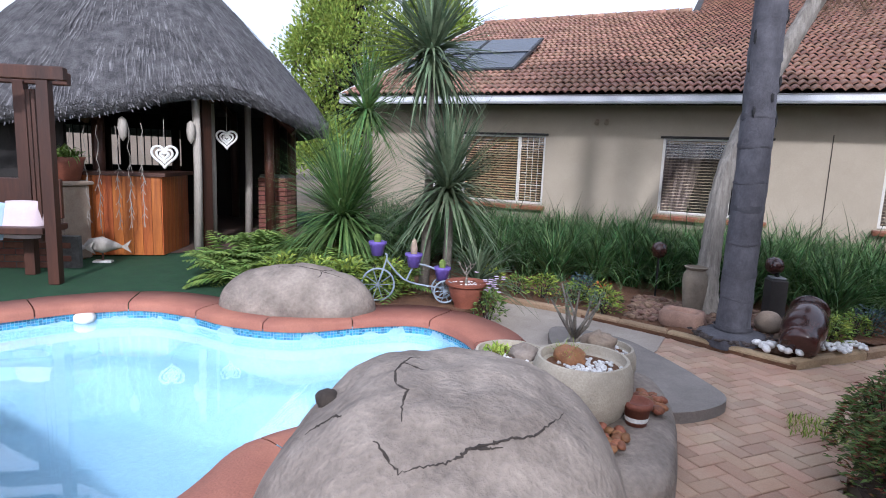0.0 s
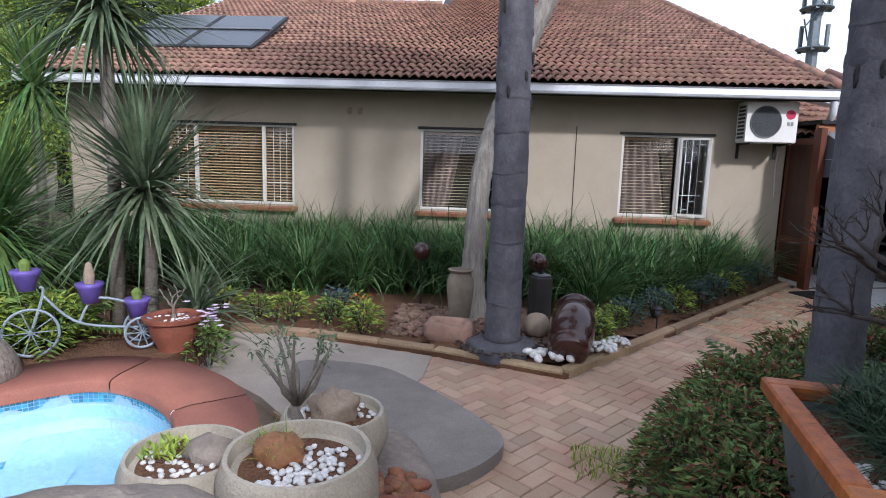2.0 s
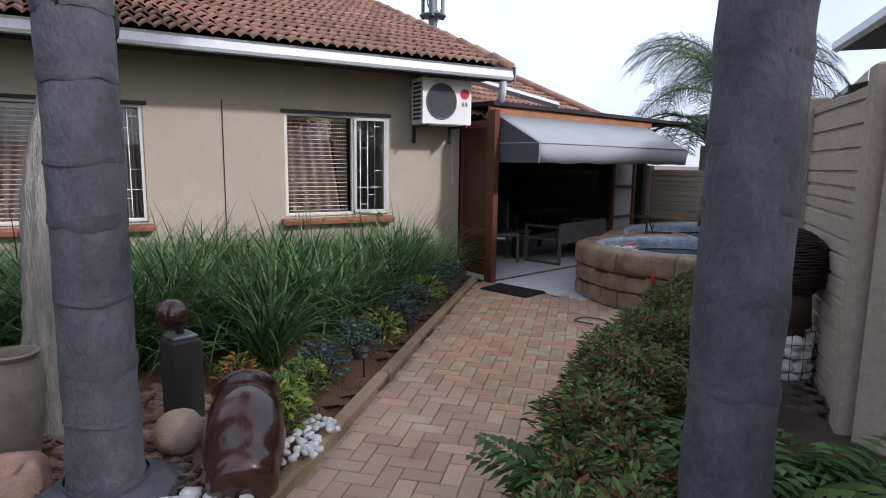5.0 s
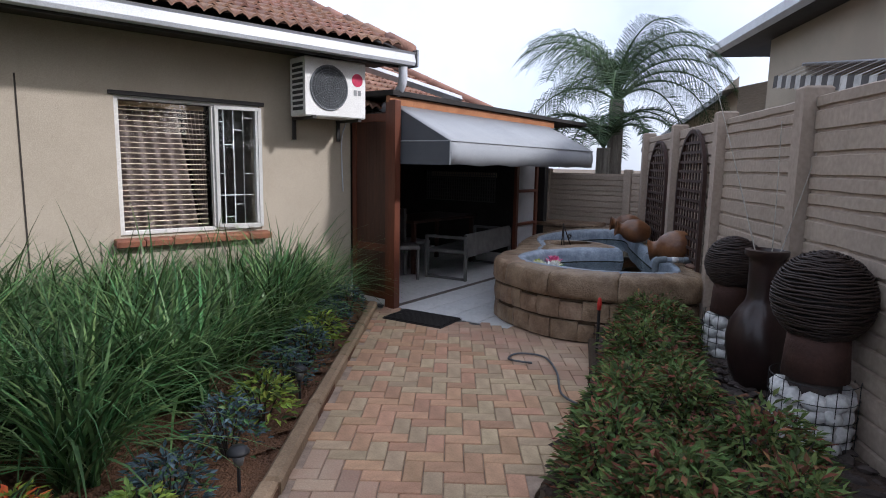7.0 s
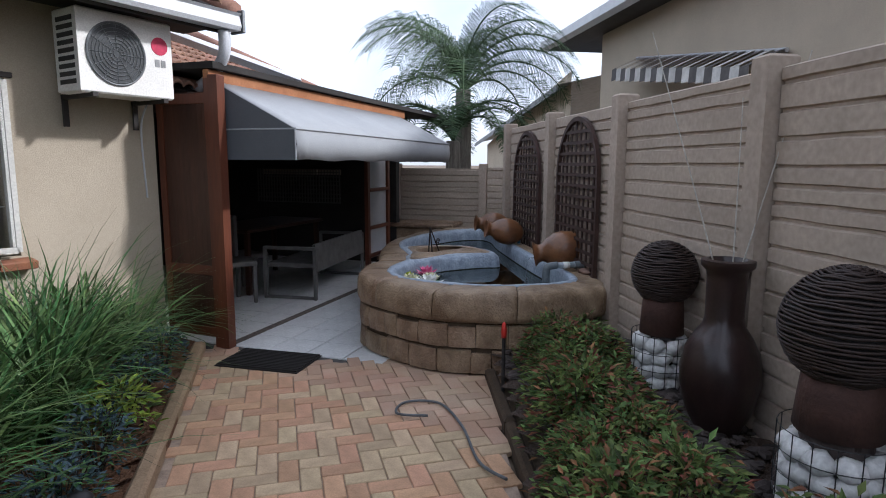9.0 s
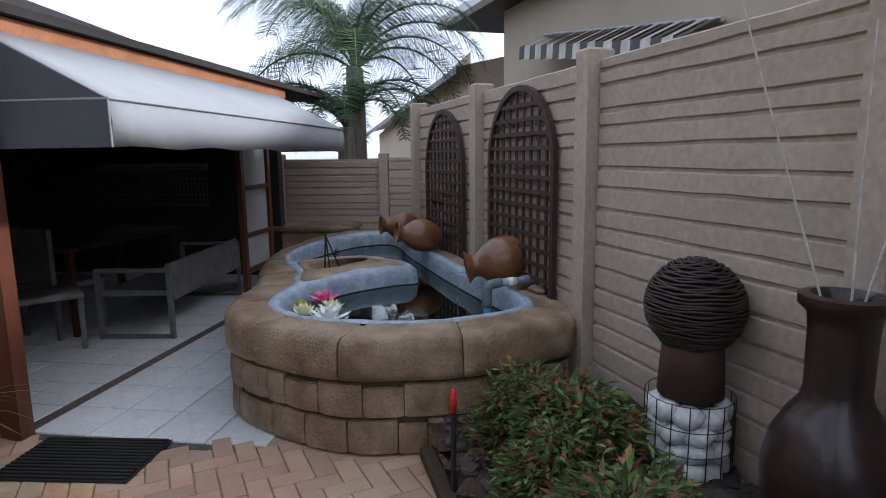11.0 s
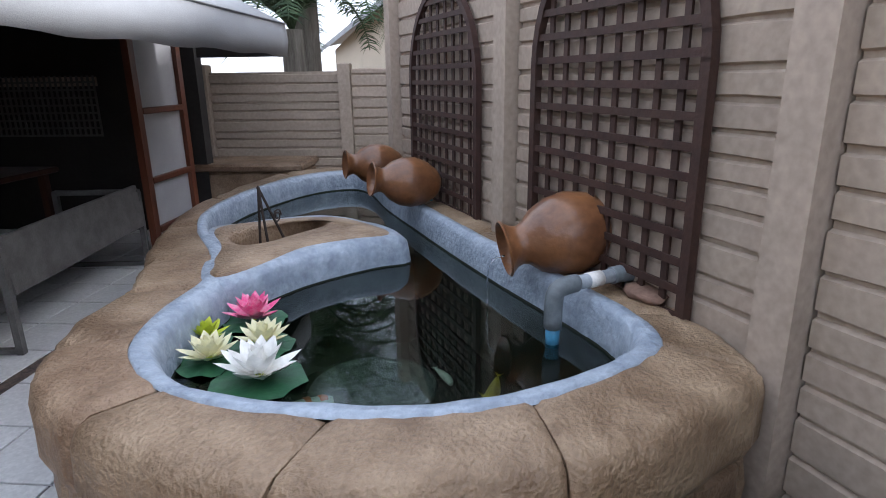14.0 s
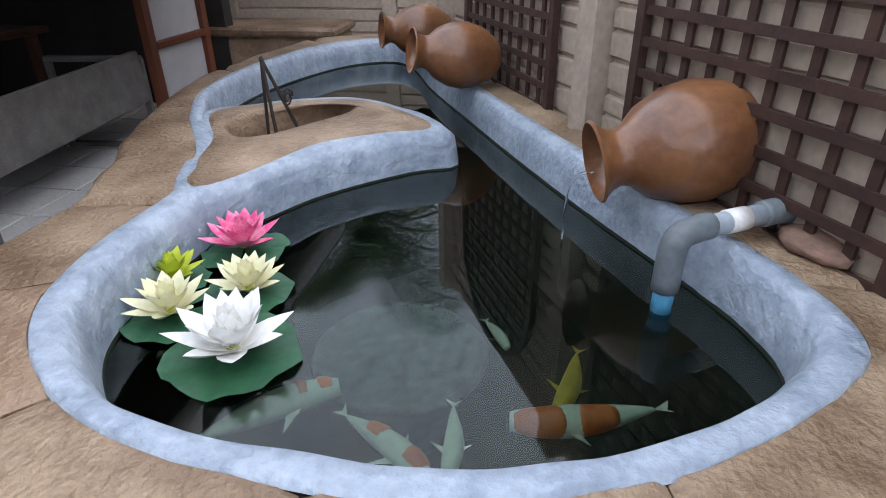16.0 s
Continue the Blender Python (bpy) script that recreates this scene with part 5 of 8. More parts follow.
trellis(-0.11, 0.80, 0.56, 1.84, "dark brown arched wooden trellis fixed to the boundary wall")
trellis(1.36, 2.32, 0.56, 1.80, "dark brown arched wooden trellis farther along the boundary wall")

# ---- swimming pool ----
TZ = 0.20
POOL = [(-3.75, 2.7), (-3.62, 3.2), (-3.37, 3.72), (-2.97, 4.07), (-2.47, 4.13), (-1.97, 4.10), (-1.47, 4.24), (-1.09, 4.66), (-0.69, 4.95), (-0.25, 4.83), (0.12, 4.45), (0.25, 3.95), (0.1, 3.3), (-0.2, 2.8), (-0.33, 2.45), (-0.25, 2.05), (-0.2, 1.3), (-0.6, 0.5), (-1.6, 0.0), (-2.8, 0.3), (-3.6, 1.3)]
PLOOP = even_loop(POOL, 180)


def outset(loop, d):
    n = len(loop)
    out = []
    for i, p in enumerate(loop):
        t = loop[(i + 2) % n] - loop[i - 2]
        q = Vector((t.y, -t.x, 0)).normalized()
        out.append((p, q))
    area = sum(loop[i].x * loop[(i + 1) % n].y - loop[(i + 1) % n].x * loop[i].y for i in range(n))
    sgn = 1 if area > 0 else -1
    return [p + q * (d * sgn) for p, q in out]


def lz(loop, z):
    return [Vector((p.x, p.y, z)) for p in loop]


GR_IN = [Vector((p.x, p.y, -0.05)) for p in outset(PLOOP, 0.2)]
_c = Vector((-1.6, 3.0, -0.05))
_far = [_c + (p - _c).normalized() * 500 for p in GR_IN]
tagged(part("ground", banded([GR_IN, [p.lerp(q, 0.02) for p, q in zip(GR_IN, _far)], _far]), EARTH), "bare brown earth that reaches the horizon", "ground", kind="structure")
pool = thing("swimming_pool", "curved swimming pool with light blue plaster and a mosaic band", "pool")
part("pool_shell", banded([lz(outset(PLOOP, -0.02), 0.12), lz(outset(PLOOP, -0.025), 0.02), lz(outset(PLOOP, -0.05), -0.22), lz(outset(PLOOP, -0.16), -0.25), lz(outset(PLOOP, -0.40), -0.27), lz(outset(PLOOP, -0.44), -0.30), lz(outset(PLOOP, -0.5), -0.62), lz(outset(PLOOP, -0.6), -0.66), [Vector((-1.7, 2.3, -0.68))] * 180]), POOLBLUE, pool, "light blue plastered pool shell", True)
mb = MB()
lp = outset(PLOOP, -0.024)
fine_loop = even_loop([(p.x, p.y) for p in lp[::3]], 520)
for i in range(520):
    a, b = fine_loop[i], fine_loop[(i + 1) % 520]
    for z0, z1 in ((0.065, 0.085), (0.088, 0.108), (0.042, 0.062)):
        p, q = a.lerp(b, 0.05), a.lerp(b, 0.95)
        mb.add([(p.x, p.y, z0), (q.x, q.y, z0), (q.x, q.y, z1), (p.x, p.y, z1)], [(0, 1, 2, 3)])
tagged(part("mosaic_band", mb, MOSAIC, pool, "band of blue mosaic tiles"), kind="stuff")
wp = tagged(part("pool_water", slab_mesh([(p.x, p.y) for p in outset(PLOOP, -0.03)], 0.027, 0.03), POOLWATER), "clear light blue swimming pool water", "water", kind="structure")
wp.visible_shadow = False
mk = mat("blue_lane_tile", (0.05, 0.26, 0.40), 0.5, None, 8, 60, 0.0)
part("marker_tile", MB().box((-1.10, 4.69, -0.235), (0.10, 0.26, 0.03), rz=radians(25)), mk, pool, "blue tile marker in the pool wall")
part("marker_tile", MB().box((-1.45, 4.23, -0.64), (0.13, 0.62, 0.03), rz=radians(52)), mk, pool, "blue tile marker in the pool floor")
NS = 20
for i in range(NS):
    a, b = i * 9, i * 9 + 9
    ins, mid, rim, outl = outset(PLOOP, -0.045), outset(PLOOP, -0.03), outset(PLOOP, 0.05), outset(PLOOP, 0.36)
    vs, fs = [], []
    for k in range(a, b + 1):
        kk = k % 180
        e = 0.004 if k in (a, b) else 0.0
        for lp2, z in ((ins, 0.11), (ins, 0.165), (mid, 0.188 - e), (rim, TZ - e), (outl, TZ - e), (outl, -0.05)):
            p = lp2[kk]
            nx2 = lp2[(kk + (1 if k == a else -1)) % 180]
            q = p.lerp(nx2, 0.06) if k in (a, b) else p
            vs.append((q.x, q.y, z + 0.004 * noise.noise((q.x * 3, q.y * 3, 1))))
    for k in range(9):
        for q in range(5):
            fs.append((k * 6 + q, (k + 1) * 6 + q, (k + 1) * 6 + q + 1, k * 6 + q + 1))
    part("coping_slab", MB().add(vs, fs), COPING, pool, "terracotta-coloured cement coping", True)
sk = thing("pool_float", "small white chlorine float at the pool edge", "float", pose(-3.35, 3.70, 0.03) @ Matrix.Scale(0.68, 4))
part("float_cap", MB().lathe([(0.001, 0.0), (0.10, 0.0), (0.13, 0.03), (0.125, 0.09), (0.09, 0.12), (0.001, 0.125)], 20), WHITE, sk, smooth=True)

# turf round the gazebo and the raised terrace
tagged(part("turf", slab_mesh([(-11.3, -1.0), (-4.3, -1.0), (-4.25, 1.2), (-4.15, 2.6), (-3.98, 3.4), (-3.62, 4.0), (-3.1, 4.45), (-2.5, 4.52), (-2.2, 5.2), (-3.6, 6.6), (-4.5, 7.5), (-4.5, 11.5), (-11.3, 11.5)], -0.05, TZ - 0.012), TURF), "dark green artificial turf round the gazebo", "turf", kind="structure")
tagged(part("shrub_terrace", slab_mesh([(-2.6, 4.55), (-1.95, 4.5), (-1.55, 4.66), (-1.25, 5.02), (-0.85, 5.3), (-0.45, 5.35), (-0.4, 5.75), (-0.55, 6.62), (-2.2, 6.8), (-4.4, 7.6), (-3.6, 6.55), (-2.25, 5.2)], -0.05, TZ - 0.02), SOIL), "raised planting bed behind the pool coping", "flower bed", kind="structure")
tagged(part("pool_surround", slab_mesh([(-4.3, -3.0), (0.9, -3.0), (1.05, 1.0), (0.6, 1.2), (0.1, 1.0), (-0.3, 0.3), (-1.5, -0.36), (-2.9, -0.08), (-3.9, 1.0), (-4.15, 2.4), (-4.3, 1.2)], -0.05, TZ - 0.01), SLAB), "grey concrete beside the pool", "paving", kind="structure")
tagged(part("concrete_apron", slab_mesh([(-0.56, 6.6), (0.2, 6.5), (0.82, 6.31), (1.28, 6.17), (1.25, 5.7), (1.1, 5.2), (0.9, 4.8), (0.6, 4.8), (0.25, 5.2), (-0.4, 5.72)], -0.06, 0.006), SLAB), "grey concrete apron between pool and bed", "paving", kind="structure")

tagged(part("cement_step", slab_mesh([(p.x, p.y) for p in curve_loop([(0.35, 5.72), (0.9, 5.70), (1.24, 5.42), (1.6, 4.98), (1.78, 4.66), (1.66, 4.38), (1.42, 4.2), (1.2, 4.3), (0.8, 4.75), (0.45, 5.2)], 60)], -0.05, 0.075), mat("dark_grey_cement", (0.265, 0.235, 0.21), 0.9, (0.19, 0.168, 0.15), 3.0, 90, 0.4)), "worn dark grey cement step below the stone bowls", "step", kind="structure")

# ---- moulded rocks ----


def dome_z(t, h, e):
    return h * max(0.0, 1 - t ** e) ** (1 / e)


def dome(cx, cy, rx, ry, rot, h, e, z0, seed, rough, ej=2.0):
    """A lumpy dome over a rounded outline; gives its mesh and a function for places on it."""
    c, s = math.cos(rot), math.sin(rot)

    def at(t, a):
        k = 1 / (abs(math.cos(a)) ** ej + abs(math.sin(a)) ** ej) ** (1 / ej)
        k *= 1 + 0.05 * noise.noise((math.cos(a) * 1.5 + seed, math.sin(a) * 1.5, seed))
        u, v = rx * t * k * math.cos(a), ry * t * k * math.sin(a)
        x, y = cx + u * c - v * s, cy + u * s + v * c
        w = (1 - t ** 6)
        return Vector((x, y, z0 + dome_z(t, h, e) + w * rough * (noise.noise((x * 2.6, y * 2.6, seed)) + 0.35 * noise.noise((x * 9, y * 9, seed)))))

    na, nt = 110, 44
    vs = [at(0, 0)]
    fs = []
    for j in range(1, nt + 1):
        t = math.sin(math.pi / 2 * j / nt)
        for i in range(na):
            vs.append(at(t, 2 * math.pi * i / na))
    for i in range(na):
        fs.append((0, 1 + i, 1 + (i + 1) % na))
        for j in range(nt - 1):
            fs.append((1 + j * na + i, 1 + (j + 1) * na + i, 1 + (j + 1) * na + (i + 1) % na, 1 + j * na + (i + 1) % na))
    return MB().add(vs, fs), at


def cracks(parent, at, lines, seed):
    """Thin jagged dark cracks that follow the dome, given as (t, angle in degrees)."""
    for pts in lines:
        path = []
        for (t0, a0), (t1, a1) in zip(pts, pts[1:]):
            for k in range(14):
                u = k / 14
                t = t0 + (t1 - t0) * u + 0.012 * noise.noise((t0 * 9 + u * 11, a0, seed))
                a = a0 + ((a1 - a0 + 180) % 360 - 180) * u + 1.6 * noise.noise((u * 13, t0 * 7, seed + 3))
                path.append(at(max(0.0, t), radians(a)) + Vector((0, 0, -0.002)))
        n = len(path)
        part("crack", MB().tube(path, [0.0025 + 0.0065 * (0.5 + noise.noise((i * 0.4, seed, 0))) * math.sin(math.pi * (i + 0.5) / n) for i in range(n)], 5), CRACK, parent, "dark crack in the cement")


bo = thing("pool_boulder", "large cracked grey-brown cement boulder beside the pool", "rock")
mb, at_a = dome(0.70, 2.52, 0.76, 0.96, 0.22, 0.79, 2.3, -0.04, 1.0, 0.06, 2.4)
part("boulder_shell", mb, ROCK, bo, smooth=True)
mb, at_l = dome(1.02, 3.55, 0.50, 0.84, 0.10, 0.345, 7.0, -0.04, 2.0, 0.02, 3.2)
part("boulder_ledge", mb, ROCK, bo, "flat cement ledge", True)
cracks(bo, at_a, [[(0.34, 136), (0.28, 176), (0.3, 240), (0.46, 256)], [(0.28, 176), (0.12, 180)], [(0.61, 264), (0.55, 276), (0.51, 288), (0.49, 292), (0.49, 312), (0.53, 332), (0.59, 356)], [(0.49, 292), (0.51, 308)], [(0.61, 264), (0.55, 248)], [(0.69, 212), (0.57, 216), (0.55, 224)]], 1.0)
# Solid dark lump; its colour stands in for the shade of a hollow
part("hole", rockmesh((0.05, 0.05, 0.05), 0.3, 3, 12, 8), CRACK, bo, "dark lump painted as a shaded hollow in the cement", True, at=Matrix.Translation(at_a(0.67, radians(184))))
bo2 = thing("terrace_boulder", "smaller cracked grey cement boulder on the coping", "rock")
mb, at_b = dome(-1.78, 4.66, 0.74, 0.40, 0.36, 0.40, 2.2, 0.17, 4.0, 0.03)
part("boulder_shell", mb, ROCK, bo2, smooth=True)
cracks(bo2, at_b, [[(0.3, 200), (0.2, 280), (0.35, 330), (0.7, 340)], [(0.35, 330), (0.6, 300)], [(0.35, 330), (0.45, 20)]], 2.0)


def bowl_pot(p, r, h, label, material=STONEPOT, fill=None):
    t = thing("stone_pot", label, "plant pot", pose(*p), group="pots on the boulder")
    prof = [(r * 0.62, 0), (r * 0.85, h * 0.18), (r * 1.0, h * 0.52), (r * 0.98, h * 0.82), (r * 0.90, h), (r * 0.84, h * 1.0), (r * 0.82, h * 0.86), (r * 0.6, h * 0.82), (0.001, h * 0.82)]
    smoothed(MB().lathe(prof, 36, wob=0.02), "pot_body", material, t, 0.9)
    part("pot_soil", MB().lathe([(r * 0.83, h * 0.84), (0.001, h * 0.87)], 24), SOIL, t, "dark potting soil")
    return t


def pebbles(parent, cx, cy, z, rad, n, size, material, seed, name="pebble", arc=None):
    rq = random.Random(seed)
    ms = [rockmesh((size, size * 0.8, size * 0.6), 0.25, seed + k, 8, 5).mesh(name, material, True) for k in range(3)]
    for i in range(n):
        a = rq.uniform(*(arc or (0, 6.283)))
        r = rad * math.sqrt(rq.random())
        part(name, rq.choice(ms), None, parent, at=pose(cx + r * math.cos(a), cy + r * math.sin(a), z + rq.uniform(0, size * 0.3), rq.uniform(-25, 25), rq.uniform(-25, 25), rq.uniform(0, 360)))


pt1 = bowl_pot((0.63, 3.50, 0.285), 0.225, 0.25, "pale cast stone bowl with a small cactus and white pebbles")
pebbles(pt1, 0.0, 0.0, 0.215, 0.16, 70, 0.013, WHITESTONE, 11)
part("cactus", rockmesh((0.085, 0.07, 0.06), 0.35, 5, 16, 10), ROCK, pt1, "rounded grey stone among the pebbles", True, at=pose(0.07, 0.03, 0.23))
mb = MB()
for i in range(90):
    mb.leaf((-0.09 + R.gauss(0, 0.035), 0.02 + R.gauss(0, 0.05), 0.225), (R.uniform(-1, 1), R.uniform(-1, 1), R.uniform(0.2, 1.2)), (0, 0, 1), 0.04, 0.016)
part("succulent", mb, LIME, pt1, "small green succulent rosettes")
pt2 = bowl_pot((1.04, 3.42, 0.27), 0.26, 0.33, "large pale cast stone bowl with a tufted plant and pebbles")
pebbles(pt2, 0.05, -0.04, 0.285, 0.17, 130, 0.014, WHITESTONE, 12)
mb = MB()
for i in range(70):
    mb.blade((-0.09 + R.uniform(-0.04, 0.04), 0.03 + R.uniform(-0.04, 0.04), 0.28), R.uniform(0, 6.28), R.uniform(0.10, 0.17), 0.007, R.uniform(0.7, 1.4), R.uniform(0.6, 1.6), 3)
part("grass_tuft", mb, LIME, pt2, "yellow-green grassy tuft")
part("caudex", rockmesh((0.085, 0.075, 0.07), 0.3, 8, 16, 10), REDSTONE, pt2, "brown swollen stem", True, at=pose(-0.08, 0.03, 0.30))
pt3 = bowl_pot((1.03, 3.94, 0.28), 0.225, 0.23, "pale cast stone bowl with a swollen caudex plant")
part("caudex", rockmesh((0.10, 0.085, 0.085), 0.45, 4, 18, 12), SANDCLAY, pt3, "brown swollen stem", True, at=pose(0.0, 0.0, 0.23))
pebbles(pt3, 0.0, 0.0, 0.195, 0.17, 60, 0.013, WHITESTONE, 13)
# desert rose shrub
dr = thing("desert_rose", "small bare-stemmed desert rose with grey-green leaves in a dark pot", "plant", pose(0.90, 3.86, 0.28) @ Matrix.Diagonal((0.72, 0.72, 1.0, 1.0)))
part("nursery_pot", MB().lathe([(0.075, 0), (0.10, 0.15), (0.105, 0.17), (0.09, 0.17), (0.085, 0.14), (0.001, 0.14)], 20), RUBBER, dr, "dark plastic pot", True)
mb, ml = MB(), MB()
for i in range(8):
    a = i * 2.4
    p0 = Vector((0.012 * math.cos(a), 0.012 * math.sin(a), 0.29))
    p1 = p0 + Vector((0.09 * math.cos(a), 0.09 * math.sin(a), 0.06 + R.uniform(0, 0.06)))
    p2 = p1 + Vector((R.uniform(0.08, 0.19) * math.cos(a + 0.5), R.uniform(0.08, 0.19) * math.sin(a + 0.5), R.uniform(0.08, 0.2)))
    part("branch", MB().tube([p0, p1, p2], [0.018, 0.012, 0.006], 7), BRANCH, dr, smooth=True)
    for k in range(26):
        u = R.random()
        c = p1.lerp(p2, 0.65 + 0.45 * u) + Vector((R.uniform(-0.05, 0.05), R.uniform(-0.05, 0.05), R.uniform(-0.03, 0.05)))
        ml.leaf(c, (R.uniform(-1, 1), R.uniform(-1, 1), R.uniform(-0.3, 0.6)), (0, 0, 1), R.uniform(0.035, 0.065), 0.013)
part("leaves", ml, YUCCA_G, dr)
part("trunk", MB().tube(curve_loop([(0, 0, 0.1), (0.015, 0.01, 0.18), (-0.012, 0, 0.25), (0, 0, 0.33)], 14, False), [0.042 - 0.0016 * i for i in range(14)], 12), BRANCH, dr, "thick twisted grey trunk", True)
# rust pebbles and a small clay pot on the boulder ledge
pb = thing("pebble_heap", "heap of rust-brown pebbles beside the stone bowls", "pebbles", pose(0, 0, 0))
pebbles(pb, 1.30, 3.66, 0.325, 0.15, 48, 0.035, REDSTONE, 21)
pebbles(pb, 1.17, 3.13, 0.325, 0.15, 44, 0.032, REDSTONE, 22)
sp2 = thing("small_clay_pot", "small rust clay pot with a white band", "plant pot", pose(1.33, 3.40, 0.30))
part("pot_body", MB().lathe([(0.05, 0), (0.065, 0.10), (0.075, 0.10), (0.075, 0.13), (0.06, 0.13), (0.05, 0.11), (0.001, 0.11)], 20), REDPOT, sp2, smooth=True)
part("white_band", MB().lathe([(0.0555, 0.03), (0.0605, 0.055)], 20, cap=False), WHITE, sp2, smooth=True)

# ---- gazebo ----
GC = Vector((-7.0, 7.3, 0))
gz = thing("gazebo", "round thatched gazebo with dark timber posts and an orange timber bar", "gazebo", pose(GC.x, GC.y, TZ - 0.012))
GR = 2.95


def eave(a):
    d = (a - radians(-22) + math.pi) % (2 * math.pi) - math.pi
    return 1.78 + 0.42 * math.exp(-(d / 0.42) ** 2) + 0.12 * math.exp(-((d - 1.2) / 0.3) ** 2)


def thatch_at(a, t, off=0.0):
    """A place on the thatch: t is 0 at the eave and 1 at the top."""
    ze = eave(a)
    r = GR * max(0.0, 1 - t) ** 0.92 + 0.42 * t
    z = ze + (4.45 - ze) * (max(t, 0.0) ** 0.92 + min(t, 0.0)) + off
    return Vector((r * math.cos(a), r * math.sin(a), z))


vs, fs = [], []
NA, NT = 96, 22
for i in range(NA):
    a = 2 * math.pi * i / NA
    for j in range(NT + 1):
        t = j / NT
        w = 0.05 * noise.noise((math.cos(a) * 6, math.sin(a) * 6, t * 7))
        vs.append(thatch_at(a, t, w))
    vs.append(thatch_at(a, 0, -0.20) * 1.0)
    p = thatch_at(a, 0.14, -0.36)
    vs.append(p)
    vs.append(Vector((0, 0, 3.9)))
m5 = NT + 4
for i in range(NA):
    j = (i + 1) % NA
    for q in range(NT):
        fs.append((i * m5 + q, j * m5 + q, j * m5 + q + 1, i * m5 + q + 1))
    for q0, q1 in ((0, NT + 1), (NT + 1, NT + 2), (NT + 2, NT + 3)):
        fs.append((i * m5 + q1, j * m5 + q1, j * m5 + q0, i * m5 + q0))
part("thatch_roof", MB().add(vs, fs), THATCH, gz, "grey weathered thatch", True)
mb = MB()
rs = random.Random(5)
for i in range(7000):
    a = rs.uniform(0, 2 * math.pi)
    t = 1 - math.sqrt(rs.random())
    p = thatch_at(a, min(t, 0.97), 0.01)
    q = thatch_at(a + rs.uniform(-0.01, 0.01), max(-0.015, t - rs.uniform(0.03, 0.07)), 0.012 + rs.uniform(0.0, 0.014))
    s = Vector((-math.sin(a), math.cos(a), 0)) * 0.005
    mb.add([p - s, p + s, q + s, q - s], [(0, 1, 2, 3)])
for i in range(1500):
    a = rs.uniform(0, 2 * math.pi)
    p = thatch_at(a, 0.0, rs.uniform(-0.2, 0.0))
    q = p + Vector((math.cos(a) * 0.05, math.sin(a) * 0.02, -rs.uniform(0.01, 0.04)))
    s = Vector((-math.sin(a), math.cos(a), 0)) * 0.006
    mb.add([p - s, p + s, q + s, q - s], [(0, 1, 2, 3)])
tagged(part("straw", mb, THATCH_S, gz, "loose grey straw ends"), kind="stuff")
part("ridge_cap", MB().lathe([(0.62, 4.28), (0.60, 4.36), (0.48, 4.48), (0.38, 4.62), (0.30, 4.72), (0.001, 4.74)], 32, wob=0.04), THATCH, gz, "rounded cement thatch cap", True)
for ang in range(0, 360, 30):
    a = radians(ang + 8)
    part("post", MB().tube([(2.35 * math.cos(a), 2.35 * math.sin(a), 0), (2.3 * math.cos(a), 2.3 * math.sin(a), 2.4)], 0.075, 10), DARKWOOD, gz, smooth=True)
    part("rafter", MB().tube([(2.75 * math.cos(a), 2.75 * math.sin(a), eave(a) - 0.2), (0.2 * math.cos(a), 0.2 * math.sin(a), 3.75)], 0.05, 6), DARKWOOD, gz)
part("gazebo_floor", MB().lathe([(2.6, 0.012), (0.001, 0.014)], 40), mat("dark_brick_floor", (0.10, 0.06, 0.045), 0.8, None, 9, 70, 0.3), gz, "dark brick floor")


def arc_wall(d0, d1, z0, z1):
    """A curved length of wall between two headings about the gazebo's middle."""
    n = max(2, round((d1 - d0) / 4))
    mb = MB()
    vs = [Vector((r * math.cos(radians(d0 + (d1 - d0) * i / n)), r * math.sin(radians(d0 + (d1 - d0) * i / n)), z)) for i in range(n + 1) for r, z in ((2.42, z0), (2.42, z1), (2.48, z1), (2.48, z0))]
    return mb.add(vs, [(4 * i + q, 4 * i + (q + 1) % 4, 4 * i + 4 + (q + 1) % 4, 4 * i + 4 + q) for i in range(n) for q in range(4)] + [(0, 1, 2, 3), (4 * n + 3, 4 * n + 2, 4 * n + 1, 4 * n)])


# Near-black wall colour stands in for the shade under the thatch
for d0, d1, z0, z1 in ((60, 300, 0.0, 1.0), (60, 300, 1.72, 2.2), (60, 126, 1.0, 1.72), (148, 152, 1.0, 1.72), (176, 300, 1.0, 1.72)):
    part("back_wall", arc_wall(d0, d1, z0, z1), ROOMSHADE, gz, "back wall with the thatch's shade in its colour")
for d in list(range(127, 149, 3)) + list(range(153, 177, 3)):
    a = radians(d)
    part("window_bar", MB().tube([(2.45 * math.cos(a), 2.45 * math.sin(a), 1.0), (2.45 * math.cos(a), 2.45 * math.sin(a), 1.72)], 0.012, 6), BLACKMETAL, gz)
# orange bar front, plank by plank
bar = thing("bar_counter", "varnished orange timber bar counter under the thatch", "bar counter", pose(0, 0, TZ))
b0, b1, b2b = Vector((-5.95, 4.85, 0)), Vector((-4.78, 5.72, 0)), Vector((-5.0, 6.15, 0))
for p, q in ((b0, b1), (b1, b2b), (b2b, Vector((-5.2, 6.5, 0)))):
    dd = q - p
    n = max(2, round(dd.length / 0.11))
    for i in range(n):
        c = p.lerp(q, (i + 0.5) / n)
        part("bar_plank", MB().box((0, 0, 0.5), (dd.length / n - 0.004, 0.025, 1.0), bev=0.004), ORANGEWOOD, bar, at=Matrix.Translation((c.x, c.y, 0)) @ Matrix.Rotation(math.atan2(dd.y, dd.x), 4, "Z"))
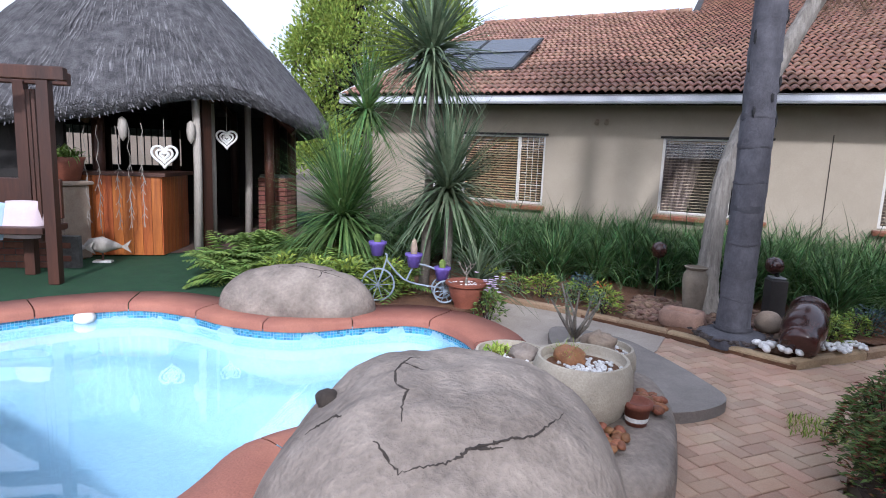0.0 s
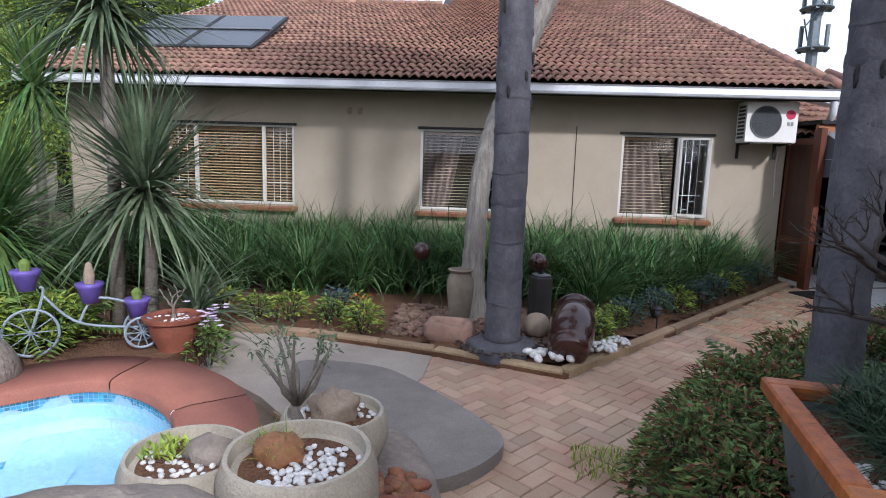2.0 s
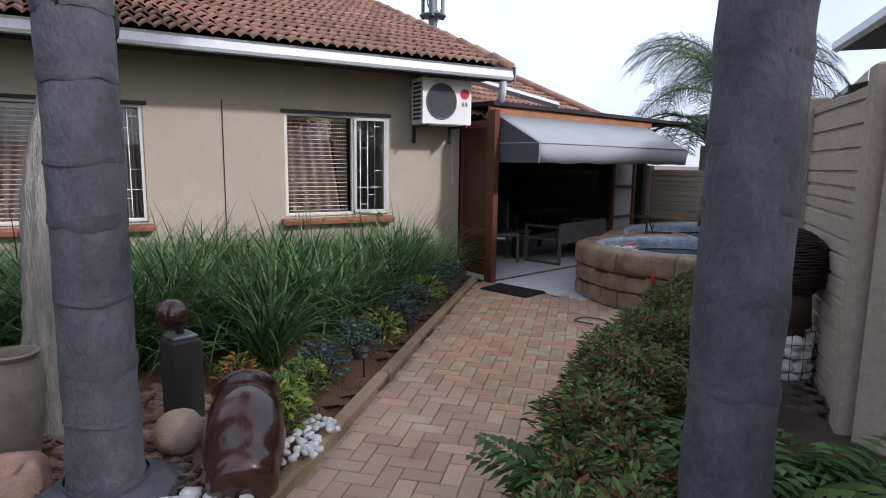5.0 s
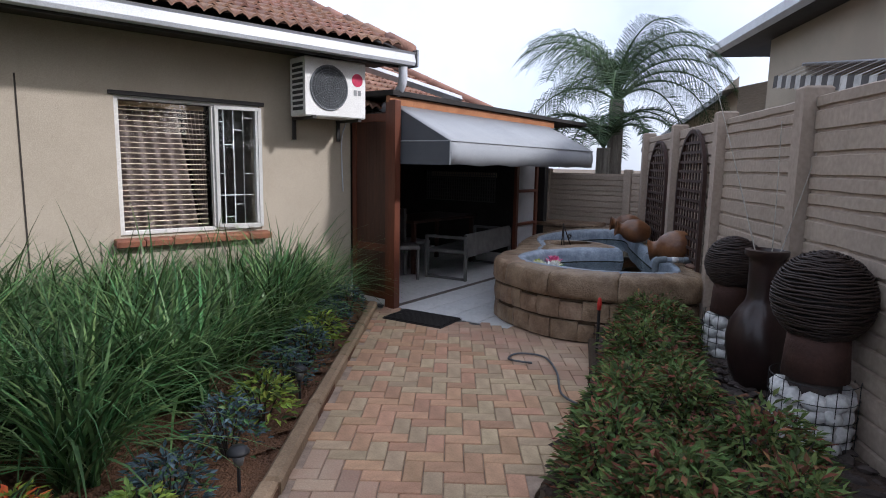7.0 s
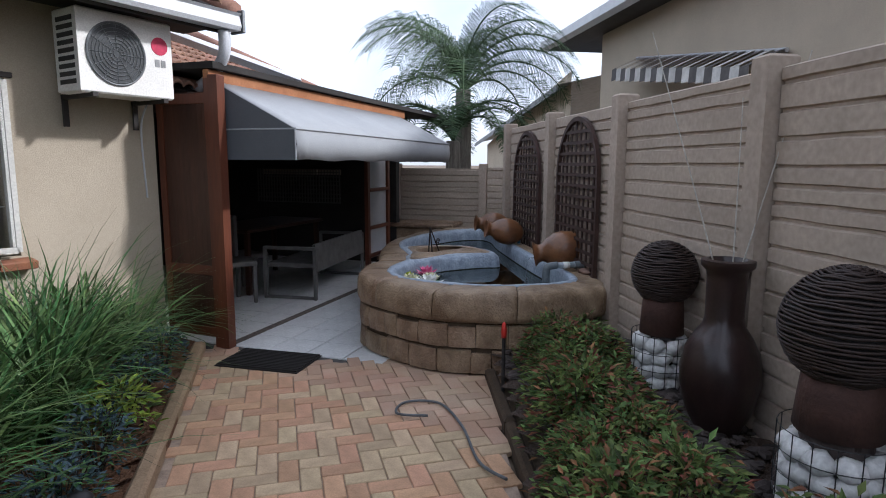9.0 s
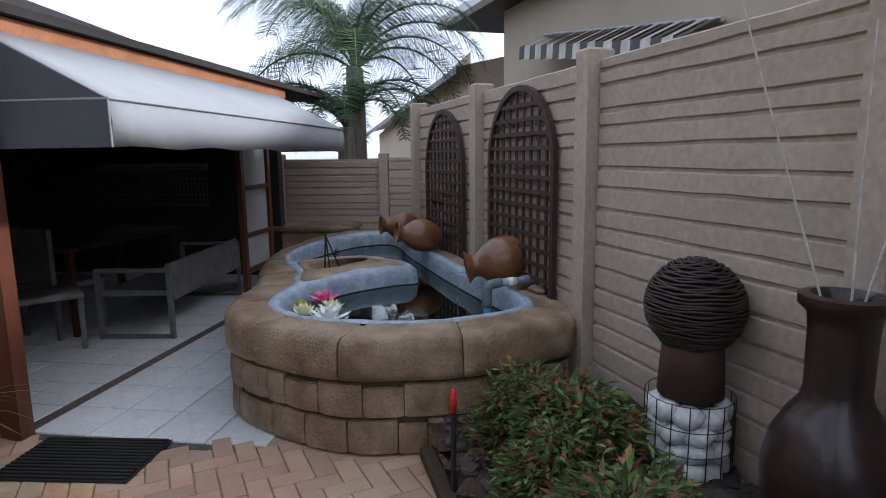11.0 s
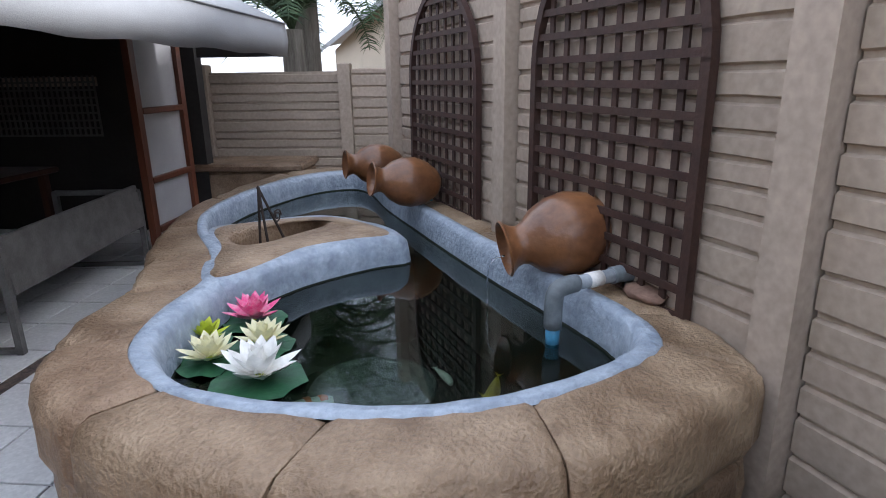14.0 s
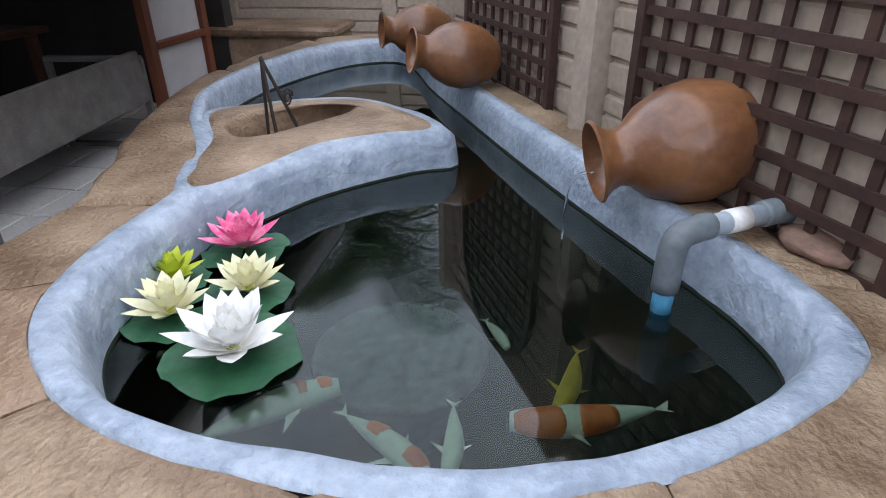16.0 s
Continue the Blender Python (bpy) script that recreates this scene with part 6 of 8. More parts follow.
part("bar_top", slab_mesh([(-6.0, 4.78), (-4.7, 5.72), (-4.95, 6.2), (-5.15, 6.6), (-5.4, 6.5), (-5.2, 5.95), (-6.2, 5.1)], 1.0, 1.045), DARKWOOD, bar, "dark timber bar top")
for (x, y, nm) in ((-4.72, 6.36, "d"), (-4.62, 6.15, "w"), (-4.85, 6.62, "w"), (-5.12, 7.62, "w")):
    po = thing("gazebo_pole", "dark square timber pole at the gazebo entrance" if nm == "d" else "bleached round pole at the gazebo entrance", "pole", pose(x, y, TZ - 0.014), group="gazebo poles")
    if nm == "d":
        part("pole_shaft", MB().box((0, 0, 1.1), (0.15, 0.15, 2.25), bev=0.01), DARKWOOD, po)
    else:
        part("pole_shaft", MB().tube([(0, 0, 0), (0.01, 0.01, 1.1), (0, 0, 2.2)], [0.06, 0.052, 0.048], 10), POLE_W, po, smooth=True)


def heart(p, size, label):
    """A flat white filigree heart on a string."""
    t = thing("heart_ornament", label, "ornament", Matrix.Translation(p) @ Matrix.Rotation(radians(38), 4, "Z"), group="hanging hearts")
    out = []
    for i in range(40):
        a = 2 * math.pi * i / 40
        out.append(Vector((16 * math.sin(a) ** 3 / 32 * size, 0, (13 * math.cos(a) - 5 * math.cos(2 * a) - 2 * math.cos(3 * a) - math.cos(4 * a)) / 32 * size)))
    for nm, sc, rad in (("rim", 1.0, 0.017), ("inner_rim", 0.62, 0.016), ("core", 0.3, 0.02)):
        part(nm, MB().tube([q * sc for q in out + out[:2]], rad * size / 0.3, 6, False), WHITE, t, smooth=True)
    part("string", MB().tube([(0, 0, size * 0.3), (0, 0, size * 0.3 + 0.35)], 0.003, 4), ROPE, t)


heart((-4.72, 5.74, 1.47), 0.30, "white filigree heart hanging from the thatch")
heart((-4.66, 6.72, 1.72), 0.27, "white lacework heart hanging in the entrance")
for i, (x, y, zt) in enumerate(((-5.42, 5.0, 1.75), (-5.3, 5.1, 1.8), (-5.18, 5.18, 1.8), (-5.0, 5.3, 1.8), (-4.92, 5.4, 1.85), (-4.82, 5.5, 1.85))):
    st = thing("twig_garland", "pale twisted twig garland hanging below the thatch", "garland", group="twig garlands")
    pts = [(x + 0.012 * math.sin(k * 2.3 + i), y + 0.012 * math.cos(k * 1.9 + i), zt - k * 0.10) for k in range(13)]
    part("twig", MB().tube(pts, 0.004, 5), POLE_W, st)
    mb = MB()
    for k in range(5, 13):
        p = Vector(pts[k])
        for s in (-1, 1):
            mb.tube([p, p + Vector((s * R.uniform(0.02, 0.06), R.uniform(-0.02, 0.02), -R.uniform(0.05, 0.12)))], 0.004, 4)
    part("twiglets", mb, POLE_W, st)
for x, y in ((-4.95, 5.35), (-4.60, 6.05)):
    mk2 = thing("carved_mask", "pale carved mask hanging below the thatch", "mask", pose(x, y, 1.78, 0, 0, 35))
    part("mask_body", MB().lathe([(0.001, -0.16), (0.04, -0.10), (0.055, 0.0), (0.045, 0.1), (0.001, 0.14)], 14), POLE_W, mk2, smooth=True)
# plinth with potted plant
pl2 = thing("brick_plinth", "tan plastered plinth beside the bar", "plinth", pose(-5.46, 4.97, TZ - 0.012))
part("plinth_shaft", MB().box((0, 0, 0.45), (0.32, 0.32, 0.9), bev=0.02), SANDCLAY, pl2)
part("plinth_cap", MB().box((0, 0, 0.92), (0.40, 0.40, 0.05), bev=0.012), SANDCLAY, pl2)
pp2 = thing("potted_plant", "leafy green plant in a terracotta pot on the plinth", "potted plant", pose(-5.46, 4.97, TZ + 0.935))
part("pot_body", MB().lathe([(0.14, 0), (0.19, 0.2), (0.21, 0.28), (0.19, 0.28), (0.17, 0.24), (0.001, 0.24)], 24), REDPOT, pp2, smooth=True)
mb = MB()
for i in range(150):
    mb.blade((R.uniform(-0.1, 0.1), R.uniform(-0.1, 0.1), 0.24), R.uniform(0, 6.28), R.uniform(0.2, 0.38), 0.03, R.uniform(0.4, 1.4), R.uniform(1.0, 2.4), 4)
part("foliage", mb, FERN, pp2)
# two wooden fish ornaments
for x, y in ((-4.95, 5.02), (-5.18, 4.72)):
    fo = thing("fish_ornament", "pale carved wooden fish on a small stand", "ornament", pose(x, y, TZ - 0.01, 0, 0, 35), group="wooden fish")
    part("fish_body", MB().tube([(-0.2, 0, 0.2), (-0.14, 0, 0.21), (0, 0, 0.21), (0.14, 0, 0.2), (0.22, 0, 0.19)], [0.01, 0.07, 0.10, 0.05, 0.015], 12), POLE_W, fo, smooth=True)
    part("tail", MB().add([(0.2, 0.01, 0.19), (0.32, 0.01, 0.27), (0.28, 0.01, 0.19), (0.32, 0.01, 0.12), (0.2, -0.01, 0.19), (0.32, -0.01, 0.27), (0.28, -0.01, 0.19), (0.32, -0.01, 0.12)], [(0, 1, 2), (0, 2, 3), (4, 6, 5), (4, 7, 6), (1, 5, 6, 2), (2, 6, 7, 3)]), POLE_W, fo)
    part("stand", MB().tube([(0, 0, 0), (0, 0, 0.14)], 0.012, 8), DARKWOOD, fo)
    part("stand_base", MB().box((0, 0, 0.012), (0.2, 0.1, 0.024), bev=0.004), WHITE, fo)
# pergola swing bench
pg = thing("pergola_bench", "dark stained timber pergola with a built-in bench", "bench", pose(-4.28, 4.05, TZ - 0.012, 0, 0, 32))
for x, y in ((0, 0), (-0.45, 0.45), (-1.7, -0.1), (-2.0, 0.5)):
    part("post", MB().box((x, y, 1.0), (0.10, 0.10, 2.0), bev=0.008), DARKWOOD, pg)
part("beam", MB().box((-0.9, -0.02, 2.03), (2.2, 0.09, 0.13), bev=0.01), DARKWOOD, pg)
part("beam", MB().box((-1.1, 0.48, 2.03), (2.2, 0.09, 0.13), bev=0.01), DARKWOOD, pg)
for i in range(4):
    part("rung", MB().box((-0.12 - 0.09 * i, 0.12 + 0.09 * i, 1.15), (0.03, 0.03, 1.5)), DARKWOOD, pg)
part("seat", MB().box((-0.95, 0.25, 0.52), (1.7, 0.5, 0.07), bev=0.01), DARKWOOD, pg)
part("backrest", MB().box((-1.0, 0.52, 0.80), (1.7, 0.05, 0.42), bev=0.01), DARKWOOD, pg)


def cushion(p, rz, material, label, rx=70):
    t = thing("cushion", label, "cushion", Matrix.Translation(p) @ Matrix.Rotation(radians(rz), 4, "Z") @ Matrix.Rotation(radians(rx), 4, "X"), group="bench cushions")
    vs, fs = [], []
    n = 12
    for s in (1, -1):
        for i in range(n + 1):
            for j in range(n + 1):
                u, v = 2 * i / n - 1, 2 * j / n - 1
                h = 0.075 * (1 - u ** 4) ** 0.5 * (1 - v ** 4) ** 0.5
                vs.append((u * 0.2 * (1 - 0.06 * v * v), v * 0.2 * (1 - 0.06 * u * u), s * h))
    m = (n + 1) ** 2
    for s in range(2):
        for i in range(n):
            for j in range(n):
                q = [s * m + i * (n + 1) + j, s * m + (i + 1) * (n + 1) + j, s * m + (i + 1) * (n + 1) + j + 1, s * m + i * (n + 1) + j + 1]
                fs.append(tuple(q if s == 0 else q[::-1]))
    part("cushion_cover", MB().add(vs, fs), material, t, smooth=True)


cushion((-4.72, 4.03, 0.80), 32, CUSH_P, "pale pink cushion leaning on the pergola bench")
cushion((-4.98, 3.82, 0.78), 32, CUSH_B, "pale blue cushion on the pergola bench")
lowb = thing("brick_low_wall", "low dark red brick wall behind the pergola", "wall", pose(-5.35, 4.35, TZ - 0.012, 0, 0, 35))
me = MB().box((0, 0, 0), (0.215, 0.10, 0.065), bev=0.006).mesh("brick", BRICKRED)
part("mortar", MB().box((-0.5, 0, 0.18), (2.2, 0.085, 0.36)), GROUT, lowb)
for r in range(5):
    for i in range(9):
        part("brick", me, None, lowb, at=pose(-1.5 + 0.225 * i + (0.11 if r % 2 else 0), 0, 0.035 + 0.074 * r))
pil = thing("brick_pier", "dark red brick pier under the thatch beside the entrance", "pier", pose(-5.0, 8.15, TZ - 0.012, 0, 0, 20))
part("mortar", MB().box((0, 0, 0.5), (0.42, 0.42, 1.0)), GROUT, pil)
for r in range(13):
    for i in range(2):
        for sx, sy, rz in ((0, -0.19, 0), (0.19, 0, 90)):
            o = -0.11 + 0.225 * i
            part("brick", me, None, pil, at=pose(sx + (o if rz == 0 else 0), sy + (o if rz else 0), 0.035 + 0.074 * r, 0, 0, rz))

# ---- planting in the bed ----


def strap_clump(n, ln, width, seed, rise=(0.75, 1.5), droop=(0.5, 1.9), spread=0.09):
    rq = random.Random(seed)
    mb = MB()
    for i in range(n):
        mb.blade((rq.uniform(-spread, spread), rq.uniform(-spread, spread), 0), rq.uniform(0, 6.283), rq.uniform(*ln), width * rq.uniform(0.7, 1.2), rq.uniform(*rise), rq.uniform(*droop), 5, 0.5)
    return mb


agm = [strap_clump(160, (0.72, 1.2), 0.023, 40 + k, (0.7, 1.5), (0.5, 2.1)).mesh("leaves", AGAP) for k in range(5)]
rq = random.Random(9)
spots = []
for i in range(1600):
    x, y = rq.uniform(-3.6, 5.6), rq.uniform(6.9, 10.05)
    front = 8.25 + 0.25 * math.sin(x * 2.1)
    if x > 2.6:
        front = 5.86 + (x - 2.28) * 1.1 + 1.30 - 0.25 * (x - 2.6)
    if x < 0.9:
        front = 7.95 + 0.2 * math.sin(x * 3)
    if 0.95 < x < 2.6:
        front = 8.0
    if y < front or y > 10.0 or any((x - a) ** 2 + (y - b) ** 2 < 0.27 ** 2 for a, b in spots):
        continue
    spots.append((x, y))
for k, (x, y) in enumerate(spots):
    sc = rq.uniform(0.85, 1.12)
    t = thing("agapanthus", "dense dark green strap-leaved agapanthus clump in the bed", "plant", Matrix.Translation((x, y, bed_height(x, y) - 0.01)) @ Matrix.Rotation(rq.uniform(0, 6.28), 4, "Z") @ Matrix.Scale(sc, 4), group="agapanthus by the house wall")
    part("foliage", agm[k % 5], None, t)


def leafy_clump(r, h, n, size, mats, seed, stems=10):
    """A rounded small shrub of many leaves over thin stems."""
    rq = random.Random(seed)
    mbs = [MB() for _ in mats]
    for i in range(n):
        a, u = rq.uniform(0, 6.283), rq.random() ** 0.5
        hh = rq.random() ** 0.7
        rad = r * u * (1 - 0.35 * hh * hh)
        lump = 1 + 0.22 * noise.noise((math.cos(a) * 2 + seed, math.sin(a) * 2, hh * 3))
        c = Vector((rad * lump * math.cos(a), rad * lump * math.sin(a), h * (0.12 + 0.88 * hh * (1 - 0.30 * u * u)) * lump))
        d = Vector((math.cos(a) * (0.4 + u), math.sin(a) * (0.4 + u), rq.uniform(-0.5, 0.9))) + Vector((rq.uniform(-0.7, 0.7), rq.uniform(-0.7, 0.7), 0))
        k = min(len(mats) - 1, int(rq.random() ** 2.2 * len(mats)))
        mbs[k].leaf(c, d, (rq.uniform(-0.5, 0.5), rq.uniform(-0.5, 0.5), 1), size * rq.uniform(0.7, 1.3), size * 0.42)
    st = MB()
    for i in range(stems):
        a = rq.uniform(0, 6.283)
        st.tube([(0.02 * math.cos(a), 0.02 * math.sin(a), 0), (r * 0.4 * math.cos(a), r * 0.4 * math.sin(a), h * 0.5), (r * 0.65 * math.cos(a), r * 0.65 * math.sin(a), h * 0.85)], [0.006, 0.004, 0.002], 4)
    return mbs, st


def clump_meshes(r, h, n, size, mats, seed):
    mbs, st = leafy_clump(r, h, n, size, mats, seed)
    return [m.mesh("leaves", q) for m, q in zip(mbs, mats) if m.v], st.mesh("stems", TWIG)


def place_clump(name, label, cat, group, meshes, m):
    t = thing(name, label, cat, m, group=group)
    for me in meshes[0]:
        part("foliage", me, None, t)
    part("stem", meshes[1], None, t)
    return t


def at_bed(x, y, dz=0.0):
    return Matrix.Translation((x, y, bed_height(x, y) + dz)) @ Matrix.Rotation(R.uniform(0, 6.28), 4, "Z")


blue = clump_meshes(0.185, 0.30, 460, 0.045, [BLUEPLANT, AGAP], 3)
lime = clump_meshes(0.18, 0.28, 320, 0.06, [LIME, BUSH], 4)
green = clump_meshes(0.15, 0.24, 260, 0.05, [FERN, LIME], 6)
orange = clump_meshes(0.15, 0.22, 220, 0.05, [LIME, FLOWERR], 8)
for x, y, ms, lb in ((3.05, 7.22, blue, 0), (3.42, 7.52, blue, 0), (3.72, 7.78, lime, 1), (4.05, 8.16, blue, 0), (4.35, 8.44, blue, 0), (4.62, 8.72, lime, 1), (4.9, 9.02, blue, 0), (5.3, 9.42, blue, 0),
                     (2.72, 6.85, green, 2), (2.9, 7.05, green, 2), (2.55, 7.35, orange, 3), (2.62, 6.6, lime, 1), (-0.1, 6.88, lime, 1), (0.28, 6.86, green, 2), (0.5, 7.15, orange, 3), (0.64, 6.6, lime, 1), (-0.42, 6.95, green, 2), (0.32, 7.02, blue, 0), (-0.75, 6.95, lime, 1)):
    place_clump("bedding_plant", ("blue-green leafy bedding plant along the kerb", "lime-yellow leafy bedding plant in the bed", "fresh green leafy bedding plant in the bed", "bedding plant with orange and yellow leaves")[lb], "plant", "bedding plants", ms, at_bed(x, y))

for x, y in ((3.35, 7.22), (4.05, 7.98), (4.75, 8.75)):
    gl2 = thing("solar_path_light", "small dark solar path light among the bedding plants", "garden light", pose(x, y, bed_height(x, y) - 0.02), group="solar path lights")
    part("stake", MB().tube([(0, 0, 0), (0, 0, 0.22)], 0.008, 6), BLACKMETAL, gl2)
    part("lamp_glass", MB().lathe([(0.02, 0.15), (0.032, 0.21), (0.001, 0.21)], 12), GREYMETAL, gl2, smooth=True)
    part("lamp_cap", MB().lathe([(0.05, 0.205), (0.05, 0.215), (0.03, 0.235), (0.001, 0.24)], 14), BLACKMETAL, gl2, smooth=True)

# palms and trunk


def palm_trunk(base, top, r0, r1, flare, seed, rings=0.11):
    pts, rad = [], []
    n = int((Vector(top) - Vector(base)).length / 0.022)
    for i in range(n + 1):
        u = i / n
        p = Vector(base).lerp(Vector(top), u)
        z = p.z - base[2]
        r = r0 + (r1 - r0) * u + flare * math.exp(-z / 0.10)
        ph = (z / rings + 0.35 * noise.noise((seed, z * 0.7, 0))) % 1.0
        r *= 1 + 0.012 * (1 - ph) - 0.008 * (1 if ph < 0.14 else 0)
        pts.append(p + Vector((0.012 * noise.noise((z, seed, 0)), 0.012 * noise.noise((z, 0, seed)), 0)))
        rad.append(r)
    mb = MB().tube(pts, rad, 28)
    mb.v = [tuple(Vector(v) + Vector((0.008 * noise.noise((v[0] * 14, v[1] * 14, v[2] * 6)), 0.008 * noise.noise((v[0] * 14, v[1] * 14, v[2] * 6 + 9)), 0))) for v in mb.v]
    return mb


def frond(length, seed, leaflets=46, ll=0.42, droop=1.1, width=0.022, hang=0.5):
    """A feathery palm frond along +x that arches over."""
    rq = random.Random(seed)
    mb, rib = MB(), []
    p, a = Vector((0, 0, 0)), 0.9
    n = 16
    for i in range(n + 1):
        rib.append(p.copy())
        p = p + Vector((math.cos(a), 0, math.sin(a))) * (length / n)
        a -= droop * 1.7 / n
    mb.tube(rib, [0.022 * (1 - 0.85 * i / n) + 0.003 for i in range(n + 1)], 5)
    for i in range(leaflets):
        u = 0.12 + 0.87 * i / leaflets
        k = min(n - 1, int(u * n))
        c = rib[k].lerp(rib[k + 1], u * n - k)
        t = (rib[k + 1] - rib[k]).normalized()
        for s in (-1, 1):
            L = ll * (0.55 + 0.45 * math.sin(math.pi * min(1, u * 1.05))) * rq.uniform(0.85, 1.1)
            d = (t * 0.6 + Vector((0, s, 0)) * 0.9 + Vector((0, 0, rq.uniform(-0.1, 0.45)))).normalized()
            w = t * width / 2
            m1 = c + d * L * 0.55
            e = c + d * L + Vector((0, 0, -hang * L))
            mb.add([c - w, c + w, m1 + w, e, m1 - w], [(0, 1, 2, 4), (4, 2, 3)])
    return mb


def bands(parent, height, r0, r1, flare, step, seed):
    """Dark leaf-scar rings round a palm trunk, and a few blackened scars."""
    rq = random.Random(seed)
    z = 0.16
    while z < height:
        u = z / 6.7
        r = r0 + (r1 - r0) * u + flare * math.exp(-z / 0.10)
        hgt = rq.uniform(0.008, 0.03)
        tx, ty, ph = rq.uniform(-0.06, 0.06), rq.uniform(-0.06, 0.06), rq.uniform(0, 6)
        vs = []
        n = 40
        for i in range(n):
            a = 2 * math.pi * i / n
            zz = z + tx * r * math.cos(a) + ty * r * math.sin(a) + 0.006 * math.sin(3 * a + ph)
            h2 = hgt * (0.7 + 0.6 * noise.noise((math.cos(a) * 3, math.sin(a) * 3, z)))
            for dz, dr in ((-h2, 0.0), (-h2 * 0.5, 0.0025), (h2 * 0.5, 0.003), (h2 * 2.2, 0.0)):
                vs.append(((r + dr) * math.cos(a), (r + dr) * math.sin(a), zz + dz))
        fs = [(i * 4 + q, ((i + 1) % n) * 4 + q, ((i + 1) % n) * 4 + q + 1, i * 4 + q + 1) for i in range(n) for q in range(3)]
        part("ring_scar", MB().add(vs, fs), PALMRING, parent, "dark leaf-scar ring", True)
        z += step * rq.uniform(0.7, 1.3)
    for i in range(16):
        a, z = rq.uniform(0, 6.283), rq.uniform(1.9, 3.6)
        r = r0 + (r1 - r0) * z / 6.7 + 0.004
        part("bark_scar", rockmesh((0.013, 0.013, rq.uniform(0.03, 0.07)), 0.5, i + seed, 9, 7), PALMSCAR, parent, "blackened bark scar", True, at=pose(r * math.cos(a), r * math.sin(a), z))


pa = thing("palm_tree", "tall grey ringed palm trunk with hanging dry fronds in the bed", "palm tree", pose(1.84, 6.3, 0))
part("trunk", palm_trunk((0, 0, 0.0), (0.0, 0.0, 6.6), 0.140, 0.116, 0.045, 2.0, 0.085), PALMBARK, pa, "grey trunk with ring scars", True)
fm = [frond(1.9, 60 + k, 44, 0.5, 1.6, 0.022, 0.6).mesh("frond", PALMLEAF) for k in range(3)]
fd = frond(1.6, 66, 34, 0.6, 2.0, 0.02, 1.2).mesh("frond", DRYLEAF)
bands(pa, 6.4, 0.142, 0.118, 0.10, 0.26, 3)
part("root_collar", MB().lathe([(0.30, 0.02), (0.29, 0.09), (0.26, 0.115), (0.20, 0.13), (0.15, 0.14)], 40, wob=0.12, cap=False), PALMRING, pa, "dark matted root collar", True)
for i in range(14):
    part("frond", fm[i % 3], None, pa, at=pose(0, 0, 6.55, 0, 0, i * 137.5) @ pose(0, 0, 0, 0, -10 + 6 * (i % 4), 0))
for i in range(7):
    part("dry_frond", fd, None, pa, "hanging dry brown frond", at=pose(0, 0, 6.5, 0, 0, i * 51 + 10) @ pose(0, 0, 0, 0, 38, 0))
pb2 = thing("leaning_trunk", "pale split leaning palm trunk behind the ringed palm", "palm tree", pose(1.56, 7.2, 0))
pts = curve_loop([(0, 0, 0), (0.02, 0.04, 0.5), (0.07, 0.14, 1.4), (0.25, 0.32, 2.1), (0.60, 0.58, 3.0), (1.25, 1.0, 4.4)], 130, False)
mb = MB().tube(pts, [0.105 + 0.10 * math.exp(-p.z / 0.22) - 0.006 * p.z + 0.004 * math.sin(p.z * 40) for p in pts], 30)
for i in range(len(pts)):
    for k in range(30):
        q = Vector(mb.v[i * 30 + k])
        d = q - pts[i]
        w = 0.16 * noise.noise((math.cos(k / 30 * 6.283) * 2.4, math.sin(k / 30 * 6.283) * 2.4, pts[i].z * 0.45)) + 0.05 * noise.noise((k * 0.9, pts[i].z * 3, 4))
        mb.v[i * 30 + k] = tuple(pts[i] + d * (1 + w))
part("trunk", mb, PALMBARK_L, pb2, "pale fibrous bark with long splits", True)
for i in range(9):
    part("dry_frond", fd, None, pb2, at=pose(1.25, 1.0, 4.5, 0, 0, i * 40) @ pose(0, 0, 0, 0, 30, 0))
pc = thing("palm_tree", "thick dark grey ringed palm trunk in the hedge bed", "palm tree", pose(3.38, 4.56, 0.05))
part("trunk", palm_trunk((0, 0, 0.0), (0, 0, 6.8), 0.118, 0.098, 0.05, 8.0, 0.13), PALMBARK, pc, "dark grey trunk with ring scars", True)
bands(pc, 6.4, 0.118, 0.098, 0.05, 0.21, 5)
for i in range(14):
    part("frond", fm[i % 3], None, pc, at=pose(0, 0, 6.75, 0, 0, i * 137.5 + 30) @ pose(0, 0, 0, 0, -15 + 6 * (i % 4), 0))

# stones and ornaments under the palm
stn = MB()
rq = random.Random(31)
for i in range(900):
    x, y = rq.uniform(0.85, 2.35), rq.uniform(6.15, 7.6)
    if y < 6.6 - (x - 0.8) * 0.35 or (x - 1.84) ** 2 + (y - 6.3) ** 2 < 0.05:
        continue
    s = rq.uniform(0.018, 0.048)
    m = rockmesh((s, s * 0.8, s * 0.6), 0.35, rq.uniform(0, 50), 7, 5)
    o = Vector((x, y, bed_height(x, y) + s * 0.3))
    stn.add([Vector(v) + o for v in m.v], m.f)
tagged(part("broken_stone", stn, BROWNSTONE), "scattered brown broken stones round the palm", "stones", kind="stuff")
wst = thing("white_stones", "white pebbles at the corner of the bed", "pebbles")
for (x, y, r, n, s) in ((2.12, 5.98, 0.12, 10, 0.045), (2.3, 5.95, 0.10, 8, 0.04), (2.62, 6.28, 0.14, 38, 0.026), (2.78, 6.45, 0.12, 26, 0.024)):
    pebbles(wst, x, y, 0.11, r, n, s, WHITESTONE, int(x * 100))
bark = MB()
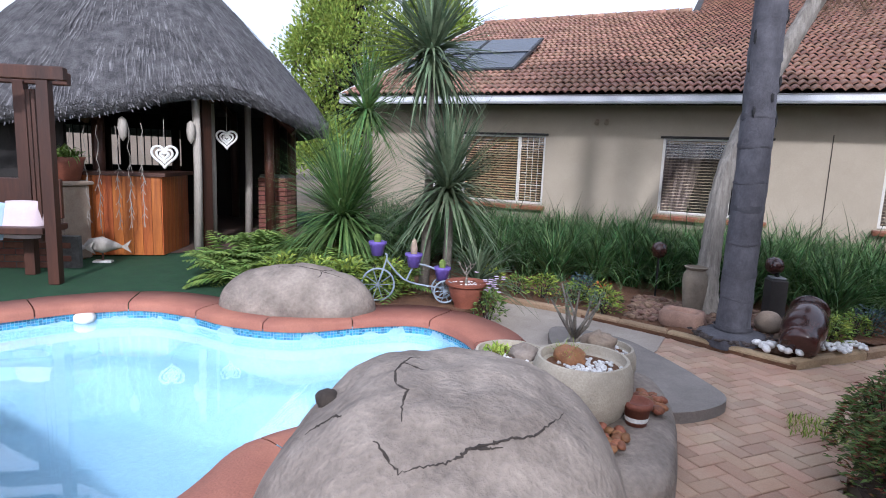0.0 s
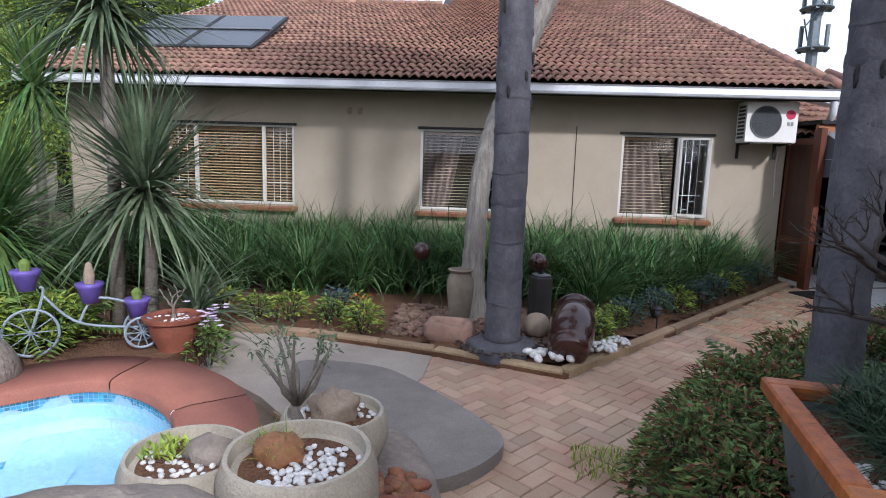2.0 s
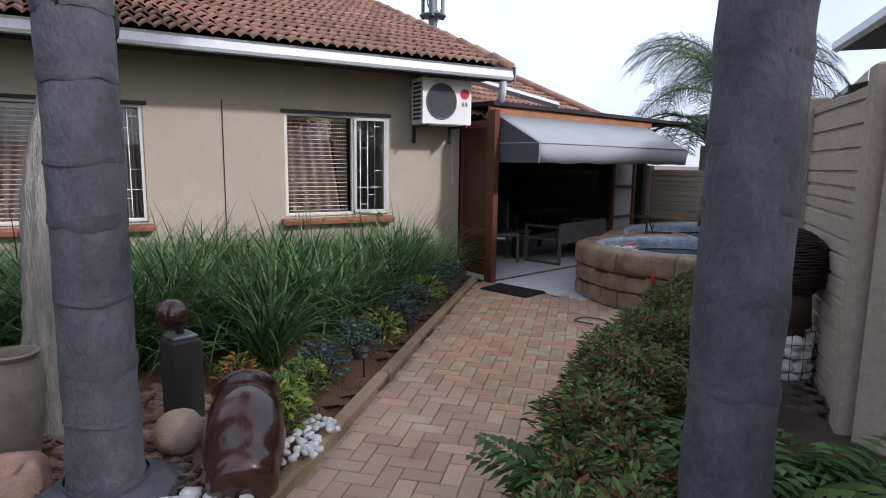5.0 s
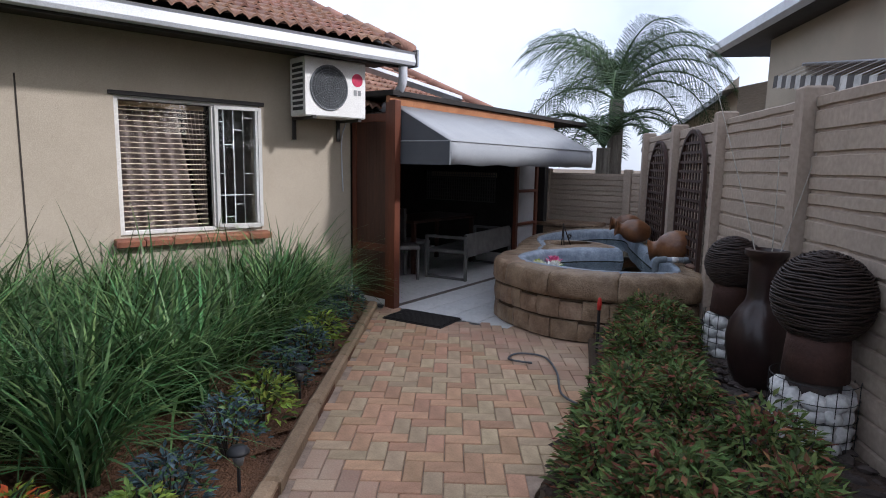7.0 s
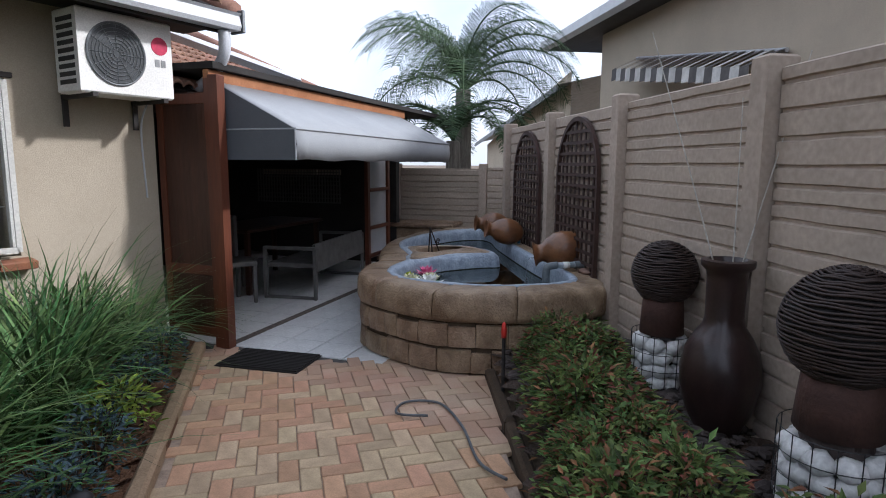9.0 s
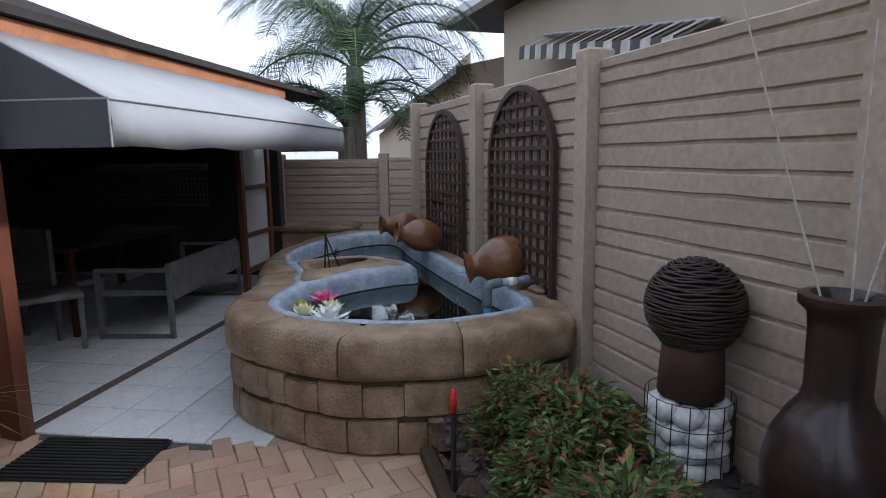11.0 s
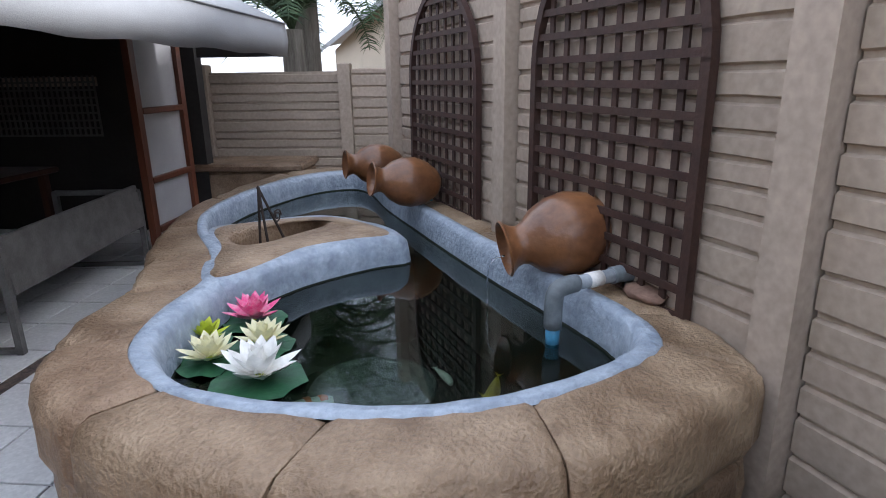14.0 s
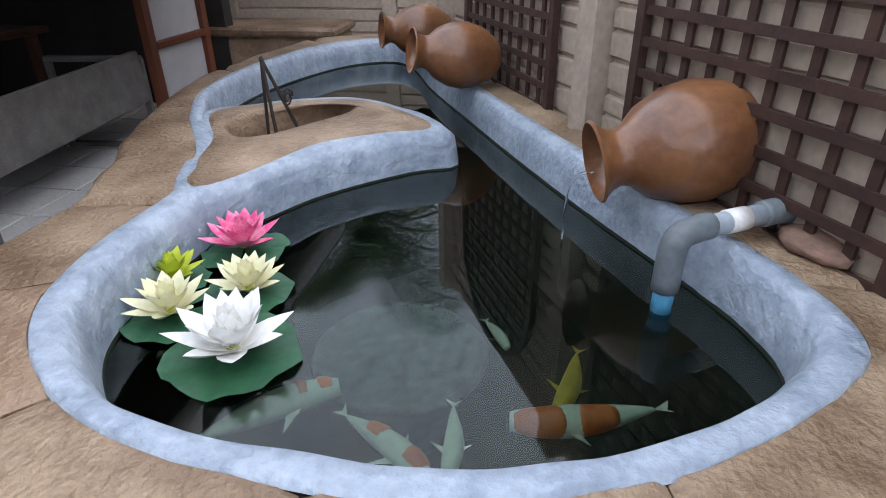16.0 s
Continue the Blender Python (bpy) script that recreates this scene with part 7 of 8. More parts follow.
for i in range(160):
    a = rq.uniform(0, 6.28)
    r = rq.uniform(0.2, 0.36)
    m = rockmesh((0.022, 0.014, 0.012), 0.4, rq.uniform(0, 50), 6, 4)
    o = Vector((1.84 + r * math.cos(a), 6.3 + r * math.sin(a), 0.10))
    bark.add([Vector(v) + o for v in m.v], m.f)
tagged(part("bark_chips", bark, DARKSTONE), "dark bark chips round the palm's foot", "bark chips", kind="stuff")
uv = thing("tall_urn", "tall sandy clay urn standing in the bed", "urn", pose(1.475, 6.86, 0.06) @ Matrix.Scale(0.72, 4))
smoothed(MB().lathe([(0.10, 0), (0.115, 0.05), (0.15, 0.3), (0.172, 0.52), (0.165, 0.62), (0.135, 0.68), (0.125, 0.70), (0.155, 0.725), (0.16, 0.74), (0.13, 0.745), (0.11, 0.7), (0.10, 0.6), (0.001, 0.5)], 32, wob=0.015), "urn_body", mat("olive_grey_clay", (0.27, 0.225, 0.17), 0.85, (0.19, 0.155, 0.115), 6, 90, 0.35), uv, 0.9)
tr = thing("stone_trough", "rough pinkish stone trough in front of the urn", "trough", pose(1.40, 6.5, 0.05, 0, 0, -10) @ Matrix.Scale(0.88, 4))
rings = []
for rx2, ry2, z in ((0.20, 0.15, 0.0), (0.235, 0.175, 0.05), (0.225, 0.165, 0.15), (0.205, 0.15, 0.185), (0.165, 0.105, 0.185), (0.145, 0.088, 0.16), (0.13, 0.08, 0.07), (0.01, 0.01, 0.065)):
    row = []
    for i in range(48):
        a = 2 * math.pi * i / 48
        k = 1 / (abs(math.cos(a)) ** 4 + abs(math.sin(a)) ** 4) ** 0.25
        w = 1 + 0.10 * noise.noise((math.cos(a) * 2, math.sin(a) * 2, z * 6)) + 0.04 * noise.noise((math.cos(a) * 7, math.sin(a) * 7, z * 20))
        row.append(Vector((rx2 * k * w * math.cos(a), ry2 * k * w * math.sin(a), z + (0.012 * noise.noise((a, rx2 * 9, 2)) if z > 0.1 else 0))))
    rings.append(row)
mb = banded(rings)
part("trough_body", mb, mat("pink_sandstone", (0.36, 0.225, 0.165), 0.9, (0.26, 0.16, 0.12), 7, 80, 0.5), tr, smooth=True)
bp2 = thing("tipped_pot", "dark maroon glazed pot lying tipped on white stones", "pot", Matrix.Translation((2.375, 6.17, 0.27)) @ Vector((0.20, 0.84, 0.42)).to_track_quat("Z", "Y").to_matrix().to_4x4() @ Matrix.Scale(0.88, 4))
smoothed(MB().lathe([(0.001, -0.31), (0.13, -0.31), (0.160, -0.285), (0.168, -0.20), (0.165, -0.165), (0.185, -0.13), (0.20, -0.02), (0.195, 0.12), (0.172, 0.20), (0.152, 0.235), (0.150, 0.255), (0.172, 0.275), (0.178, 0.30), (0.165, 0.318), (0.13, 0.31), (0.118, 0.26), (0.14, 0.1), (0.14, -0.1), (0.001, -0.2)], 40), "pot_body", BALLBROWN, bp2, 0.9)
# Flat black disc across the mouth paints the shade of the hollow
part("pot_dark", MB().lathe([(0.118, 0.262), (0.001, 0.262)], 24), RUBBER, bp2, "black disc that paints the shade in the pot's mouth")
pf = thing("dark_pillar", "dark timber pillar with a polished brown ball lamp", "pillar", pose(2.20, 6.95, 0.06))
part("pillar_shaft", MB().box((0, 0, 0.24), (0.155, 0.155, 0.48), rz=0.35, bev=0.012), FASCIA_DARK, pf)
part("pillar_cap", MB().box((0, 0, 0.492), (0.13, 0.13, 0.024), rz=0.35, bev=0.008), GREYMETAL, pf, "weathered grey cap")
part("ball_neck", MB().tube([(0, 0, 0.5), (-0.01, 0, 0.56)], 0.022, 8), BLACKMETAL, pf)
part("ball", MB().lathe([(0.001, -0.085), (0.05, -0.07), (0.085, -0.025), (0.092, 0.01), (0.07, 0.055), (0.03, 0.08), (0.001, 0.086)], 24, Matrix.Translation((-0.035, 0, 0.61)) @ Matrix.Rotation(radians(38), 4, "Y")), BALLBROWN, pf, "polished maroon ball", True)
tb = thing("tortoise_ornament", "domed clay tortoise shell ornament on a stand", "ornament", pose(2.14, 6.55, 0.06))
mb = rockmesh((0.115, 0.115, 0.11), 0.06, 2, 22, 14)
part("shell", mb, SANDCLAY, tb, smooth=True, at=pose(0, 0, 0.13))
part("stand", MB().lathe([(0.10, 0), (0.105, 0.03), (0.06, 0.05), (0.001, 0.05)], 18), DARKWOOD, tb)
bs = thing("ball_stake", "dark round ball on a garden stake among the leaves", "ornament", pose(1.05, 7.6, 0.05))
part("stake", MB().tube([(0, 0, 0), (0, 0, 0.5)], 0.012, 6), BLACKMETAL, bs)
part("ball", MB().lathe([(0.001, 0.48), (0.07, 0.51), (0.095, 0.58), (0.07, 0.65), (0.001, 0.68)], 18), BALLBROWN, bs, smooth=True)
for x in (-0.35, -0.1):
    ln = thing("wall_floodlight", "small beige twin floodlight under the eave", "lamp", pose(-0.05 + x * 0.6, HY - 0.02, 2.24), group="floodlights")
    part("lamp_head", MB().lathe([(0.015, 0), (0.034, 0.05), (0.038, 0.07), (0.001, 0.07)], 14, Matrix.Rotation(radians(110), 4, "X")), SANDCLAY, ln, smooth=True)
    part("bracket", MB().box((0, 0.0, 0.02), (0.05, 0.04, 0.04), bev=0.006), SANDCLAY, ln)

# air conditioner
ac = thing("air_conditioner", "white outdoor air conditioner unit bracketed to the house wall", "air conditioner", pose(5.45, HY - 0.27, 2.19))
part("casing", MB().box((0, 0, 0), (0.66, 0.29, 0.54), bev=0.012), WHITE, ac)
# Flat dark disc on the casing paints the shade behind the grille
part("fan_recess", MB().lathe([(0.20, 0.0), (0.20, 0.003), (0.001, 0.003)], 40, Matrix.Translation((-0.08, -0.1465, 0.0)) @ Matrix.Rotation(radians(90), 4, "X")), mat("fan_opening_shade", (0.05, 0.055, 0.06), 0.6, None, 8, 60, 0.0), ac, "dark disc painting the shade in the fan opening")
gl = part("fan_grille", MB().tube([(-0.08 + 0.198 * math.cos(a * math.pi / 20), -0.152, 0.205 * math.sin(a * math.pi / 20)) for a in range(41)], 0.007, 6), GREYMETAL, ac, "round grey fan grille")
for rr2 in range(1, 9):
    part("ring", MB().tube([(-0.08 + 0.024 * rr2 * math.cos(a * math.pi / 16), -0.153, 0.024 * rr2 * math.sin(a * math.pi / 16)) for a in range(33)], 0.0026, 4), GREYMETAL, gl)
for i in range(12):
    a = i * math.pi / 6
    part("spoke", MB().tube([(-0.08 + 0.03 * math.cos(a), -0.154, 0.03 * math.sin(a)), (-0.08 + 0.2 * math.cos(a), -0.154, 0.2 * math.sin(a))], 0.0024, 4), GREYMETAL, gl)
# Dark strips on the casing paint the shade inside the vent slots
for i in range(9):
    part("side_vent", MB().box((-0.3315, 0, 0.2 - 0.05 * i), (0.004, 0.2, 0.03), bev=0.001), mat("vent_slot_shade", (0.05, 0.05, 0.05), 0.6, None, 8, 60, 0.0) if i == 0 else bpy.data.materials["vent_slot_shade"], ac)
part("badge", MB().lathe([(0.062, 0), (0.062, 0.003), (0.001, 0.003)], 24, Matrix.Translation((0.235, -0.146, 0.10)) @ Matrix.Rotation(radians(90), 4, "X")), LOGO, ac, "round red badge")
part("badge_bar", MB().box((0.212, -0.148, -0.02), (0.034, 0.003, 0.05)), LOGOGREY, ac, "grey lettering bar")
part("badge_bar", MB().box((0.258, -0.148, -0.02), (0.034, 0.003, 0.05)), LOGOGREY, ac)
for x in (-0.25, 0.25):
    b = part("bracket", MB().box((x, 0.04, -0.28), (0.035, 0.42, 0.03)), FASCIA_DARK, ac, "dark wall bracket")
    part("bracket_leg", MB().box((x, 0.235, -0.38), (0.035, 0.02, 0.2)), FASCIA_DARK, b)
part("pipe", MB().tube(curve_loop([(0.30, 0.1, -0.25), (0.31, 0.2, -0.32), (0.30, 0.255, -0.5), (0.32, 0.26, -1.0)], 12, False), 0.008, 6), GUTTER, ac)

# ---- hedge, shrubs and the things by the boundary wall ----
nand = [clump_meshes(0.27, 0.45, 1900, 0.045, [BUSH, BUSH_R, BUSH], 70 + k) for k in range(4)]
hedge = [(6.35, 7.2), (6.15, 6.95), (5.9, 6.98), (5.72, 6.7), (5.5, 6.72), (5.3, 6.45), (5.05, 6.52), (4.9, 6.2), (4.65, 6.32), (4.5, 5.98), (4.25, 6.12), (4.1, 5.78), (3.9, 5.86), (3.72, 5.5), (3.5, 5.45), (3.35, 5.15), (3.15, 5.2), (3.05, 4.85), (2.85, 4.9), (2.75, 4.55), (4.3, 5.5), (4.7, 5.75)]
for k, (x, y) in enumerate(hedge):
    sc = 1.0 + 0.12 * math.sin(k * 1.9)
    place_clump("nandina_shrub", "green and bronze nandina shrub in the hedge by the path", "shrub", "nandina hedge", nand[k % 4], Matrix.Translation((x + 0.13, y - 0.14, 0.08)) @ Matrix.Rotation(k * 1.3, 4, "Z") @ Matrix.Scale(sc, 4))


def fern_mesh(n, ln, seed, material):
    rq = random.Random(seed)
    mb = MB()
    for i in range(n):
        h = rq.uniform(0, 6.283)
        L = rq.uniform(*ln)
        rise, dr2 = rq.uniform(0.5, 1.25), rq.uniform(0.9, 1.7)
        p, a = Vector((0, 0, 0.02)), rise
        hd = Vector((math.cos(h), math.sin(h), 0))
        sd = Vector((-hd.y, hd.x, 0))
        st = 14
        for k in range(st):
            u = k / st
            t = hd * math.cos(a) + Vector((0, 0, math.sin(a)))
            w = L * 0.28 * math.sin(math.pi * (0.12 + 0.86 * u))
            for s in (-1, 1):
                mb.leaf(p, sd * s + t * 0.45 + Vector((0, 0, -0.15)), (0, 0, 1), w, L / st * 0.95)
            p = p + t * (L / st)
            a -= dr2 / st
    return mb.mesh("fronds", material)


FERN_D = leaf_mat("dark_fern_frond", (0.12, 0.20, 0.06), (0.05, 0.10, 0.032), vary=0.4)
fernd = [fern_mesh(18, (0.4, 0.6), 190 + k, FERN_D) for k in range(2)]
fernm = [fern_mesh(20, (0.4, 0.65), 90 + k, BUSH if k == 2 else FERN) for k in range(3)]
for k, (x, y, sc) in enumerate(((3.35, 4.95, 0.9), (3.62, 4.85, 1.0), (3.75, 5.1, 0.9), (3.2, 4.1, 1.1), (3.55, 4.25, 1.0), (3.0, 4.4, 0.9), (2.95, 3.95, 1.0), (4.0, 4.75, 1.1), (3.30, 5.02, 1.0), (4.0, 4.5, 1.1), (3.75, 4.6, 1.1))):
    t = thing("fern", "feathery green fern at the foot of the palm", "fern", Matrix.Translation((x, y, 0.14)) @ Matrix.Rotation(k, 4, "Z") @ Matrix.Scale(sc, 4), group="ferns round the palm")
    part("fronds", fernd[k % 2], None, t)
# trough planter beside the path
tp2 = thing("trough_planter", "grey tapered planter with an orange timber rim", "planter", pose(2.985, 3.22, 0.06, 0, 0, -12))
mb = MB()
vs = []
for z, f in ((0, 0.72), (0.71, 1.0)):
    vs += [(-0.42 * f, -0.34 * f, z), (0.42 * f, -0.34 * f, z), (0.42 * f, 0.34 * f, z), (-0.42 * f, 0.34 * f, z)]
part("planter_body", mb.add(vs, [(0, 3, 2, 1), (0, 1, 5, 4), (1, 2, 6, 5), (2, 3, 7, 6), (3, 0, 4, 7)]), GREYMETAL, tp2, "grey planter body")
for x, y, sx, sy in ((0, -0.37, 0.93, 0.07), (0, 0.37, 0.93, 0.07), (-0.43, 0, 0.07, 0.67), (0.43, 0, 0.07, 0.67)):
    part("rim_board", MB().box((x, y, 0.735), (sx, sy, 0.055), bev=0.008), ORANGEWOOD, tp2, "orange timber rim board")
part("planter_soil", MB().box((0, 0, 0.675), (0.76, 0.6, 0.04)), SOIL, tp2)
pebbles(tp2, -0.22, -0.2, 0.70, 0.16, 40, 0.018, WHITESTONE, 77)
mb = strap_clump(4200, (0.16, 0.34), 0.0075, 55, (0.5, 1.5), (0.8, 2.4), 0.31)
part("grass_leaves", mb, GRASSDARK, tp2, "fine dark green grassy leaves", at=pose(0.06, 0.04, 0.69))
bl2 = clump_meshes(0.33, 0.53, 2600, 0.042, [BUSH, BUSH_R, BUSH], 81)
for x, y in ((2.40, 3.98), (2.6, 4.3), (2.42, 3.62), (2.62, 3.85), (2.9, 4.2)):
    place_clump("nandina_shrub", "bronze-tipped nandina shrub beside the planter", "shrub", "nandina hedge", bl2, Matrix.Translation((x + 0.14, y, 0.05)) @ Matrix.Rotation(x * 5, 4, "Z"))
gt = thing("lawn_tuft", "small patch of bright green grass at the path edge", "grass", pose(2.3, 4.55, 0.01))
part("grass", strap_clump(260, (0.04, 0.085), 0.007, 57, (0.8, 1.5), (0.2, 1.0), 0.17), LIME, gt)
def twig(mb, p, d, L, r, depth, rq):
    q = p + d * L
    mid = p.lerp(q, 0.5) + Vector((rq.uniform(-0.06, 0.06), rq.uniform(-0.06, 0.06), rq.uniform(-0.03, 0.03))) * L * 2
    mb.tube([p, mid, q], [r, r * 0.85, r * 0.65], 5)
    if depth:
        for k in range(rq.choice((2, 2, 3))):
            nd = (d + Vector((rq.uniform(-0.8, 0.8), rq.uniform(-0.8, 0.8), rq.uniform(-0.35, 0.6)))).normalized()
            twig(mb, q, nd, L * rq.uniform(0.6, 0.85), r * 0.6, depth - 1, rq)


tw = thing("bare_bonsai", "dark bare twisted bonsai tree growing in the planter", "bonsai", pose(3.0, 3.30, 0.74))
part("trunk", MB().tube(curve_loop([(0, 0, -0.05), (-0.05, -0.02, 0.12), (-0.17, -0.03, 0.25), (-0.22, -0.10, 0.40), (-0.33, -0.13, 0.52)], 22, False), [0.040 - 0.0011 * q for q in range(22)], 10), TWIG, tw, "thick dark twisted trunk", True)
for q, (p, d) in enumerate((((-0.33, -0.13, 0.52), (-0.8, -0.25, 0.35)), ((-0.33, -0.13, 0.52), (-0.3, 0.5, 0.5)), ((-0.24, -0.10, 0.42), (-0.7, 0.1, -0.05)), ((-0.20, -0.06, 0.34), (0.3, -0.5, 0.6)), ((-0.27, -0.11, 0.46), (0.5, 0.3, 0.6)))):
    mb = MB()
    twig(mb, Vector(p), Vector(d).normalized(), 0.105, 0.013, 5, random.Random(14 + q))
    part("branch", mb, TWIG, tw, smooth=True)
lp3 = thing("globe_lamp", "white glass globe garden lamp on a short post", "lamp", pose(3.44, 4.0, 0.06) @ Matrix.Scale(0.82, 4))
part("lamp_post", MB().tube([(0, 0, 0), (0, 0, 0.52)], 0.03, 10), BLACKMETAL, lp3, smooth=True)
part("globe", MB().lathe([(0.05, 0.50)] + [(0.125 * math.sin(a * math.pi / 14), 0.63 - 0.125 * math.cos(a * math.pi / 14)) for a in range(2, 14)] + [(0.001, 0.755)], 28), mat("milky_globe", (0.8, 0.8, 0.8), 0.3, (0.76, 0.76, 0.77), 4, 40, 0.0), lp3, "white globe", True)


def gabion_ball(p, r, gr, gh, label, seed):
    """A caged column of white stones under a brown collar, with a woven ball on top."""
    rq = random.Random(seed)
    t = thing("wicker_ball_pillar", label, "garden ornament", pose(*p), group="wicker ball pillars")
    ms = [rockmesh((0.062, 0.046, 0.042), 0.28, seed * 7 + k, 10, 7).mesh("white_stone", WHITESTONE, True) for k in range(4)]
    part("core", MB().lathe([(gr - 0.05, 0), (gr - 0.05, gh), (0.001, gh)], 16), DARKSTONE, t)
    z = 0.035
    while z < gh - 0.02:
        n = int(2 * math.pi * gr / 0.098)
        for i in range(n):
            a = 2 * math.pi * (i + 0.5 * (int(z * 100) % 2)) / n + rq.uniform(-0.1, 0.1)
            part("white_stone", rq.choice(ms), None, t, at=pose((gr - 0.03) * math.cos(a), (gr - 0.03) * math.sin(a), z + rq.uniform(-0.01, 0.01), rq.uniform(-30, 30), rq.uniform(-30, 30), math.degrees(a) + 90 + rq.uniform(-20, 20)))
        z += 0.072
    cage = MB()
    for i in range(16):
        a = 2 * math.pi * i / 16
        cage.tube([((gr + 0.02) * math.cos(a), (gr + 0.02) * math.sin(a), 0), ((gr + 0.02) * math.cos(a), (gr + 0.02) * math.sin(a), gh)], 0.002, 4)
    for k in range(5):
        z = gh * k / 4
        cage.tube([((gr + 0.02) * math.cos(a * math.pi / 12), (gr + 0.02) * math.sin(a * math.pi / 12), z) for a in range(25)], 0.002, 4)
    part("wire_cage", cage, BLACKMETAL, t, "thin wire cage")
    part("collar", MB().lathe([(gr * 0.86, gh), (gr * 0.80, gh + 0.14), (gr * 0.75, gh + 0.22), (0.001, gh + 0.22)], 20, wob=0.05), mat("red_brown_log", (0.085, 0.04, 0.03), 0.8, None, 8, 60, 0.4) if seed == 1 else bpy.data.materials["red_brown_log"], t, "dark brown log collar", True)
    zc = gh + 0.16 + r
    part("ball_core", MB().lathe([(max(0.001, (r - 0.012) * math.sin(a * math.pi / 16)), zc - (r - 0.012) * math.cos(a * math.pi / 16)) for a in range(17)], 28), RUBBER, t, smooth=True)
    mb = MB()
    nring = 46
    for k in range(1, nring):
        th = math.pi * k / nring
        ph = rq.uniform(0, 6)
        tl = rq.uniform(-0.025, 0.025)
        mb.tube([Vector((r * math.sin(th) * math.cos(a * math.pi / 20), r * math.sin(th) * math.sin(a * math.pi / 20), zc - r * math.cos(th) + 0.003 * math.sin(a * 0.9 + ph) + tl * r * math.sin(th) * math.cos(a * math.pi / 20))) for a in range(41)], 0.0055, 5, False)
    part("woven_canes", mb, WICKER, t, "woven dark cane", True)


gabion_ball((6.42, 6.42, 0.16), 0.175, 0.14, 0.38, "dark woven ball on a log collar over caged white stones", 1)
gabion_ball((5.44, 5.62, 0.22), 0.21, 0.165, 0.33, "larger dark woven ball over caged white stones by the wall", 2)
va = thing("tall_vase", "tall dark brown glazed vase by the boundary wall", "vase", pose(5.97, 6.06, 0.21) @ Matrix.Diagonal((0.82, 0.82, 0.90, 1.0)))
smoothed(MB().lathe([(0.115, 0), (0.125, 0.03), (0.18, 0.14), (0.215, 0.28), (0.218, 0.36), (0.195, 0.46), (0.15, 0.54), (0.112, 0.59), (0.102, 0.63), (0.104, 0.82), (0.11, 0.87), (0.14, 0.895), (0.14, 0.925), (0.105, 0.93), (0.085, 0.9), (0.085, 0.7), (0.001, 0.6)], 40, wob=0.01), "vase_body", VASEDARK, va, 0.9)
for k, (a, b) in enumerate((((5.96, 6.08, 0.9), (5.93, 6.44, 2.07)), ((5.99, 6.04, 0.9), (5.97, 6.05, 1.76)), ((6.0, 6.03, 0.9), (6.05, 5.81, 1.95)))):
    rd = thing("pale_reed", "thin pale reed standing in the vase", "reed", group="reeds in the vase")
    part("reed_stem", MB().tube([a, Vector(a).lerp(Vector(b), 0.5) + Vector((0.01, 0, 0)), b], [0.004, 0.003, 0.002], 5), ROPE, rd)
chips = MB()
rq = random.Random(77)
cnt = 0
while cnt < 900:
    s = rq.uniform(-3.3, -0.3)
    nn2 = rq.uniform(0.08, 0.95)
    p = fence_at(s, nn2)
    if not inside(p.x, p.y, shrub_poly):
        cnt += 1
        continue
    sz = rq.uniform(0.02, 0.055)
    m = rockmesh((sz, sz * 0.7, sz * 0.35), 0.4, rq.uniform(0, 90), 6, 4)
    o = Vector((p.x, p.y, 0.165 + sz * 0.2 + 0.075 * max(0.0, min(1.0, (1.0 - nn2) / 0.4)) * max(0.0, min(1.0, (-0.9 - s) / 0.3))))
    rt = Matrix.Rotation(rq.uniform(0, 6.28), 3, "Z") @ Matrix.Rotation(rq.uniform(-0.4, 0.4), 3, "X")
    chips.add([rt @ Vector(v) + o for v in m.v], m.f)
    cnt += 1
tagged(part("slate_chips", chips, DARKSTONE), "dark brown stone chips covering the bed by the wall", "stone chips", kind="stuff")
lg = thing("dark_log", "dark rotting log lying by the boundary wall", "log", pose(6.9, 6.72, 0.2))
part("log_body", MB().tube([(-0.25, -0.2, 0.03), (0, 0, 0.05), (0.18, 0.16, 0.04)], [0.05, 0.07, 0.05], 10), TWIG, lg, smooth=True)
hs = thing("garden_hose", "grey garden hose lying on the pavers", "hose")
part("hose_run", MB().tube(curve_loop([(5.35, 6.85, 0.03), (5.45, 7.05, 0.015), (5.75, 7.32, 0.015), (5.95, 7.6, 0.015), (5.85, 7.78, 0.015), (5.68, 7.72, 0.02), (5.75, 7.55, 0.02)], 40, False), 0.008, 8), BLUEHOSE, hs, smooth=True)
h2 = thing("garden_hose", "blue-grey hose lying beside the planter", "hose")
part("hose_run", MB().tube(curve_loop([(2.6, 2.9, 0.05), (2.35, 2.95, 0.03), (2.1, 2.9, 0.015), (1.95, 2.95, 0.015), (2.15, 3.1, 0.03), (2.5, 3.2, 0.06)], 30, False), 0.012, 8), BLUEHOSE, h2, smooth=True)
sl = thing("solar_stake", "small red and black solar stake in the hedge", "garden light", pose(6.22, 7.3, 0.05))
part("stake", MB().tube([(0, 0, 0), (0, 0, 0.36)], 0.012, 8), BLACKMETAL, sl)
part("red_tip", MB().lathe([(0.016, 0.36), (0.018, 0.40), (0.012, 0.45), (0.001, 0.46)], 12), REDPLASTIC, sl, "red plastic tip", True)
mt = thing("door_mat", "dark ribbed rubber door mat at the patio edge", "door mat", Matrix.Translation((5.95, 9.1, 0.006)) @ Matrix.Rotation(radians(-72), 4, "Z"))
part("mat_base", MB().box((0, 0, 0), (0.66, 0.40, 0.010), bev=0.003), RUBBER, mt)
for i in range(13):
    part("rib", MB().box((0, -0.18 + 0.03 * i, 0.010), (0.64, 0.018, 0.012), bev=0.003), RUBBER, mt)

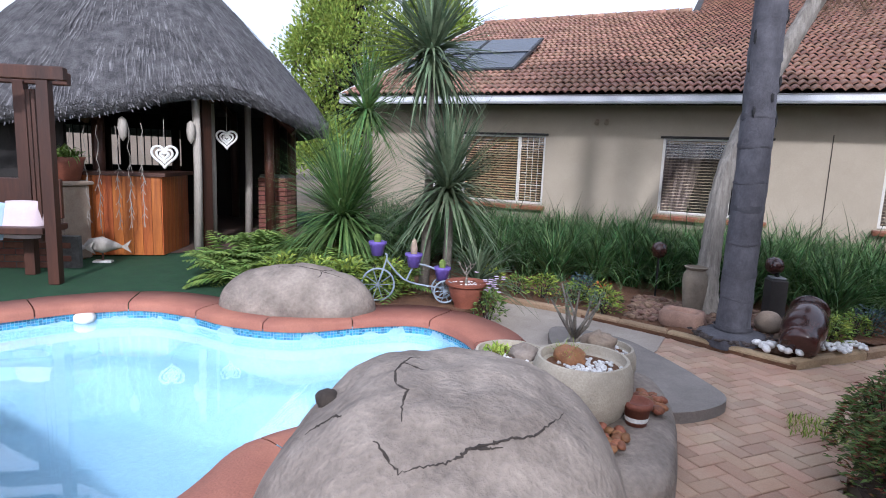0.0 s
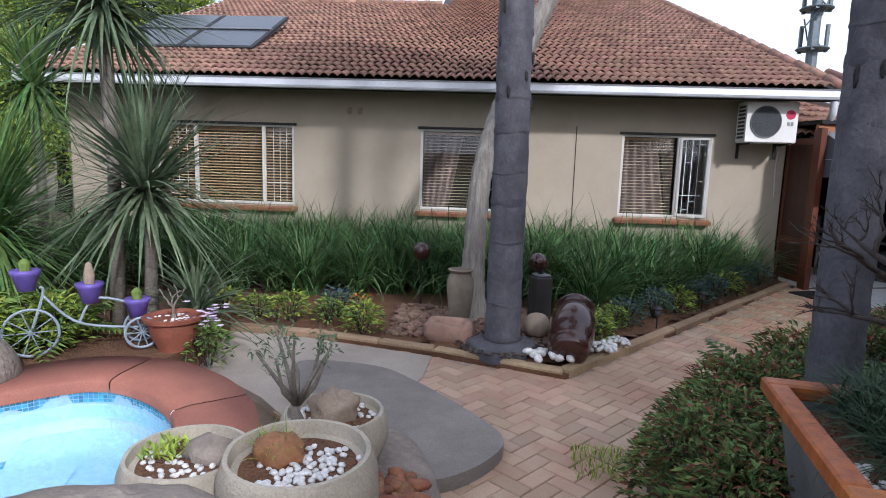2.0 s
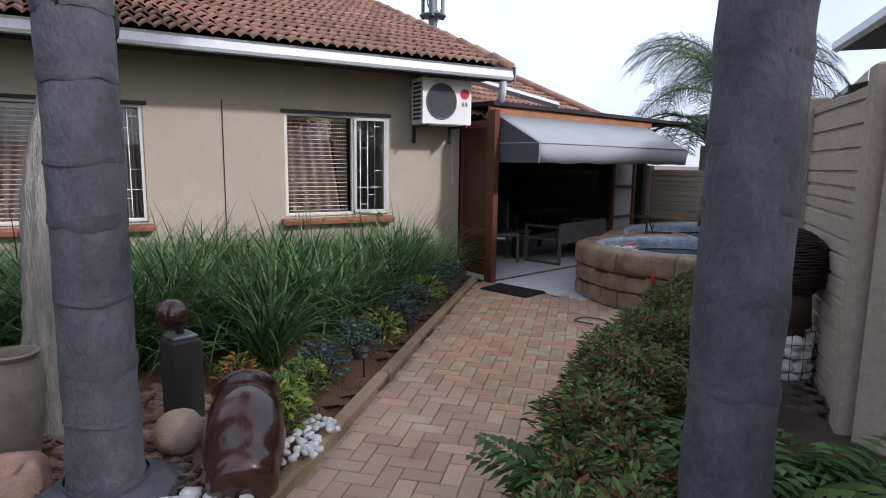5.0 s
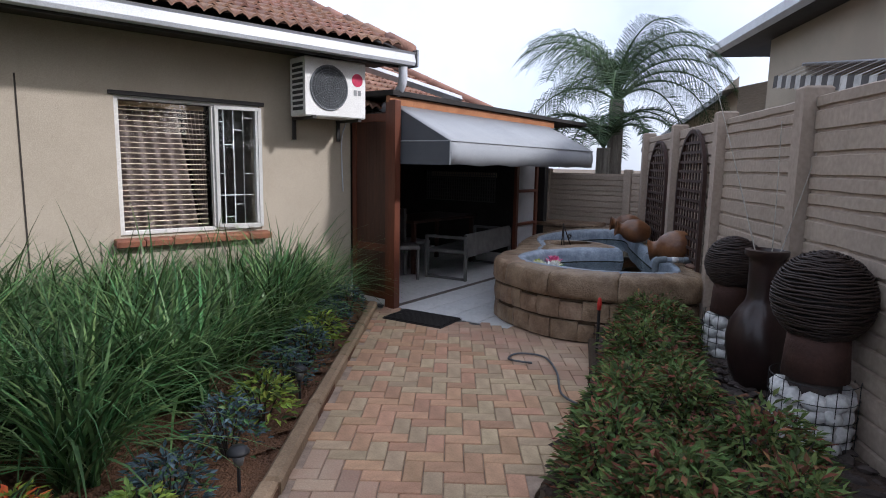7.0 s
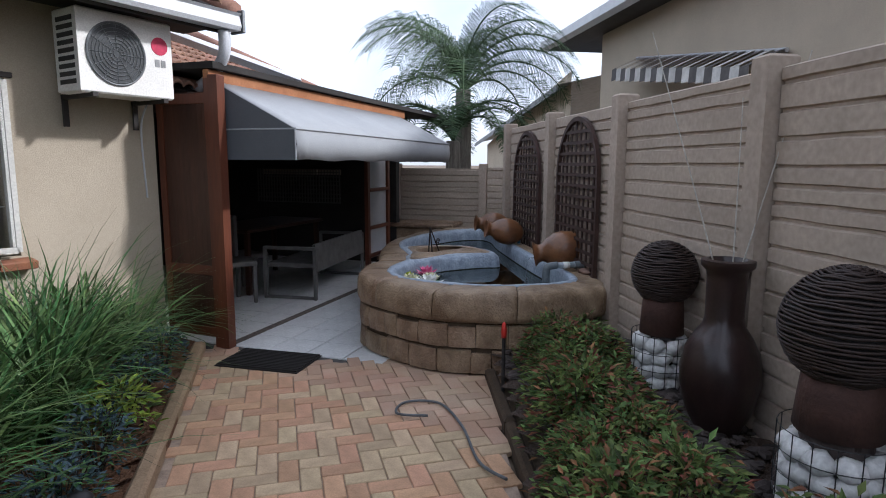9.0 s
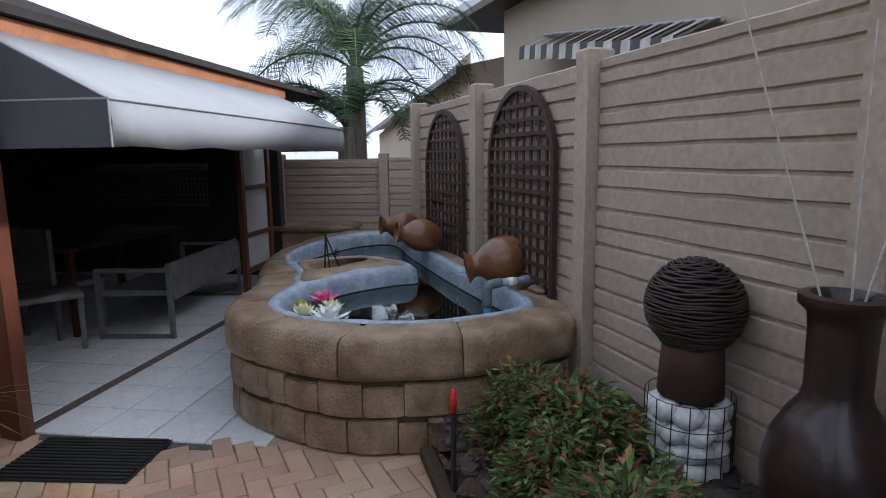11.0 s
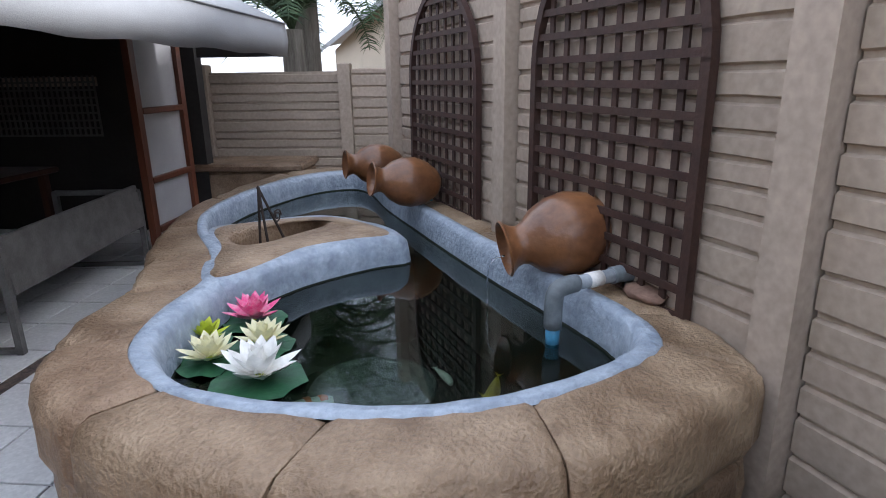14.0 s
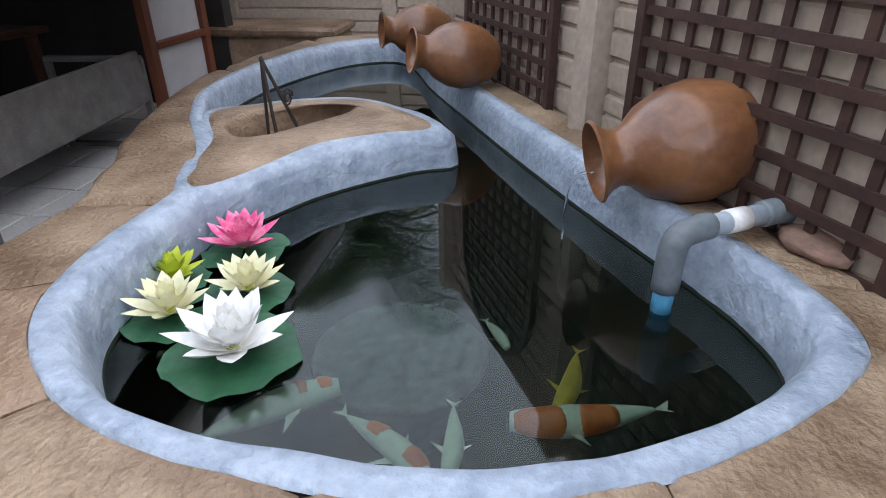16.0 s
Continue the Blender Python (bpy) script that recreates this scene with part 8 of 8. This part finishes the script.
# ---- patio things ----
be = thing("patio_bench", "grey rattan two-seat bench on thin metal legs", "bench", Matrix.Translation((8.20, 10.69, 0)) @ Matrix.Rotation(radians(20), 4, "Z"))
part("backrest", MB().box((0, -0.24, 0.46), (1.46, 0.035, 0.30), m=Matrix.Rotation(radians(-6), 4, "X"), bev=0.008), BENCHGREY, be, "woven grey rattan back")
part("seat", MB().box((0, 0.05, 0.37), (1.44, 0.55, 0.05), bev=0.008), BENCHGREY, be)
for sx in (-0.74, 0.74):
    a = part("armrest", MB().box((sx, 0.05, 0.56), (0.05, 0.6, 0.035), bev=0.006), BENCHGREY, be)
    for sy in (-0.24, 0.34):
        part("leg", MB().box((sx, sy, 0.28), (0.035, 0.035, 0.56), bev=0.004), BENCHGREY, be)
    part("foot_rail", MB().box((sx, 0.05, 0.02), (0.035, 0.6, 0.03), bev=0.004), BENCHGREY, be)
tbm = thing("patio_table", "dim dark patio table with thin legs", "table", Matrix.Translation((8.0, 11.5, 0)) @ Matrix.Rotation(radians(13), 4, "Z"))
part("tabletop", MB().box((0, 0, 0.72), (1.6, 0.8, 0.04), bev=0.008), DARKWOOD, tbm)
for x in (-0.72, 0.72):
    for y in (-0.33, 0.33):
        part("leg", MB().box((x, y, 0.35), (0.05, 0.05, 0.7)), DARKWOOD, tbm)
for k, x in enumerate((7.1, 7.45)):
    ch = thing("patio_chair", "dim grey rattan chair on the patio", "chair", Matrix.Translation((x, 10.95 + 0.3 * k, 0)) @ Matrix.Rotation(radians(60 + 30 * k), 4, "Z"), group="patio chairs")
    part("seat", MB().box((0, 0, 0.42), (0.45, 0.45, 0.05), bev=0.008), BENCHGREY, ch)
    part("backrest", MB().box((0, 0.22, 0.68), (0.45, 0.04, 0.45), bev=0.008), BENCHGREY, ch)
    for sx in (-0.2, 0.2):
        for sy in (-0.2, 0.2):
            part("leg", MB().box((sx, sy, 0.2), (0.035, 0.035, 0.4)), BENCHGREY, ch)
la = thing("lattice_screen", "dim criss-cross lattice high on the patio's end wall", "lattice")
for i in range(30):
    part("lath", pbox(MB(), 4.12, 1.2 + 0.05 * i, 1.12, (0.010, 0.018, 0.52)), BENCHGREY, la)
for k in range(8):
    part("lath", pbox(MB(), 4.105, 1.92, 0.87 + 0.065 * k, (0.010, 1.48, 0.016)), BENCHGREY, la)
ws = thing("canvas_screen", "white canvas screen in a red-brown timber frame", "screen")
SA, SB = Vector((9.05, 10.68, 0)), Vector((9.70, 10.85, 0))
sd = (SB - SA)
sm = Matrix.Translation((SA + SB) / 2) @ Matrix.Rotation(math.atan2(sd.y, sd.x), 4, "Z")
SWW = sd.length
for x in (-SWW / 2, SWW / 2):
    part("stile", MB().box((x, 0, 0.95), (0.07, 0.05, 1.9), bev=0.006), REDWOOD, ws, at=sm)
for z in (0.25, 0.62, 1.12, 1.7):
    part("rail", MB().box((0, -0.01, z), (SWW - 0.07, 0.04, 0.045), bev=0.006), REDWOOD, ws, at=sm)
part("cloth", MB().box((0, 0.012, 0.98), (SWW - 0.07, 0.006, 1.55)), mat("grey_white_canvas", (0.42, 0.42, 0.43), 0.8, (0.36, 0.36, 0.37), 3, 120, 0.1), ws, "white stretched canvas", at=sm)
pbx = thing("stone_planter", "low brown stone planter beyond the pond", "planter", Matrix.Translation((10.35, 10.75, 0)) @ Matrix.Rotation(radians(105), 4, "Z"))
part("planter_body", MB().box((0, 0, 0.27), (1.15, 0.55, 0.54), bev=0.03), POND_STONE, pbx)
part("planter_cap", MB().box((0, 0, 0.57), (1.2, 0.6, 0.07), bev=0.02), POND_STONE, pbx)

# ---- terrace planting ----


def yucca(p, trunk, head, ln, n, label, seed, material=YUCCA, width=0.036, droop=(0.1, 0.9)):
    rq = random.Random(seed)
    t = thing("yucca", label, "yucca", pose(*p))
    if trunk > 0.05:
        part("trunk", MB().tube([(0, 0, -0.1), (0.02, 0.01, trunk * 0.5), (0, 0, trunk)], [0.06, 0.045, 0.05], 12), BRANCH, t, "slender grey trunk", True)
    mb = MB()
    for i in range(n):
        el = rq.uniform(-0.75, 1.5) if trunk > 0.6 else rq.uniform(-0.05, 1.5)
        L = rq.uniform(*ln)
        mb.blade((0, 0, trunk + rq.uniform(-0.12, 0.05)), rq.uniform(0, 6.283), L, width, el, rq.uniform(*droop), 5, 0.5)
    part("leaves", mb, material, t, "stiff pointed leaves")


TT = TZ - 0.03
yucca((-1.15, 5.95, TT), 2.45, 0, (0.75, 1.1), 340, "tall slender yucca with a round head of stiff leaves", 1, YUCCA_G)
yucca((-0.95, 6.05, TT), 1.12, 0, (0.85, 1.2), 380, "grey-green yucca with a dense round head", 2, YUCCA_G)
yucca((-2.35, 6.2, TT), 0.72, 0, (0.95, 1.35), 720, "bushy bright green yucca behind the boulder", 3, YUCCA, 0.028)
yucca((-2.75, 7.3, TT), 2.0, 0, (0.7, 1.05), 190, "yellow-green yucca beside the house corner", 4, YUCCA)
yucca((-0.62, 6.15, TT), 0.12, 0, (0.6, 0.95), 110, "low drooping yucca near the red pot", 5, YUCCA_G, 0.03, (0.6, 1.8))
for k, (x, y, sc) in enumerate(((-2.9, 5.55, 1.2), (-2.5, 5.35, 1.1), (-3.1, 6.0, 1.3), (-2.1, 5.45, 1.0), (-1.7, 5.5, 1.0), (-3.5, 6.7, 1.2), (-2.7, 5.9, 1.1), (-1.4, 5.6, 0.9), (-3.3, 5.9, 1.2), (-1.95, 5.85, 1.2), (-3.0, 5.2, 1.2), (-2.75, 4.95, 1.1), (-3.3, 5.45, 1.2))):
    t = thing("fern", "yellow-green feathery fern behind the boulder", "fern", Matrix.Translation((x, y, TT)) @ Matrix.Rotation(k * 2.1, 4, "Z") @ Matrix.Scale(sc, 4), group="terrace ferns")
    part("fronds", fernm[k % 2], None, t)
lm2 = clump_meshes(0.26, 0.42, 520, 0.07, [LIME, FERN], 33)
for x, y in ((-1.62, 5.2), (-1.3, 5.45), (-1.95, 5.15), (-2.25, 5.0)):
    place_clump("lime_shrub", "lime-green leafy shrub behind the boulder", "shrub", "lime shrubs", lm2, Matrix.Translation((x, y, TT)) @ Matrix.Rotation(x * 9, 4, "Z"))
vio = clump_meshes(0.17, 0.32, 280, 0.06, [FERN, BUSH], 36)
fl = place_clump("mauve_flowers", "leafy plant with mauve and white flowers beside the red pot", "flowers", "", vio, Matrix.Translation((-0.28, 5.6, 0.05)))
for i in range(26):
    c = Vector((R.uniform(-0.12, 0.12), R.uniform(-0.1, 0.1), R.uniform(0.28, 0.48)))
    mb = MB()
    for k in range(5):
        a = k * 1.257
        mb.leaf(c, (math.cos(a), math.sin(a), 0.3), (0, 0, 1), 0.03, 0.022)
    part("blossom", mb, FLOWERV, fl, "mauve and white petals")
# bicycle planter
bk = thing("bicycle_planter", "painted wire bicycle planter with purple pots on the coping", "planter", Matrix.Translation((-1.0, 5.38, TZ)) @ Matrix.Rotation(radians(33), 4, "Z"))


def wheel(c, r):
    w = part("wheel", MB().tube([(c[0] + r * math.cos(a * math.pi / 16), c[1], c[2] + r * math.sin(a * math.pi / 16)) for a in range(33)], 0.009, 6), BIKEGREY, bk, "spoked wire wheel")
    for i in range(10):
        a = i * math.pi / 5
        part("spoke", MB().tube([c, (c[0] + r * math.cos(a), c[1], c[2] + r * math.sin(a))], 0.004, 4), BIKEGREY, w)


wheel((-0.32, 0, 0.16), 0.155)
wheel((0.32, -0.08, 0.11), 0.105)
wheel((0.32, 0.10, 0.11), 0.105)
for pts in (((-0.32, 0, 0.16), (-0.24, 0, 0.42), (-0.26, 0, 0.46)), ((-0.24, 0, 0.4), (-0.05, 0, 0.2), (0.3, 0, 0.13)), ((-0.05, 0, 0.2), (0.05, 0, 0.36), (0.28, 0, 0.3)), ((0.32, -0.08, 0.11), (0.32, 0.1, 0.11))):
    part("frame_tube", MB().tube(curve_loop(pts, 10, False), 0.009, 6), BIKEGREY, bk)
for x, z in ((-0.33, 0.44), (0.02, 0.33), (0.3, 0.2)):
    pq = part("pot", MB().lathe([(0.05, z), (0.075, z + 0.10), (0.085, z + 0.11), (0.085, z + 0.135), (0.06, z + 0.135), (0.001, z + 0.12)], 16, Matrix.Translation((x, 0.02, 0))), PURPLE, bk, "purple plastic pot", True)
    part("cactus", MB().lathe([(0.03, z + 0.12), (0.035, z + 0.18), (0.02, z + (0.26 if x == 0.02 else 0.2)), (0.001, z + (0.28 if x == 0.02 else 0.21))], 10, Matrix.Translation((x, 0.02, 0))), SANDCLAY if x == 0.02 else FERN, pq)
rp = thing("red_pot", "wide terracotta pot with a small bare shrub on the coping", "plant pot", pose(-0.50, 5.56, TZ - 0.02))
smoothed(MB().lathe([(0.11, 0), (0.115, 0.03), (0.15, 0.10), (0.165, 0.16), (0.17, 0.20), (0.20, 0.215), (0.205, 0.24), (0.18, 0.245), (0.16, 0.22), (0.001, 0.215)], 32), "pot_body", REDPOT, rp, 0.8)
pebbles(rp, 0, 0, 0.215, 0.14, 30, 0.014, WHITESTONE, 44)
mb = MB()
twig(mb, Vector((0, 0, 0.2)), Vector((0, 0, 1)), 0.1, 0.014, 3, random.Random(8))
part("stem", mb, BRANCH, rp)

# ---- trees and far things ----
qp = thing("queen_palm", "feathery queen palm beyond the back wall", "palm tree", pose(12.25, 11.1, 0))
part("trunk", palm_trunk((0, 0, 0), (0, 0, 2.75), 0.17, 0.13, 0.05, 11.0, 0.13), PALMBARK_L, qp, "fibrous grey trunk", True)
fq = [frond(2.5, 160 + k, 110, 0.55, 1.35, 0.010, 0.7).mesh("frond", PALMLEAF) for k in range(4)]
for i in range(19):
    part("frond", fq[i % 4], None, qp, at=pose(0, 0, 2.7, 0, 0, i * 137.5) @ pose(0, 0, 0, 0, -42 + 9 * (i % 7), 0))
cy = thing("date_palm", "small arching date palm beyond the back wall", "palm tree", pose(11.75, 11.0, 0))
part("trunk", palm_trunk((0, 0, 0), (0, 0, 1.85), 0.14, 0.12, 0.05, 12.0, 0.1), PALMBARK_L, cy, smooth=True)
fc = [frond(1.9, 180 + k, 60, 0.34, 1.5, 0.016, 0.2).mesh("frond", PALMLEAF) for k in range(3)]
for i in range(15):
    part("frond", fc[i % 3], None, cy, at=pose(0, 0, 1.85, 0, 0, i * 137.5) @ pose(0, 0, 0, 0, -28 + 6 * (i % 5), 0))


def tree(p, trunk_h, rx, ry, rz, clumps, n, size, material, label, seed, cone=False):
    """A tree: forked trunk and a crown of many small leaf sprays in uneven clumps with gaps."""
    rq = random.Random(seed)
    t = thing("tree", label, "tree", pose(*p))
    tm2 = MB().tube([(0, 0, 0), (0.1, 0, trunk_h * 0.6), (0, 0, trunk_h + rz * 0.6)], [0.22, 0.17, 0.08], 10)
    mb = MB()
    for c in range(clumps):
        a, ph = rq.uniform(0, 6.283), rq.uniform(-0.9, 1.0)
        rr2 = rq.uniform(0.55, 1.0)
        f = math.sqrt(max(0.05, 1 - ph * ph)) * rr2
        if cone:
            f = rr2 * min(1.0, (1.15 - ph) * 0.75)
        cc = Vector((rx * f * math.cos(a), ry * f * math.sin(a), trunk_h + rz * (1 + ph)))
        tm2.tube([(0, 0, trunk_h + rz * 0.3), cc * 0.6 + Vector((0, 0, (trunk_h + rz * 0.3) * 0.4)), cc], [0.05, 0.03, 0.01], 4)
        cs2 = rq.uniform(0.28, 0.55) * min(rx, rz) * 0.6
        for i in range(n):
            d = Vector((rq.gauss(0, 1), rq.gauss(0, 1), rq.gauss(0, 1)))
            q = cc + d.normalized() * cs2 * rq.random() ** 0.4
            mb.leaf(q, d + Vector((0, 0, 0.6 if cone else -0.1)), (rq.uniform(-1, 1), rq.uniform(-1, 1), 0.6), size * rq.uniform(0.6, 1.3), size * 0.45)
    part("trunk", tm2, TWIG, t, smooth=True)
    part("crown", mb, material, t)


tree((-9.2, 16.5, 0), 1.0, 2.3, 2.0, 3.6, 230, 150, 0.15, CONIFER, "yellow-green dense conifer behind the gazebo", 5, True)
tree((-6.9, 17.6, 0), 1.0, 1.8, 1.8, 3.3, 170, 150, 0.15, CONIFER, "yellow-green conifer rising beside the house", 6, True)
tree((-26, 22, 0), 2.0, 3.2, 3.0, 2.4, 90, 90, 0.35, TREEGREEN, "far dark green broadleaf tree", 7)
# Trees out of view, added to cast shade on the hedge and path
tree((5.55, 0.95, 0), 1.6, 1.7, 1.6, 1.9, 60, 80, 0.15, TREEGREEN, "unseen tree added beyond the yard wall to shade the hedge", 9)
tree((4.15, 0.35, 0), 1.7, 1.4, 1.4, 1.4, 46, 80, 0.14, TREEGREEN, "unseen small tree added to shade the path", 10)
tree((-21, 27, 0), 1.0, 2.6, 2.6, 1.8, 70, 90, 0.35, TREEGREEN, "far green tree behind the gazebo", 8)
tw2 = thing("cell_tower", "far grey lattice phone mast with antennas", "mast", pose(41, 77, 0))
MASTGREY = mat("dark_galvanised_steel", (0.13, 0.16, 0.175), 0.5, (0.09, 0.11, 0.12), 4, 40, 0.1, metal=0.3)
part("mast", MB().lathe([(0.75, 0), (0.6, 18), (0.5, 34), (0.001, 34)], 10), MASTGREY, tw2)
for k in range(15):
    a = k * 2.1
    part("antenna", MB().box((1.55 * math.cos(a), 1.55 * math.sin(a), 17.5 + (k // 5) * 4.6), (0.35, 0.35, 3.2)), MASTGREY, tw2)
for z in (16.2, 20.8, 25.4):
    part("ring", MB().tube([(1.7 * math.cos(a * 0.3927), 1.7 * math.sin(a * 0.3927), z) for a in range(17)], 0.14, 4), MASTGREY, tw2)
    part("platform", MB().lathe([(1.6, z - 0.1), (1.6, z), (0.001, z)], 16), MASTGREY, tw2)
for k in range(10):
    a = k * 1.57
    part("brace", MB().tube([(1.3 * math.cos(a), 1.3 * math.sin(a), 16.2 + 1.2 * k), (1.3 * math.cos(a + 1.57), 1.3 * math.sin(a + 1.57), 18.4 + 1.2 * k)], 0.09, 4), MASTGREY, tw2)

# ---- pieces of the setting: tiles and pavers ----
for m in roof_tiles:
    part("roof_tile", tmesh, None, roof, at=m)
for m in patio_tiles:
    part("floor_tile", tmesh_p, None, patio, at=m)
PL, PW = 0.20, 0.10
pv = [MB().box((0, 0, 0), (PL - 0.005, PW - 0.005, 0.03), bev=0.004).mesh("paver", q) for q in (PAVER_R, PAVER_G)]
box0 = MB().box((0, 0, 0), (PL - 0.005, PW - 0.005, 0.03), bev=0.004)
PD = radians(47.5)
pm = Matrix.Rotation(PD, 4, "Z")
joined = MB()
rq = random.Random(12)
near = 0
for i in range(-75, 76):
    for j in range(-75, 76):
        for kind in (0, 1):
            # herringbone of two-by-one bricks on a unit grid of PW
            if (i - j) % 4 != (0 if kind == 0 else 3):
                continue
            ux, uy = i * PW, j * PW
            c = Vector((ux + PL / 2, uy + PW / 2, 0)) if kind == 0 else Vector((ux + PW / 2, uy + PL / 2, 0))
            p = pm @ c + Vector((3.0, 5.2, 0))
            if not inside(p.x, p.y, PATH_POLY):
                continue
            m = Matrix.Translation((p.x, p.y, -0.015 + rq.uniform(-0.002, 0.002))) @ Matrix.Rotation(PD + (0 if kind == 0 else math.pi / 2) + rq.uniform(-0.012, 0.012), 4, "Z")
            if 3.9 < p.x < 5.75 and p.y > 6.0 and near < 300:
                near += 1
                part("paver", pv[0 if rq.random() < 0.55 else 1], None, path_floor, at=m)
            else:
                joined.add([m @ Vector(v) for v in box0.v], box0.f)
tagged(part("paver_field", joined, PAVER_J, path_floor, "worn red and grey brick pavers"), kind="stuff")
